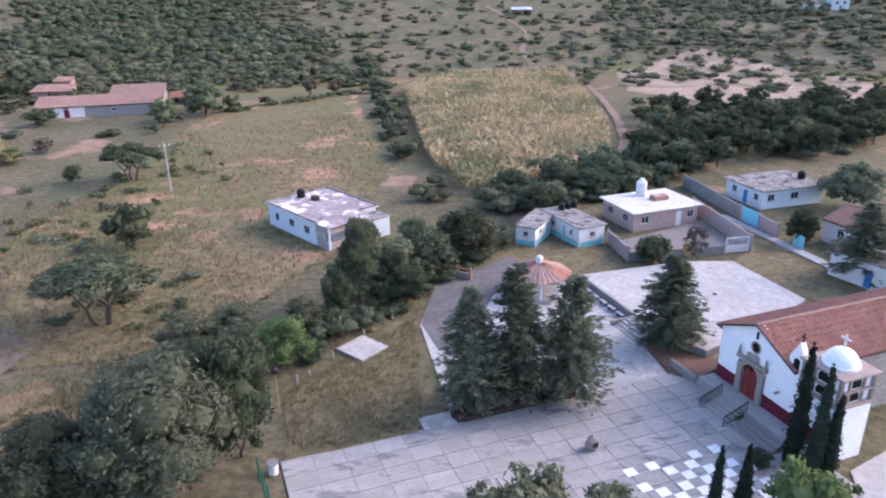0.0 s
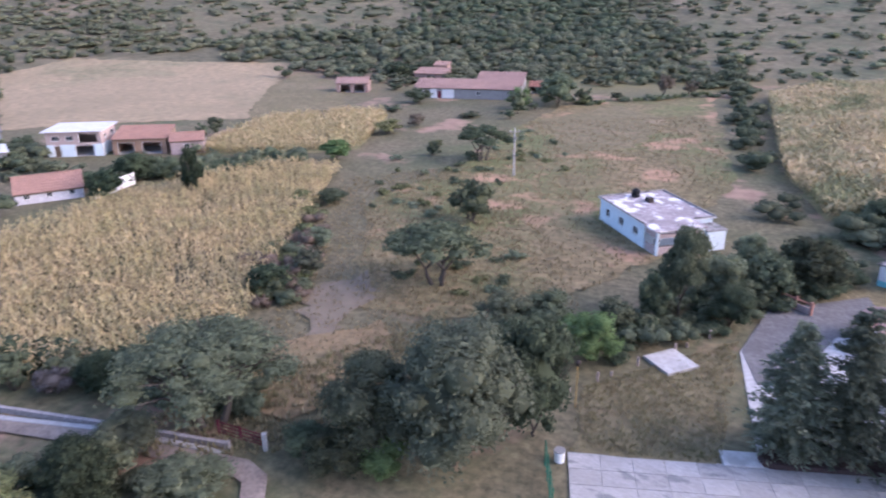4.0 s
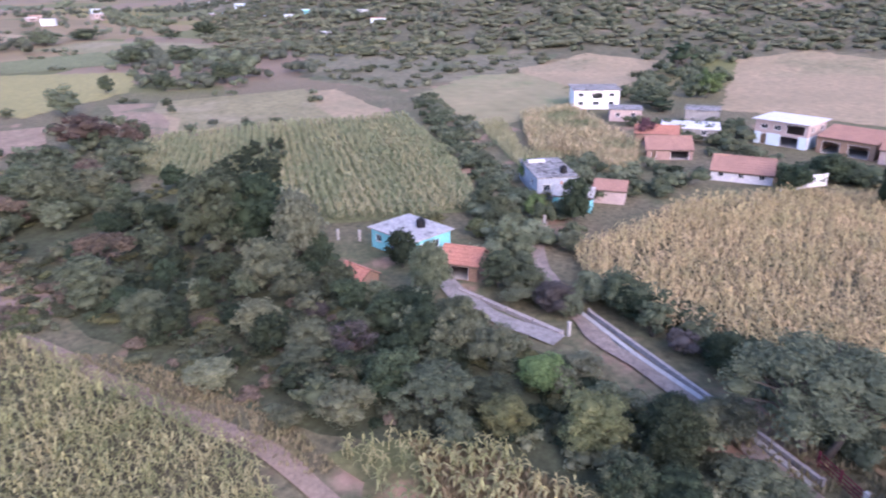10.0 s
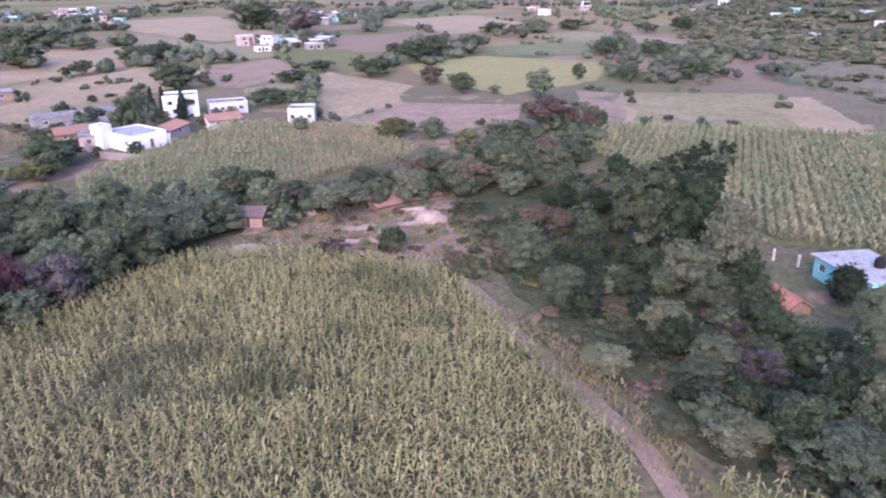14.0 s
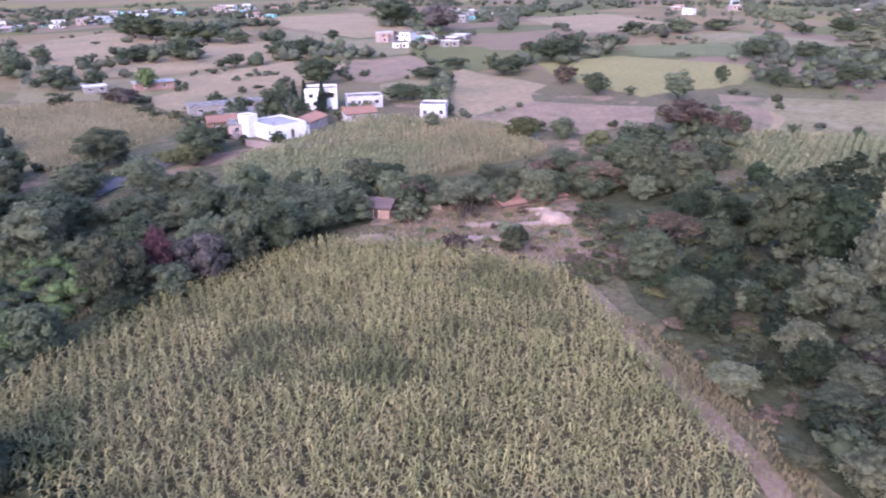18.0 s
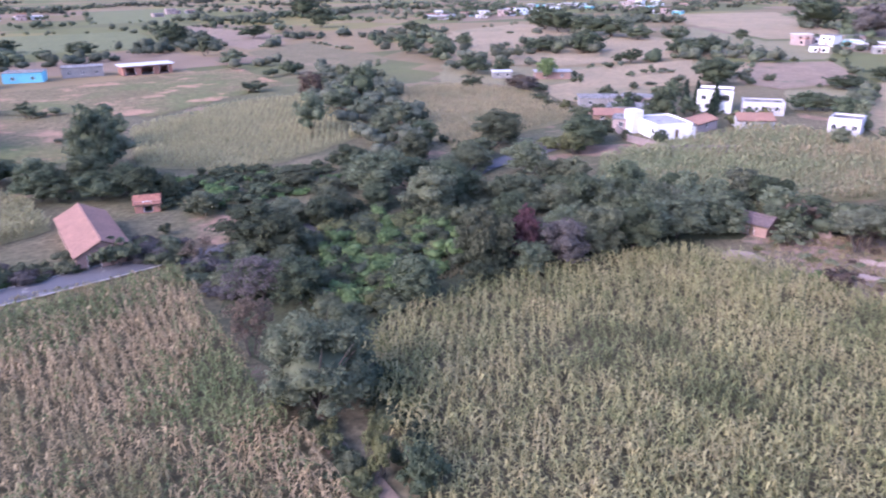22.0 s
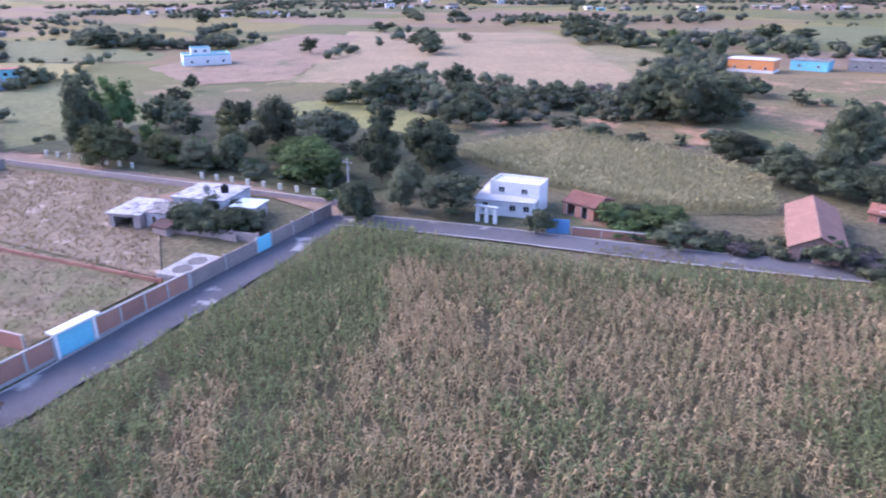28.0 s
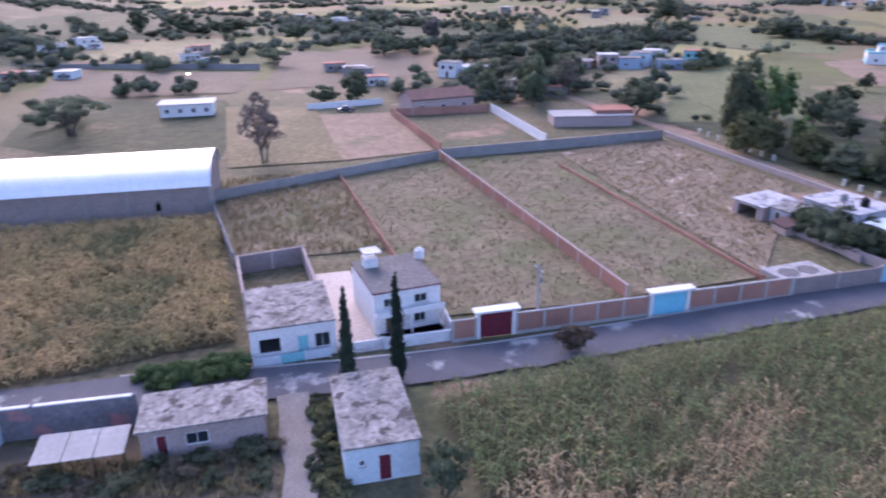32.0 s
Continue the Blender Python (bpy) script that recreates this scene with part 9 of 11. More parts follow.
tree("round", "dense", -144.0, -113.4, 4.8, 3.4, "between the fields")
tree("round", "dense", -153.3, -165.2, 7.8, 6.7, "between the fields")
tree("bush", "dense", -158.2, -29.9, 2.5, 1.8, "between the fields")
tree("bush", "dense", -161.1, -18.3, 1.9, 1.8, "between the fields")
tree("round", "dense", -200.3, -127.2, 5.3, 5.5, "between the fields")
tree("round", "dense", -206.5, -151.3, 4.1, 6.0, "between the fields")
tree("round", "dense", -242.9, -133.8, 8.2, 8.6, "between the fields")
tree("round", "dense", -444.8, -385.1, 10.0, 18.2, "between the fields")
tree("round", "dense", -345.3, -265.9, 11.6, 13.5, "between the fields")
tree("round", "mesquite", -8.6, -47.0, 8.6, 5.2, "in the roadside wood")
tree("bush", "mesquite", -11.6, -48.5, 4.0, 2.7, "in the roadside wood")
tree("airy", "grey", -7.0, -68.3, 5.5, 3.8, "in the roadside wood")
tree("airy", "rust", -5.2, -58.0, 5.8, 2.4, "in the roadside wood")
tree("round", "dense", -13.3, -58.2, 3.6, 2.6, "in the roadside wood")
tree("willow", "mesquite", -32.2, -67.2, 7.8, 3.4, "in the roadside wood")
tree("round", "red", -37.9, -67.4, 6.4, 2.3, "in the roadside wood")
tree("round", "mesquite", -37.0, -64.4, 4.0, 2.6, "in the roadside wood")
tree("round", "grey", -41.8, -65.0, 5.8, 3.3, "in the roadside wood")
tree("round", "mesquite", -46.0, -65.3, 6.7, 3.4, "in the roadside wood")
tree("round", "dense", -51.5, -65.6, 7.3, 3.8, "in the roadside wood")
tree("round", "mesquite", -59.4, -67.1, 5.6, 4.5, "in the roadside wood")
tree("round", "mesquite", -66.3, -67.3, 4.9, 4.2, "in the roadside wood")
tree("round", "mesquite", -30.2, -100.0, 7.3, 4.9, "in the roadside wood")
tree("round", "mesquite", -34.4, -89.1, 6.5, 4.5, "in the roadside wood")
tree("round", "dense", -39.4, -93.1, 6.0, 4.1, "in the roadside wood")
tree("round", "dense", -52.3, -185.0, 9.6, 4.8, "in the roadside wood")
tree("round", "mesquite", -30.8, -149.5, 9.7, 4.2, "in the roadside wood")
tree("round", "dense", 9.7, -126.5, 12.9, 4.8, "in the roadside wood")
tree("round", "dense", 53.3, -162.0, 11.4, 6.7, "in the roadside wood")
tree("round", "dense", 44.5, -156.8, 12.0, 6.4, "in the roadside wood")
tree("round", "dense", 38.2, -163.3, 10.6, 5.3, "in the roadside wood")
tree("bush", "dense", 6.3, -86.2, 3.5, 2.8, "in the roadside wood")
tree("bush", "dense", -12.8, -35.2, 3.9, 2.0, "beside the footpath")
tree("bush", "yellow", -10.7, -38.0, 4.8, 1.4, "beside the footpath")
tree("airy", "rust", -2.6, -83.8, 3.0, 2.4, "beside the footpath")
tree("round", "mesquite", 63.7, -83.2, 5.3, 2.9, "near the road junction")
tree("round", "dense", 124.6, -66.9, 14.5, 3.9, "near the road junction")
tree("round", "yellow", 120.0, -66.7, 7.9, 4.6, "near the road junction")
tree("round", "yellow", 112.2, -74.0, 5.8, 3.8, "near the road junction")
tree("round", "mesquite", 107.1, -96.5, 9.2, 5.1, "near the road junction")
tree("round", "bright", 82.4, -81.0, 6.7, 6.6, "near the road junction")
tree("round", "dense", 69.0, -96.1, 8.9, 5.3, "near the road junction")
tree("round", "mesquite", 176.8, -245.6, 9.5, 7.0, "near the road junction")
tree("bush", "bush", 39.3, -78.2, 3.0, 2.2, "near the road junction")
tree("bush", "rust", 54.1, -16.8, 2.6, 1.7, "near the road junction")
tree("bush", "bright", 27.3, -89.7, 2.5, 4.6, "near the road junction")
tree("bush", "bright", 32.6, -87.4, 2.6, 3.0, "near the road junction")
tree("bush", "bush", 23.2, -83.6, 2.7, 3.6, "near the road junction")
tree("round", "dense", 78.8, -54.1, 3.3, 2.7, "near the road junction")
tree("round", "dense", 72.9, -56.4, 3.6, 3.0, "near the road junction")
tree("round", "dense", 172.8, -39.1, 12.5, 3.9, "beyond the walled lots")
tree("airy", "grey", 187.6, -51.1, 10.3, 3.9, "beyond the walled lots")
tree("round", "dense", 181.0, -28.7, 8.2, 3.2, "beyond the walled lots")
tree("round", "dense", 186.7, 4.3, 8.3, 3.8, "beyond the walled lots")
tree("airy", "grey", 144.9, 23.4, 10.1, 3.2, "beyond the walled lots")
tree("umbrella", "mesquite", 156.6, 64.3, 8.5, 7.7, "beyond the walled lots")
tree("umbrella", "mesquite", 267.5, 34.6, 5.9, 5.9, "beyond the walled lots")
tree("bush", "dense", 36.9, -3.3, 4.0, 1.9, "beyond the walled lots")
tree("round", "dense", 286.5, -29.4, 8.6, 4.5, "beyond the walled lots")
tree("round", "mesquite", 291.7, -5.0, 9.1, 7.3, "beyond the walled lots")
tree("round", "dense", 263.6, -50.0, 7.0, 6.3, "beyond the walled lots")
tree("cypress", "cypress", 50.2, 3.1, 9.5, 0.9, "beside the cobbled lane", "lane cypresses")
tree("cypress", "cypress", 51.0, -1.0, 10.1, 0.9, "beside the cobbled lane", "lane cypresses")
tree("cypress", "cypress", -120.8, -138.9, 7.2, 1.4, "behind the white houses", "village cypresses")
tree("cypress", "cypress", -121.1, -135.4, 7.4, 1.3, "behind the white houses", "village cypresses")
tree("cypress", "cypress", -122.3, -130.4, 7.2, 1.5, "behind the white houses", "village cypresses")
tree("round", "dense", -115.1, -139.5, 6.0, 3.1, "among the white houses")
tree("round", "bush", -108.3, -137.1, 3.5, 2.2, "among the white houses")
tree("round", "dense", -145.5, -113.2, 4.5, 3.2, "among the white houses")
tree("round", "mesquite", -148.0, -122.4, 4.2, 4.5, "among the white houses")
tree("bush", "dense", -96.1, -115.7, 2.1, 1.4, "among the white houses")
tree("round", "dense", -110.7, -157.2, 3.5, 3.0, "among the white houses")
tree("bush", "yellow", -117.3, -118.4, 2.6, 1.8, "among the white houses")
tree("round", "dense", -153.9, -164.2, 7.9, 6.1, "among the white houses")
tree("round", "mesquite", -384.1, -134.7, 8.6, 6.3, "among the white houses")
for form, leaf, x, y, h, r in (  # trees that stand out across the valley
    ("round", "dense", -106.8, -263.3, 6.1, 5.7), ("bush", "bush", -104, -228.2, 5.4, 6.4), ("round", "dense", -109.2, -214.5, 5.5, 4.2),
    ("round", "grey", -98, -176.8, 4.7, 3.6), ("round", "bright", -124.5, -211.3, 5, 3.5), ("round", "dense", -155.5, -270.4, 5.5, 8.3),
    ("round", "dense", -168, -256.9, 7.4, 7.8), ("round", "dense", -216.8, -373.2, 12.8, 12.8), ("round", "mesquite", -223.1, -346, 8.3, 8.8),
    ("round", "dense", -221.9, -315.2, 9.8, 12.5), ("round", "mesquite", -224.3, -296.1, 6.3, 8.2), ("round", "dense", -164.8, -220.7, 5.3, 4.6),
    ("round", "dense", -161.6, -223.9, 3.5, 2.6), ("round", "dense", -206.2, -233.5, 6.3, 8.7), ("round", "dense", -264.5, -270.8, 5.4, 4.3),
    ("round", "dense", -164.5, -174.8, 6.3, 6.4), ("round", "dense", -105.5, -141.4, 5, 3.4), ("round", "dense", -120.8, -144.8, 6.3, 2.5),
    ("round", "mesquite", -62.4, -123.7, 6.7, 5.5), ("bush", "bush", -53.5, -114.7, 3.7, 5), ("round", "mesquite", -57.4, -103, 5.5, 4),
    ("round", "mesquite", -57.9, -94.4, 4.5, 3.4), ("bush", "yellow", -70.6, -117, 2.1, 3.1), ("bush", "bush", -79.7, -121.3, 3.2, 3.8),
    ("bush", "bush", -82.7, -119.1, 3.9, 3.3), ("round", "dense", -356.8, -308.6, 16.7, 17.6), ("round", "grey", -327.2, -251.9, 16.4, 12.4),
    ("round", "dense", -209.4, -128.9, 6.1, 5.7), ("bush", "bush", -210.6, -138.8, 5.5, 3.9), ("round", "yellow", -123.5, -73.6, 4.5, 4.3),
    ("round", "mesquite", -128.4, -67.2, 4.1, 3.1), ("round", "rust", -200.8, -105.1, 5.1, 4.3), ("round", "dense", -188.7, -89.6, 5.1, 4.4),
    ("bush", "bush", -185.9, -77.4, 2.5, 1.9), ("round", "mesquite", -186.2, -64.2, 7.4, 5.8), ("round", "rust", -148.1, -48.5, 7.2, 6.4),
    ("round", "dense", -219.8, -63.6, 5.6, 2.9), ("round", "dense", -264.8, -139.2, 8.2, 10.1), ("round", "dense", -258.3, -152.4, 5.4, 4.6),
    ("round", "dense", -291.7, -131.9, 6.7, 6), ("round", "dense", -291.7, -73.2, 6.9, 6.4), ("round", "mesquite", -337.2, -77.2, 6.4, 4.8),
    ("bush", "bush", -228.7, -50.8, 4.6, 4.1), ("round", "dense", -294.6, -53.1, 6.5, 8.2), ("round", "dense", -235.8, -32.5, 6.5, 7.2),
    ("round", "mesquite", -243.9, -27.2, 6.2, 4.1), ("round", "dense", -371, -155.7, 6.8, 8.9), ("round", "mesquite", -397.5, -141.1, 6.9, 12.1),
    ("round", "dense", -417.3, -126.1, 6.3, 9.3), ("round", "dense", -411.6, -81.7, 5.3, 7.2), ("round", "dense", -428.8, -66.4, 8.2, 8.7),
    ("round", "dense", 42.5, -172, 9.3, 7.2), ("bush", "bush", 27.6, -195.6, 3.2, 2.8), ("round", "dense", 10, -154.1, 8.5, 5.4), ("round", "silver", 9.9, -137.4, 7.3, 5.9),
    ("round", "dense", 26.4, -132.5, 4.5, 4.8), ("round", "dense", 15, -117.7, 4.3, 3.5), ("round", "dense", 9.1, -115.8, 4.6, 4), ("round", "dense", 2.6, -111.6, 5.6, 3),
    ("round", "dense", -0.8, -111.3, 4.2, 1.8), ("round", "pale", -4.8, -101.7, 3.6, 2.9), ("bush", "bush", -28.3, -214, 3.1, 5), ("round", "rust", -40.9, -193.1, 8, 4.6),
    ("round", "mesquite", -58.9, -208, 7, 5), ("round", "mesquite", -43.1, -170.8, 6.9, 5.5), ("round", "silver", -45.2, -157.9, 6, 3.9),
    ("round", "mesquite", -42.7, -136.9, 5.8, 3.4), ("round", "dense", -30.5, -117.9, 4.4, 3.4), ("bush", "dense", -13.5, -107.1, 2.3, 2),
    ("round", "mesquite", -20, -110.6, 3.4, 3.6), ("round", "mesquite", -23.2, -104, 3, 2.6), ("round", "dense", -9.6, -88.8, 4.4, 4.7),
    ("round", "mesquite", -14.8, -92.4, 3.8, 3.8), ("round", "mesquite", -21.5, -93.7, 4, 3.6), ("round", "mesquite", -29.1, -107.4, 3.9, 3.6),
    ("round", "dense", -13.7, -370.9, 10.9, 8.2), ("round", "dense", 23.8, -345.5, 6.3, 8), ("round", "dense", 70.1, -364.7, 8.3, 7.5),
    ("round", "dense", 56.7, -377.1, 6.1, 6.6), ("round", "dense", 49.4, -301.7, 6.4, 4.8), ("bush", "bush", -24.6, -323.5, 8.1, 4.9),
    ("round", "mesquite", -30.9, -284.8, 5.9, 6.5), ("round", "dense", -119.6, -572.9, 16.9, 13.1), ("round", "dense", -138.4, -365.4, 6.1, 6.7),
    ("round", "dense", -102.9, -290.2, 6.7, 4.7), ("round", "mesquite", -112.6, -274.9, 7.5, 5.1), ("round", "mesquite", -134.5, -302.2, 5.9, 5),
    ("round", "dense", -173.6, -261.8, 8.6, 8), ("round", "dense", -213.6, -353.2, 12.9, 12.1), ("round", "dense", -219.5, -330, 9.4, 10.1),
    ("round", "dense", -203.1, -241.7, 5.7, 6.7), ("round", "dense", -215, -236.7, 6.1, 6.7), ("round", "mesquite", -49.7, -146.5, 6.2, 4.3),
    ("round", "dense", -48.3, -128.6, 5, 3.3), ("round", "mesquite", -42.6, -117.8, 5.5, 3.5), ("round", "mesquite", -51.7, -83, 4.1, 3.1),
    ("round", "mesquite", -48.2, -88.3, 3.9, 3.3), ("round", "mesquite", -42.5, -102.7, 4.3, 3.6), ("round", "dense", -37.3, -104.3, 4.4, 3.2),
    ("round", "dense", 195.1, -267, 8.7, 7.8), ("bush", "bush", 202.3, -311.1, 3.3, 4.5), ("round", "dense", 169.1, -376.9, 9.9, 9),
    ("round", "mesquite", 132.3, -323.9, 8.5, 7.7), ("round", "dense", 121, -322.5, 7.3, 5.1), ("round", "dense", 127.8, -161.3, 5.4, 6.9),
    ("round", "dense", 110.4, -168.5, 6.7, 4.3), ("round", "dense", 84.4, -131, 7.7, 5), ("round", "rust", 97.8, -169.2, 4.5, 4.2),
    ("bush", "dense", 88.6, -165.9, 2.9, 4.1), ("round", "dense", 82.4, -169.9, 5.4, 4.2), ("round", "grey", 71.5, -174.3, 4.9, 4.3),
    ("round", "dense", 75.7, -169.9, 3.1, 3.5), ("round", "dense", 53.3, -173, 10.2, 7.6), ("round", "dense", 74.1, -100.8, 7.5, 4),
    ("bush", "bush", 29.5, -201.8, 3.2, 2.8), ("round", "bright", 111.6, -357.1, 5.4, 4.2), ("round", "mesquite", 68.7, -275.4, 10.5, 4.3),
    ("round", "dense", -55.6, -401.3, 6.9, 8.9), ("round", "dense", -106.1, -459.2, 12.8, 10), ("round", "dense", -138.8, -379.3, 7.2, 6.8),
):
    tree(form, leaf, x, y, h, r, "between the valley fields")
for form, leaf, x, y, h, r in (  # trees round the lane, the orchard and the far lots
    ("round", "dense", 235.5, -56.8, 10.9, 5.7), ("round", "mesquite", 207.5, -57.4, 9.8, 5.2), ("round", "mesquite", 159, -60.5, 8.4, 6.8),
    ("round", "dense", 272.1, -88.5, 5.5, 5), ("round", "dense", 328.9, -124.9, 7, 6.2), ("round", "dense", 432.7, -177.7, 14.3, 9),
    ("round", "dense", 339.6, -147.8, 7.5, 6.6), ("round", "dense", 234.2, -111.2, 6.3, 3.8), ("round", "dense", 330.3, -193.6, 7.7, 11.3),
    ("round", "dense", 300.4, -197.3, 6.2, 8.1), ("round", "dense", 417, -319.7, 11.4, 7.9), ("round", "dense", 161.5, -87.9, 12.1, 4.2),
    ("round", "bright", 141.9, -83.8, 13.2, 5.7), ("round", "yellow", 128.9, -73.2, 5.4, 5.7), ("round", "dense", 140.8, -92.3, 7.4, 3.9),
    ("round", "dense", 180.8, -131.8, 4.9, 2.6), ("round", "dense", 153.2, -105.9, 6.7, 4.3), ("round", "yellow", 118.3, -77.7, 4.1, 2.8),
    ("round", "mesquite", 105, -75.5, 5.1, 3.6), ("round", "dense", 98.7, -78.4, 6.1, 3.3), ("round", "silver", 112.7, -102.3, 7.7, 5.1),
    ("round", "bright", 92, -85.5, 4.8, 4.5), ("round", "silver", 95.1, -98.2, 8.3, 6), ("round", "dense", 70.9, -85, 10, 3.4), ("round", "dense", 73.5, -103, 6.7, 5),
    ("round", "dense", 62.1, -68.6, 5.8, 2.7), ("round", "mesquite", 60.6, -76.6, 6.1, 2.4), ("round", "mesquite", 53.2, -78.6, 6.3, 5),
    ("round", "dense", 120.6, -142.6, 7.8, 7.2), ("round", "dense", 116.3, -150.1, 6.1, 4.4), ("round", "dense", 110.3, -167.4, 8.7, 4.6),
    ("round", "dense", 95.7, -151.7, 6.5, 3.4), ("round", "dense", 77.2, -137.5, 3.1, 3.6), ("round", "dense", 88.4, -159.1, 4.2, 4.8),
    ("round", "dense", 77.7, -164.1, 6, 5.3), ("round", "dense", 81.2, -159.7, 5, 3.3), ("round", "pale", 64, -139.1, 3.3, 4.5), ("round", "mesquite", 55.2, -135, 3.3, 3.2),
    ("bush", "bush", 46.7, -132.4, 2.3, 3.6), ("round", "dense", 192.2, -266.7, 8.2, 6.8), ("bush", "bush", 192.5, -298.4, 3.6, 4.6),
    ("round", "dense", 286.8, -432.1, 7.3, 7.7), ("round", "dense", 224.1, -224.5, 6.9, 4.9), ("bush", "bush", 267.9, -327.7, 5.8, 9.5),
    ("round", "dense", 142.1, -325.2, 10.4, 11.2), ("round", "mesquite", 124.1, -320.7, 9.2, 6), ("round", "dense", 431.5, 129.4, 13.1, 6),
    ("round", "dense", 419.1, 102.9, 11.2, 8.8), ("round", "dense", 410.1, 73.7, 9.4, 13), ("round", "dense", 362.7, 35.7, 8.1, 5.9),
    ("round", "mesquite", 282.2, 38.7, 5.2, 6.2), ("round", "dense", 186.6, 12.3, 4.8, 4.2), ("round", "dense", 192.3, 4.3, 7.7, 3.8), ("airy", "grey", 126.5, 20, 10.5, 4.3),
    ("round", "dense", 304.8, -5.8, 8.7, 6.3), ("round", "dense", 299.7, -18, 6.5, 4.5), ("round", "grey", 344.4, -28.9, 11.4, 5.2),
    ("round", "dense", 237.8, -23.9, 6.1, 3.7), ("round", "dense", 190.4, -30.2, 8, 3), ("round", "dense", 376.1, -69.6, 8.4, 5.8),
    ("round", "dense", 183.3, -39.5, 11.4, 3.7), ("round", "dense", 27.6, -128.3, 5.8, 4.5), ("round", "dense", 17.6, -119.1, 6.4, 4.2),
    ("round", "dense", 11, -118.5, 6.5, 3.8), ("round", "dense", 5.3, -116.3, 5.2, 2.8),
):
    tree(form, leaf, x, y, h, r, "near the lane and the far lots")
for form, leaf, x, y, h, r in (  # small trees in the ravine
    ("round", "pale", -52.9, -11.2, 2.8, 2.2), ("round", "mesquite", -52.6, -4.1, 3, 2.5), ("round", "pale", -46.1, -0.5, 3.2, 2.3), ("round", "pale", -46.4, -4.8, 1.7, 1.4),
    ("umbrella", "mesquite", -46.3, 6.3, 3.7, 3.6), ("round", "yellow", -42.8, 11.2, 2.9, 2.1), ("round", "bright", -47.7, 15.5, 3.4, 2.3),
    ("round", "silver", -49.1, 19.6, 2.5, 1.7), ("round", "yellow", -39.9, 16.9, 4.2, 3), ("round", "deep", -40.8, 23.4, 3, 2.1), ("round", "pale", -32.6, 25.6, 2.3, 3.2),
    ("round", "pale", -59.8, -4, 2.3, 2), ("round", "silver", -63.9, -9.5, 1.9, 2.3), ("round", "grey", -60.3, -0, 1.1, 1.5), ("round", "grey", -64.6, -2.9, 1.6, 1.3),
    ("round", "pale", -55, 3.5, 1.6, 1.5), ("round", "deep", -62.4, 5.9, 3, 3), ("round", "deep", -67.2, 0.9, 2.5, 1.7), ("round", "mesquite", -68.4, -5.1, 4, 2.5),
    ("round", "mesquite", -69.4, -15.5, 2.7, 2.4), ("round", "mesquite", -63.9, -18.4, 4.4, 2.7), ("round", "mesquite", -64.8, 18.7, 2.5, 3.5),
    ("round", "mesquite", -59.8, 21.9, 2.6, 1.4), ("round", "deep", -58.3, 28.1, 3.4, 2.5), ("round", "deep", -49.5, 31.9, 2.7, 1.8),
    ("round", "deep", -48.4, 52.7, 3.3, 2.5), ("round", "deep", -51.8, 8.3, 2.3, 2.1), ("round", "deep", -52.1, 1.7, 1.8, 1.8),
):
    tree(form, leaf, x, y, h, r, "in the overgrown ravine")
thicket("orchard_scrub", [(107.2, -67.1), (73.8, -73.7), (62.2, -69.9), (71.8, -81.9), (94.4, -80.1), (115.1, -77.5)], 110, ["dense", "bush", "bright", "mesquite"], size=(1.2, 2.4), tall=(1.4, 3.2), label="dark undergrowth behind the lane", seed=52)
thicket("field_edge_scrub", [(-176.1, 74.4), (-229.3, 105.6), (-259.8, 149.9), (-172.6, 101.2), (-171.1, 89.9)], 70, ["dense", "bush", "mesquite"], size=(1.4, 2.8), tall=(1.8, 4.0), label="scrub between the upper fields", seed=51)
thicket("hedge_scrub", [(-193.6, 24.0), (-176.6, 28.4), (-132.9, 27.1), (-108.4, 25.4), (-91.9, 22.5), (-91.9, 19.3), (-108.7, 21.1), (-142.1, 22.6), (-172.2, 20.6)], 100, ["dense", "bush", "mesquite"], size=(0.9, 1.8), tall=(0.8, 2.0), label="low hedge between the striped field and the village", seed=71)
thicket("ditch_scrub", [(-15.2, 58.9), (-12.3, 54.7), (-1.5, 68.5), (8.1, 81.4), (6.1, 94.5), (-1.7, 85.7), (-8.7, 68.7)], 90, ['bush', 'dense', 'mesquite'], tall=(1, 2.4), size=(0.9, 2))
thicket("hedge_scrub", [(-31.2, 267.9), (-22.8, 273.1), (-7.5, 152.4), (0.6, 104.2), (-3.6, 99.6), (-10.2, 136.6)], 70, ['bush', 'dense', 'mesquite'], size=(1.5, 3))
thicket("field_edge_scrub", [(48.0, 184.1), (63.9, 174.9), (117.1, 187.9), (81.6, 127.3), (48.8, 116.9), (37.1, 107.2), (33.6, 117.6)], 110, ['dense', 'dense', 'bush'], size=(1.5, 3), tall=(1.5, 3))
thicket("field_edge_scrub", [(4.3, 89.9), (6.6, 102.5), (19.4, 108.0), (33.6, 117.6), (37.6, 108.8), (25.3, 102.3), (9.7, 90.8)], 60, ['bush', 'dense', 'mesquite'], size=(1.5, 3))
thicket("village_scrub", [(-147.5, 64.5), (-137.9, 87.9), (-119.4, 75.8), (-106.4, 83.0), (-103.4, 95.0), (-93.4, 88.7), (-108.6, 76.5), (-121.3, 66.5)], 60, ['bush', 'dense', 'mesquite'], size=(1.2, 2.6), tall=(1.2, 3))
thicket("village_scrub", [(-109.0, 33.5), (-120.3, 43.5), (-111.0, 54.0), (-98.3, 57.6), (-94.5, 43.6), (-90.3, 33.1), (-88.0, 29.1)], 55, ['bush', 'dense', 'mesquite'], size=(1.2, 2.4), tall=(1.2, 3))
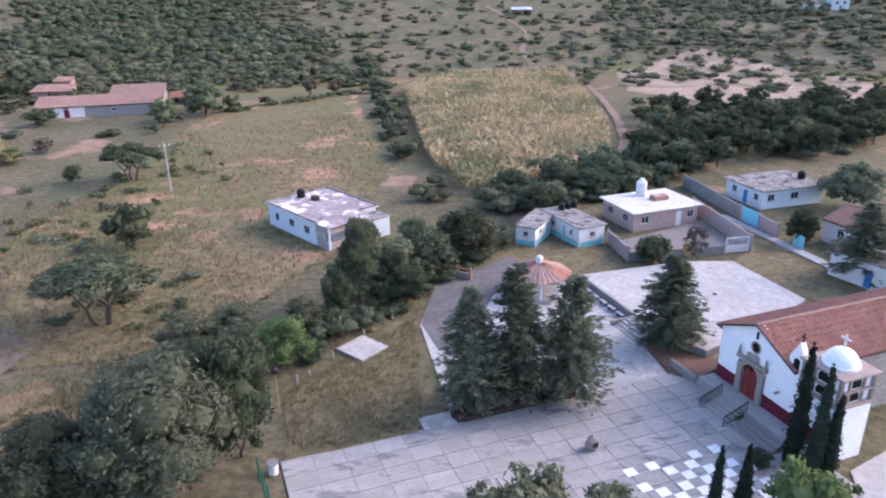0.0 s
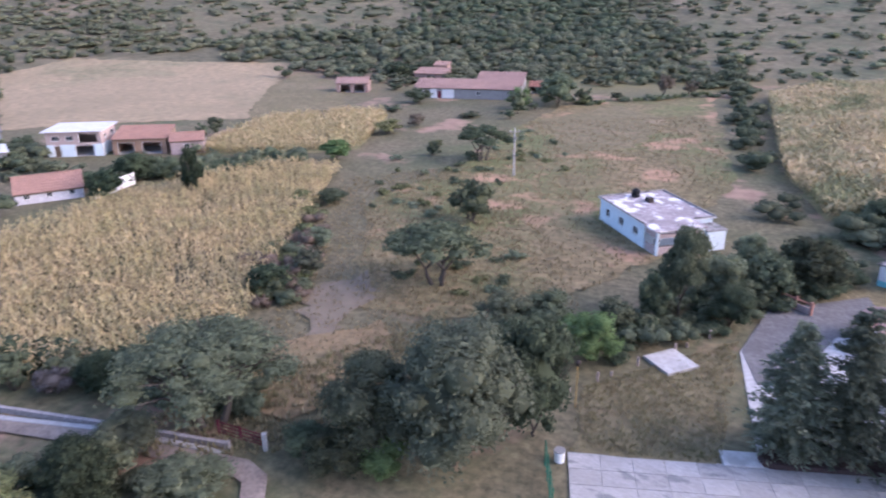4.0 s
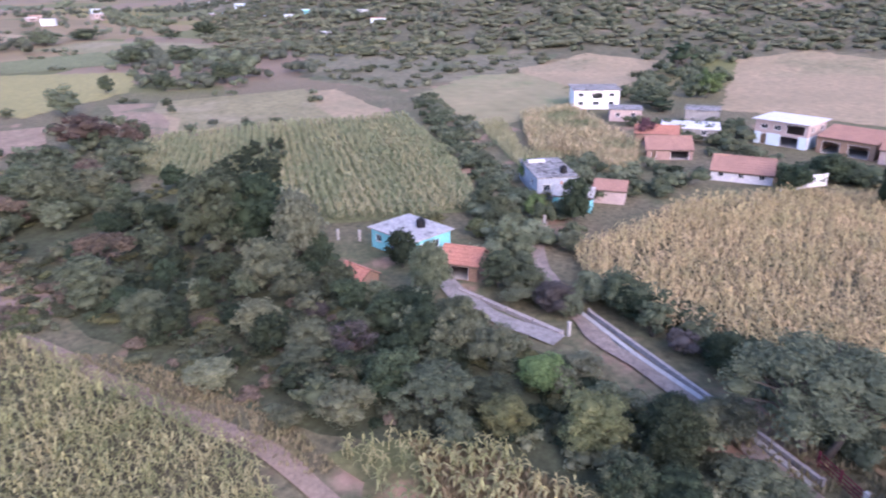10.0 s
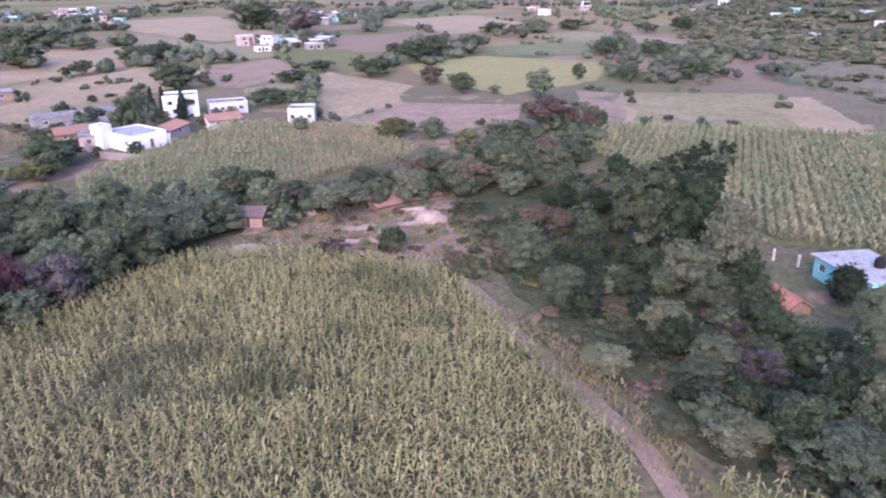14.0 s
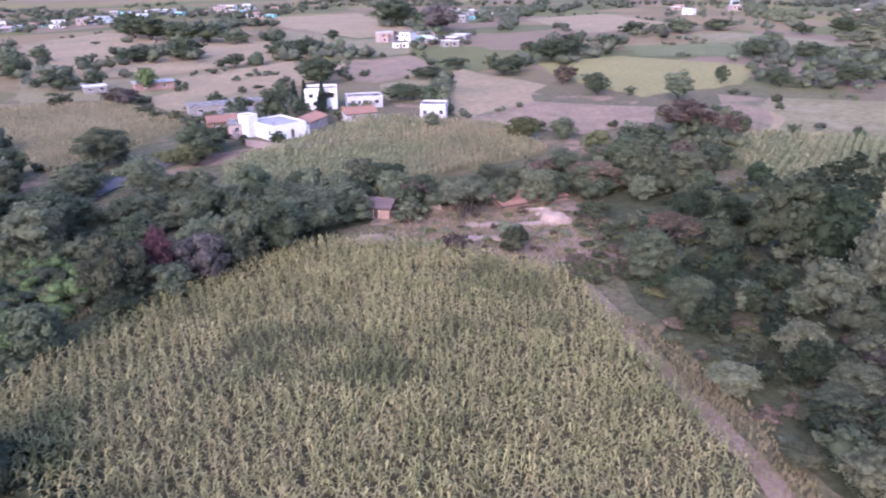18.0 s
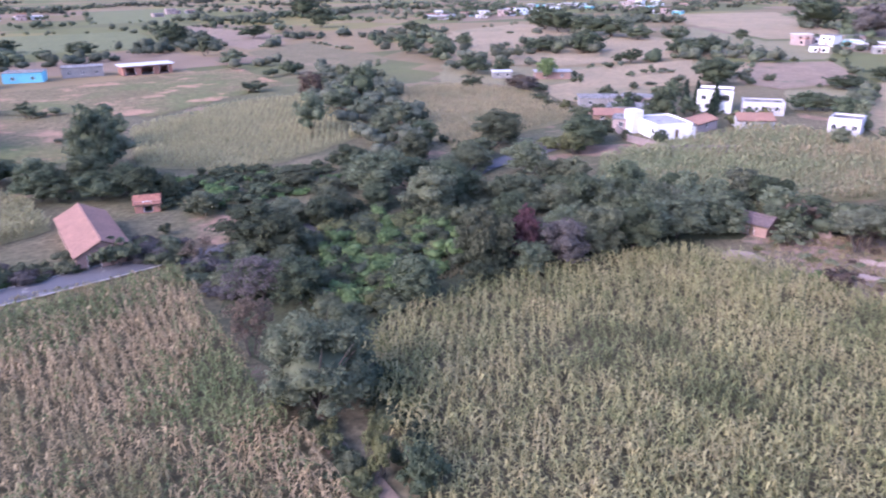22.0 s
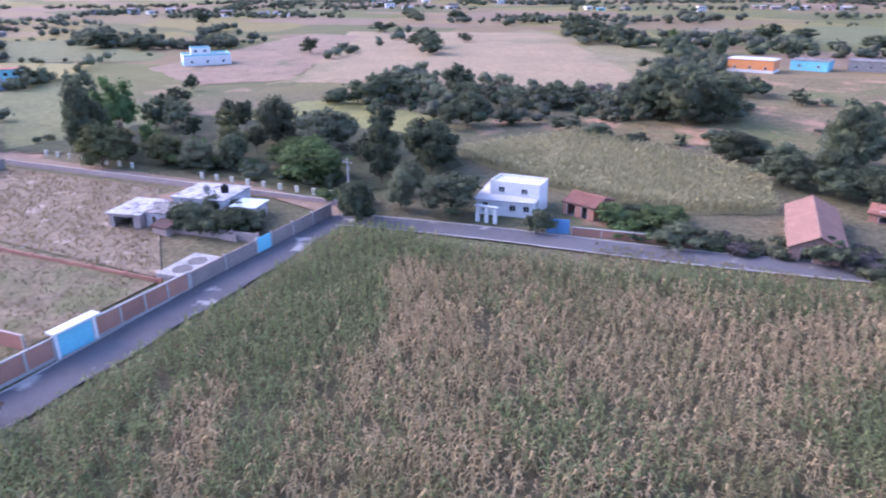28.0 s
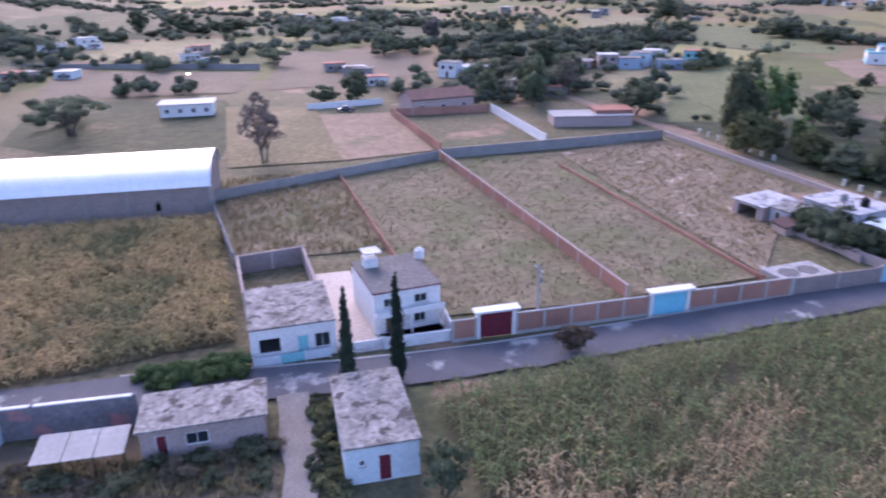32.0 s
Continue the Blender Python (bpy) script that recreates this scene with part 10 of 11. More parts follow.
thicket("village_scrub", [(-95.8, 20.0), (-101.4, 27.6), (-88.5, 28.5), (-76.9, 24.8), (-74.4, 18.3), (-83.8, 16.8)], 35, ['bush', 'dense', 'mesquite'], size=(1.2, 2.4), tall=(1.2, 3))
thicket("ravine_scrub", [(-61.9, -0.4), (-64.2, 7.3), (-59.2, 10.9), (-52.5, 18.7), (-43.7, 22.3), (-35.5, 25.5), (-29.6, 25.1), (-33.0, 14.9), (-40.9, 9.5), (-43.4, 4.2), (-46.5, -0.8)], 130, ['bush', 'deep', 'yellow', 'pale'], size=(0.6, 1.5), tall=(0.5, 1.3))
thicket("roadside_scrub", [(-64.0, 24.1), (-59.1, 29.7), (-49.5, 31.9), (-39.8, 33.8), (-34.1, 34.5), (-39.5, 38.5), (-50.0, 37.0), (-58.4, 31.9), (-68.4, 29.8)], 90, ['bush', 'dense', 'mesquite'], size=(1, 2), tall=(1.2, 2.6))
thicket("field_edge_scrub", [(-106.1, 25.4), (-117.2, 25.1), (-150.7, 20.5), (-151.2, 24.2), (-105.2, 27.9), (-87.1, 23.0), (-88.1, 20.1)], 60, ['bush', 'dense', 'mesquite'], size=(0.9, 1.8), tall=(0.8, 2.0))
thicket("village_scrub", [(-102.2, 77.4), (-82.2, 101.0), (-76.4, 94.6), (-86.0, 85.8), (-98.4, 76.9)], 50, ['bush', 'dense', 'mesquite'])
thicket("hedge_scrub", [(-56.4, 64.1), (-55.4, 57.6), (-45.5, 47.3), (-43.1, 50.8), (-48.3, 61.0), (-62.6, 79.1), (-66.8, 80.1)], 50, ['bush', 'yellow', 'rust'], size=(1, 2), tall=(1, 2.5))
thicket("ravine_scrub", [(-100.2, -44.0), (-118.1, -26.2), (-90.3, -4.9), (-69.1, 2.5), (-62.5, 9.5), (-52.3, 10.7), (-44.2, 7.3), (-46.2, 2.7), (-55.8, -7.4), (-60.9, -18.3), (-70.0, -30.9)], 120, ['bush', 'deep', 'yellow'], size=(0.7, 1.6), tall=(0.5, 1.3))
thicket("hedge_scrub", [(-73.2, -64.5), (-91.0, -59.3), (-120.4, -55.1), (-144.4, -49.8), (-167.7, -43.4), (-143.9, -34.7), (-104.7, -32.1), (-90.2, -45.1), (-76.7, -58.6)], 110, ['bush', 'dense', 'mesquite'], size=(1.5, 3), tall=(2, 4))
thicket("roadside_wood", [(-2.3, -78.3), (-13.9, -92.0), (-32.2, -98.0), (-54.7, -98.1), (-68.9, -82.0), (-80.0, -77.0), (-69.3, -65.5), (-53.7, -64.1), (-32.4, -63.2), (-17.4, -59.0), (-9.2, -62.9), (-5.1, -66.6)], 140, ['mesquite', 'dense', 'bush', 'mesquite'], size=(1.2, 2.4), tall=(1, 2.4))
thicket("meadow_scrub", [(5.7, -121.0), (-9.7, -124.0), (-29.7, -122.9), (-24.3, -103.7), (-6.9, -103.2), (5.1, -108.3)], 120, ["bush", "dense", "bush", "bright"], size=(0.9, 2.2), tall=(0.6, 1.6), label="low green scrub beyond the road", seed=45)
thicket("clearing_scrub", CLEARING, 150, ["bright", "yellow", "bright", "bush"], size=(1.0, 2.2), tall=(0.9, 2.4), label="low green scrub in a clearing", seed=31)
thicket("garden_scrub", [(35.3, -93.8), (24.9, -96.6), (21.1, -87.7), (13.5, -83.8), (30.5, -82.3)], 44, ['dense', 'bush', 'bright'], size=(0.7, 1.5), tall=(0.7, 1.7))
thicket("roadside_scrub", [(19.1, -82.6), (12.2, -85.1), (-0.5, -89.8), (-0.3, -96.8), (14.6, -90.2), (20.3, -87.9)], 34, ['bush', 'grey', 'mesquite'], size=(0.7, 1.5), tall=(0.7, 1.6))
thicket("field_hedge", [(130.7, -143.8), (161.1, -203.9), (120.6, -194.7), (91.3, -191.3), (70.6, -197.0), (68.1, -268.9), (45.1, -185.4), (53.6, -152.8), (84.3, -162.6), (104.7, -144.3)], 85, ['far', 'mesquite', 'dense'], size=(1.8, 3.2), tall=(3, 5.2))
thicket("field_hedge", [(134.9, -141.1), (121.5, -171.1), (86.4, -168.0), (69.0, -179.3), (39.5, -193.0), (37.0, -160.9), (59.7, -147.3), (77.7, -129.8), (127.3, -132.6)], 110, ['far', 'mesquite', 'dense'], size=(1.8, 3.2), tall=(3, 5.2))
thicket("clipped_hedge", [(51.6, 20.0), (53.0, 12.0), (55.6, 12.4), (54.4, 20.6)], 60, ['bright'], size=(0.6, 0.9), tall=(1.0, 1.6), label='clipped hedge along the street')
thicket("lot_scrub", [(87.8, -58.4), (75.8, -64.0), (69.8, -57.8), (74.8, -53.0), (82.2, -52.6)], 30, ['bush', 'dense', 'mesquite'])
thicket("yard_weeds", [(40.1, 25.7), (42.6, 26.8), (42.1, 17.7), (42.9, 8.5), (38.0, 7.9)], 22, ['bush', 'rust', 'bush'], size=(0.6, 1.4), tall=(0.5, 1.4))
thicket("lane_weeds", [(49.5, 5.7), (48.1, 4.5), (37.5, 2.9), (37.7, 4.8)], 40, ['yellow', 'bush'], size=(0.4, 0.8), tall=(0.4, 0.9))
tree("round", "mesquite", -59.0, 178.4, 8.4, 4.4, "around the old farmstead")
tree("round", "bright", -64.3, 164.5, 5.7, 3.6, "around the old farmstead")
tree("bush", "dense", -61.9, 152.0, 2.2, 2.3, "around the old farmstead")
tree("round", "dense", -91.6, 162.2, 4.1, 3.8, "around the old farmstead")
tree("bush", "bush", -70.9, 150.3, 1.2, 3.4, "around the old farmstead")
tree("bush", "yellow", -64.3, 120.3, 1.2, 1.5, "around the old farmstead")
tree("bush", "rust", -81.5, 142.9, 1.2, 2.3, "around the old farmstead")
tree("bush", "yellow", -78.8, 126.8, 2.9, 3.5, "around the old farmstead")
tree("bush", "dense", -91.1, 148.7, 1.5, 3.6, "around the old farmstead")
tree("bush", "dense", -54.1, 115.2, 1.2, 1.4, "around the old farmstead")
tree("round", "dense", -116.6, 210.1, 4.0, 5.6, "around the old farmstead")
tree("round", "dense", -120.3, 200.6, 5.3, 6.2, "around the old farmstead")
tree("bush", "dense", -51.0, 177.9, 2.5, 2.3, "around the old farmstead")
tree("bush", "bush", -45.7, 185.6, 2.3, 2.4, "around the old farmstead")
tree("bush", "dense", -106.1, 225.5, 2.1, 2.7, "around the old farmstead")
tree("bush", "bush", -107.9, 178.6, 2.1, 3.9, "around the old farmstead")
tree("bush", "mesquite", -60.8, 164.9, 2.0, 1.9, "around the old farmstead")
thicket("field_edge_scrub", [(8.6, 106.0), (17.0, 116.6), (32.1, 123.5), (48.8, 132.6), (44.3, 117.9), (31.0, 107.5), (15.2, 102.7)], 50, ['dense', 'dense', 'mesquite'], size=(1.4, 2.6), tall=(2, 4))
tree("round", "dense", 10.5, 102.9, 4.2, 2.8, "behind the village houses")
tree("round", "mesquite", 17.8, 106.2, 4.9, 3.1, "behind the village houses")
tree("round", "dense", 25.9, 111.0, 4.7, 3.3, "behind the village houses")
tree("round", "dense", 34.0, 115.4, 4.6, 3.3, "behind the village houses")
tree("round", "mesquite", 40.7, 117.3, 5.0, 3.4, "behind the village houses")
thicket("path_scrub", [(-7.3, -54.4), (-8.7, -48.5), (-9.6, -35.9), (-8.3, -36.2), (-7.2, -44.1), (-5.8, -50.9)], 30, ['bush', 'dense', 'yellow'], size=(0.6, 1.3), tall=(0.6, 1.6))
thicket("path_scrub", [(-16.1, -56.4), (-16.0, -47.5), (-14.6, -35.9), (-12.1, -35.2), (-11.9, -43.0), (-11.3, -47.8)], 34, ['dense', 'bush', 'yellow'], size=(0.6, 1.4), tall=(0.6, 1.8))
thicket("roadside_scrub", [(6.4, -88.2), (-1.4, -88.3), (-6.2, -77.3), (-4.0, -68.3), (-2.0, -73.3), (0.2, -81.7)], 30, ['mesquite', 'grey', 'bush'], size=(0.8, 1.8), tall=(0.8, 2.2))
thicket("slope_scrub", [(-241.7, -8.9), (-330.1, -9.1), (-301.1, 48.6), (-272.9, 89.2), (-234.5, 59.0), (-222.5, 39.1), (-206.2, 17.2)], 90, ['hill', 'bush', 'hill'], size=(1.4, 2.8), tall=(1.0, 2.2), label='scrub on the lower slope')
tree("round", "bright", -108.0, 31.6, 3.7, 2.5, "along the village plots")
tree("bush", "yellow", -98.4, 30.3, 1.3, 1.8, "along the village plots")
tree("round", "dense", -85.5, 19.9, 3.0, 1.9, "along the village plots")
tree("round", "mesquite", -78.8, 20.1, 4.3, 2.1, "along the village plots")
tree("round", "bush", -95.1, 21.0, 3.6, 1.7, "along the village plots")
tree("round", "mesquite", -102.0, 38.4, 3.7, 1.9, "along the village plots")
tree("bush", "dense", -127.2, 20.4, 1.5, 1.8, "along the village plots")
tree("round", "dense", -61.2, 81.2, 2.3, 2.3, "along the village plots")
tree("round", "bright", -75.9, 103.3, 3.7, 2.9, "along the village plots")
tree("bush", "mesquite", -51.5, 65.4, 2.8, 2.1, "along the village plots")
tree("bush", "silver", -47.4, 58.1, 3.3, 2.1, "along the village plots")
tree("bush", "dense", -85.4, 87.9, 2.0, 2.9, "along the village plots")
tree("round", "dense", -102.3, 71.6, 2.4, 2.6, "along the village plots")
tree("round", "mesquite", -98.1, 74.7, 2.2, 2.2, "along the village plots")
tree("round", "dense", -94.4, 80.6, 2.8, 2.4, "along the village plots")
tree("round", "dense", -166.3, 78.7, 5.0, 4.3, "along the village plots")
tree("round", "dense", -176.6, 95.9, 6.2, 3.8, "along the village plots")
tree("round", "bush", -112.6, 110.5, 3.7, 2.0, "along the village plots")
tree("bush", "dense", -109.7, 104.5, 4.1, 1.7, "along the village plots")
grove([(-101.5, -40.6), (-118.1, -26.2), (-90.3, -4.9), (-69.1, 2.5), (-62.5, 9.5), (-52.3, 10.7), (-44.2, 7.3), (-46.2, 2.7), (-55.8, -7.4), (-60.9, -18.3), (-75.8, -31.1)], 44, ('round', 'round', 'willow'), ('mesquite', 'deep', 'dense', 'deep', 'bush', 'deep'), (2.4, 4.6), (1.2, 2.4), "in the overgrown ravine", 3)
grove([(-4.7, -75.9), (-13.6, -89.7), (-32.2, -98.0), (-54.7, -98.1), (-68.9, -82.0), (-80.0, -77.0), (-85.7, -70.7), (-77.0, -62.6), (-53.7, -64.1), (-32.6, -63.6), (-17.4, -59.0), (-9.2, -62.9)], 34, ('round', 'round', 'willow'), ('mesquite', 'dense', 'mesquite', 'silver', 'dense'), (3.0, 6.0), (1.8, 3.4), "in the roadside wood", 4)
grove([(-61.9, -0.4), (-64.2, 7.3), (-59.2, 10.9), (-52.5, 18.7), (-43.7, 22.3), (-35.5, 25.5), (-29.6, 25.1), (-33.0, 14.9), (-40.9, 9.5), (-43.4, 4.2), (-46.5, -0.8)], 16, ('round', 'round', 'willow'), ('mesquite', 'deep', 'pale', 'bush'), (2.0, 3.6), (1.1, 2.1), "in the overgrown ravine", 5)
grove([(-45.9, -71.0), (-56.9, -85.4), (-70.9, -80.6), (-80.5, -70.4), (-73.4, -60.8), (-59.7, -67.3), (-46.3, -66.3)], 22, ('round', 'round', 'willow'), ('mesquite', 'dense', 'silver'), (3.5, 6.0), (2.0, 3.2), "along the maize field", 6, stuff=True)
grove([(-73.2, -64.5), (-91.0, -59.3), (-120.4, -55.1), (-144.4, -49.8), (-167.7, -43.4), (-143.9, -34.7), (-104.7, -32.1), (-90.2, -45.1), (-76.7, -58.6)], 30, ('round', 'round', 'willow'), ('mesquite', 'dense', 'bush', 'rust'), (2.5, 5.0), (1.6, 3.0), "between the fields", 7, stuff=True)
grove([(-15.2, 58.9), (-13.0, 55.7), (-1.5, 69.2), (8.1, 81.4), (6.1, 94.5), (-1.7, 85.7), (-8.7, 68.7)], 7, ('round', 'round', 'willow'), ('mesquite', 'dense', 'bush'), (2.5, 4.5), (1.4, 2.4), "along the overgrown ditch", 8)
grove([(46.9, 168.5), (62.6, 171.2), (114.6, 183.6), (82.9, 129.5), (49.1, 117.7), (37.6, 108.8), (34.6, 117.6)], 45, ('round', 'round', 'willow'), ('dense', 'mesquite', 'dense'), (4.0, 7.0), (2.5, 4.2), "behind the village street", 9, stuff=True)
grove([(133.9, -68.3), (148.1, -107.6), (94.8, -111.4), (86.0, -127.1), (65.9, -101.5), (72.6, -85.6), (94.4, -80.1), (115.2, -72.4)], 26, ('round', 'round', 'willow'), ('dense', 'dense', 'mesquite', 'yellow', 'bright'), (4.0, 8.0), (2.2, 4.0), "in the orchard beyond the lane", 10, stuff=True)
thicket("far_trees", [(-271.9, -77.4), (-352.7, -90.9), (-399.3, -89.2), (-312.9, -62.5), (-308.9, -47.2), (-322.1, -16.7), (-249.7, -3.9), (-222.0, -21.1), (-218.0, -37.7), (-219.2, -56.7)], 90, ['far', 'far', 'mesquite'], size=(2.2, 4), tall=(3, 5.5), label='far trees between fields')
thicket("far_trees", [(-212.4, -133.4), (-328.6, -182.7), (-335.4, -142.7), (-268.9, -121.2), (-210.6, -127.7)], 45, ['far', 'far', 'mesquite'], size=(2.2, 4), tall=(3, 5.5), label='far trees between fields')
thicket("far_trees", [(-207.2, -387.4), (-275.3, -469.2), (-287.1, -401.5), (-249.5, -286.7), (-231.3, -290.1), (-193.9, -348.2)], 60, ['far', 'far', 'mesquite'], size=(2.2, 4), tall=(3, 5.5), label='far trees between fields')
thicket("far_trees", [(-183.4, -228.0), (-218.5, -259.1), (-236.1, -252.6), (-218.2, -192.5), (-201.8, -195.2)], 26, ['far', 'far', 'mesquite'], size=(2.2, 4), tall=(3, 5.5), label='far trees between fields')
thicket("far_trees", [(-154.3, -287.5), (-174.7, -314.9), (-178.8, -293.5), (-161.2, -267.6)], 8, ['far', 'far', 'mesquite'], size=(2.2, 4), tall=(3, 5.5), label='far trees between fields')
thicket("far_trees", [(-167.5, -271.7), (-201.8, -316.4), (-200.3, -292.6), (-173.6, -253.0)], 9, ['far', 'far', 'mesquite'], size=(2.2, 4), tall=(3, 5.5), label='far trees between fields')
thicket("far_trees", [(-339.3, -316.5), (-513.4, -410.5), (-406.1, -295.8), (-340.6, -264.5)], 50, ['far', 'far', 'mesquite'], size=(2.2, 4), tall=(3, 5.5), label='far trees between fields')
thicket("far_trees", [(-309.8, -142.7), (-368.1, -150.4), (-381.5, -140.0), (-342.9, -128.4)], 14, ['far', 'far', 'mesquite'], size=(2.2, 4), tall=(3, 5.5), label='far trees between fields')
thicket("far_trees", [(-153.4, -127.8), (-172.5, -136.8), (-167.1, -124.3), (-147.4, -111.6)], 10, ['far', 'far', 'mesquite'], size=(2.2, 4), tall=(3, 5.5), label='far trees between fields')
thicket("far_trees", [(-95.9, -235.1), (-117.6, -284.5), (-120.9, -250.4), (-103.0, -216.9)], 9, ['far', 'far', 'mesquite'], size=(2.2, 4), tall=(3, 5.5), label='far trees between fields')
thicket("far_trees", [(-460.0, -329.6), (-599.6, -358.2), (-540.3, -301.1), (-416.0, -274.9)], 50, ['far', 'far', 'mesquite'], size=(2.2, 4), tall=(3, 5.5), label='far trees between fields')
thicket("field_hedge", [(-41.1, -215.1), (-60.5, -251.4), (-69.2, -218.9), (-54.3, -142.8), (-45.9, -120.3), (-39.4, -120.4), (-37.9, -147.5)], 60, ['far', 'far', 'mesquite'], size=(2.2, 4), tall=(3, 5.5), label='far trees between fields')
thicket("far_trees", [(-142.6, -261.1), (-167.6, -300.2), (-191.5, -278.4), (-169.4, -241.9)], 26, ['far', 'far', 'mesquite'], size=(2.2, 4), tall=(3, 5.5), label='far trees between fields')
thicket("far_trees", [(-118.0, -259.3), (-141.7, -283.7), (-136.6, -229.6), (-124.2, -215.1)], 12, ['far', 'far', 'mesquite'], size=(2.2, 4), tall=(3, 5.5), label='far trees between fields')
thicket("far_trees", [(62.8, -164.6), (94.1, -257.5), (65.5, -236.6), (43.1, -209.1), (35.2, -162.5)], 26, ['far', 'far', 'mesquite'], size=(2.2, 4), tall=(3, 5.5), label='far trees between fields')
thicket("far_trees", [(78.8, -297.3), (95.1, -395.5), (50.5, -379.3), (44.0, -325.2)], 26, ['far', 'far', 'mesquite'], size=(2.2, 4), tall=(3, 5.5), label='far trees between fields')
thicket("far_trees", [(16.3, -510.4), (-17.6, -525.9), (-39.6, -346.7), (-34.8, -287.6), (-8.9, -373.1)], 30, ['far', 'far', 'mesquite'], size=(2.2, 4), tall=(3, 5.5), label='far trees between fields')
thicket("far_trees", [(-100.2, -355.5), (-126.9, -425.5), (-146.2, -322.5), (-116.0, -260.0), (-93.6, -288.9)], 30, ['far', 'far', 'mesquite'], size=(2.2, 4), tall=(3, 5.5), label='far trees between fields')
thicket("far_trees", [(-186.6, -226.7), (-224.0, -266.8), (-232.7, -240.5), (-200.0, -205.5)], 16, ['far', 'far', 'mesquite'], size=(2.2, 4), tall=(3, 5.5), label='far trees between fields')
thicket("far_trees", [(483.9, 66.6), (512.8, 36.2), (349.9, -11.7), (325.4, -36.0), (288.8, -18.4), (304.0, 4.0), (410.5, 35.6)], 50, ['far', 'far', 'mesquite'], size=(2.2, 4), tall=(3, 5.5), label='far trees between fields')
thicket("far_trees", [(298.3, 143.2), (353.7, 163.2), (340.2, 148.0), (287.5, 126.4)], 8, ['far', 'far', 'mesquite'], size=(2.2, 4), tall=(3, 5.5), label='far trees between fields')
thicket("far_trees", [(429.2, 134.1), (598.2, 180.6), (638.4, 151.5), (465.8, 88.1), (408.4, 98.5)], 30, ['far', 'far', 'mesquite'], size=(2.2, 4), tall=(3, 5.5), label='far trees between fields')
thicket("far_trees", [(225.3, -21.3), (303.6, -47.8), (278.6, -66.1), (229.0, -69.5), (192.1, -52.3), (211.2, -33.4)], 30, ['far', 'far', 'mesquite'], size=(2.2, 4), tall=(3, 5.5), label='far trees between fields')
thicket("far_trees", [(177.0, -61.6), (214.6, -77.7), (206.6, -88.7), (170.8, -73.9)], 9, ['far', 'far', 'mesquite'], size=(2.2, 4), tall=(3, 5.5), label='far trees between fields')
thicket("far_trees", [(367.6, -200.8), (410.1, -244.1), (335.9, -229.7), (288.6, -195.8)], 26, ['far', 'far', 'mesquite'], size=(2.2, 4), tall=(3, 5.5), label='far trees between fields')
thicket("far_trees", [(161.0, -330.8), (183.5, -409.5), (152.0, -408.2), (120.9, -335.0), (133.4, -300.5)], 22, ['far', 'far', 'mesquite'], size=(2.2, 4), tall=(3, 5.5), label='far trees between fields')
thicket("far_trees", [(236.9, -381.0), (252.1, -488.1), (207.1, -419.6)], 14, ['far', 'far', 'mesquite'], size=(2.2, 4), tall=(3, 5.5), label='far trees between fields')
thicket("far_trees", [(167.7, -545.1), (179.1, -669.9), (118.3, -483.7), (147.0, -480.1)], 14, ['far', 'far', 'mesquite'], size=(2.2, 4), tall=(3, 5.5), label='far trees between fields')
thicket("far_trees", [(358.0, -193.2), (426.2, -242.8), (325.8, -226.7), (290.4, -200.2), (340.9, -190.1)], 24, ['far', 'far', 'mesquite'], size=(2.2, 4), tall=(3, 5.5), label='far trees between fields')
thicket("far_trees", [(439.6, -167.4), (657.0, -262.7), (589.1, -260.2), (353.8, -157.1), (355.8, -141.1)], 24, ['far', 'far', 'mesquite'], size=(2.2, 4), tall=(3, 5.5), label='far trees between fields')
thicket("far_trees", [(208.3, -43.1), (329.9, -80.4), (340.1, -112.2), (293.0, -106.4), (242.3, -76.5), (177.9, -44.8)], 30, ['far', 'far', 'mesquite'], size=(2.2, 4), tall=(3, 5.5), label='far trees between fields')
thicket("far_trees", [(301.1, -221.3), (307.5, -240.8), (321.5, -276.4), (269.2, -231.2)], 10, ['far', 'far', 'mesquite'], size=(2.2, 4), tall=(3, 5.5), label='far trees between fields')
thicket("far_trees", [(60.7, -171.2), (80.9, -232.2), (82.5, -266.2), (62.0, -265.2), (38.6, -174.3), (48.9, -164.9)], 40, ['far', 'far', 'mesquite'], size=(2.2, 4), tall=(3, 5.5), label='far trees between fields')
thicket("far_trees", [(181.2, -242.0), (212.7, -290.3), (199.8, -286.0), (173.3, -248.5)], 4, ['far', 'far', 'mesquite'], size=(2.2, 4), tall=(3, 5.5), label='far trees between fields')
thicket("far_trees", [(210.8, -217.8), (234.1, -273.6), (252.2, -333.3), (235.3, -313.5), (216.1, -252.6), (193.4, -206.1)], 14, ['far', 'far', 'mesquite'], size=(2.2, 4), tall=(3, 5.5), label='far trees between fields')
thicket("far_trees", [(385.8, -60.7), (521.1, -98.1), (375.6, -100.7), (321.2, -76.1)], 26, ['far', 'far', 'mesquite'], size=(2.2, 4), tall=(3, 5.5), label='far trees between fields')
tree("round", "dense", -105.8, -128.6, 7.8, 3.1, "among the white houses")
tree("round", "dense", -102.5, -129.2, 4.5, 2.3, "among the white houses")
tree("round", "dense", -100.0, -135.7, 4.8, 3.2, "among the white houses")
tree("bush", "yellow", -117.4, -119.4, 2.9, 2.0, "among the white houses")
tree("round", "bush", -96.2, -139.6, 3.3, 2.9, "among the white houses")
tree("round", "dense", -90.8, -138.1, 3.3, 2.9, "among the white houses")
tree("round", "mesquite", -141.0, -106.8, 5.9, 2.2, "among the white houses")
tree("bush", "dense", -89.8, -108.9, 3.3, 1.6, "among the white houses")
tree("bush", "bush", -87.4, -116.5, 2.0, 1.4, "among the white houses")
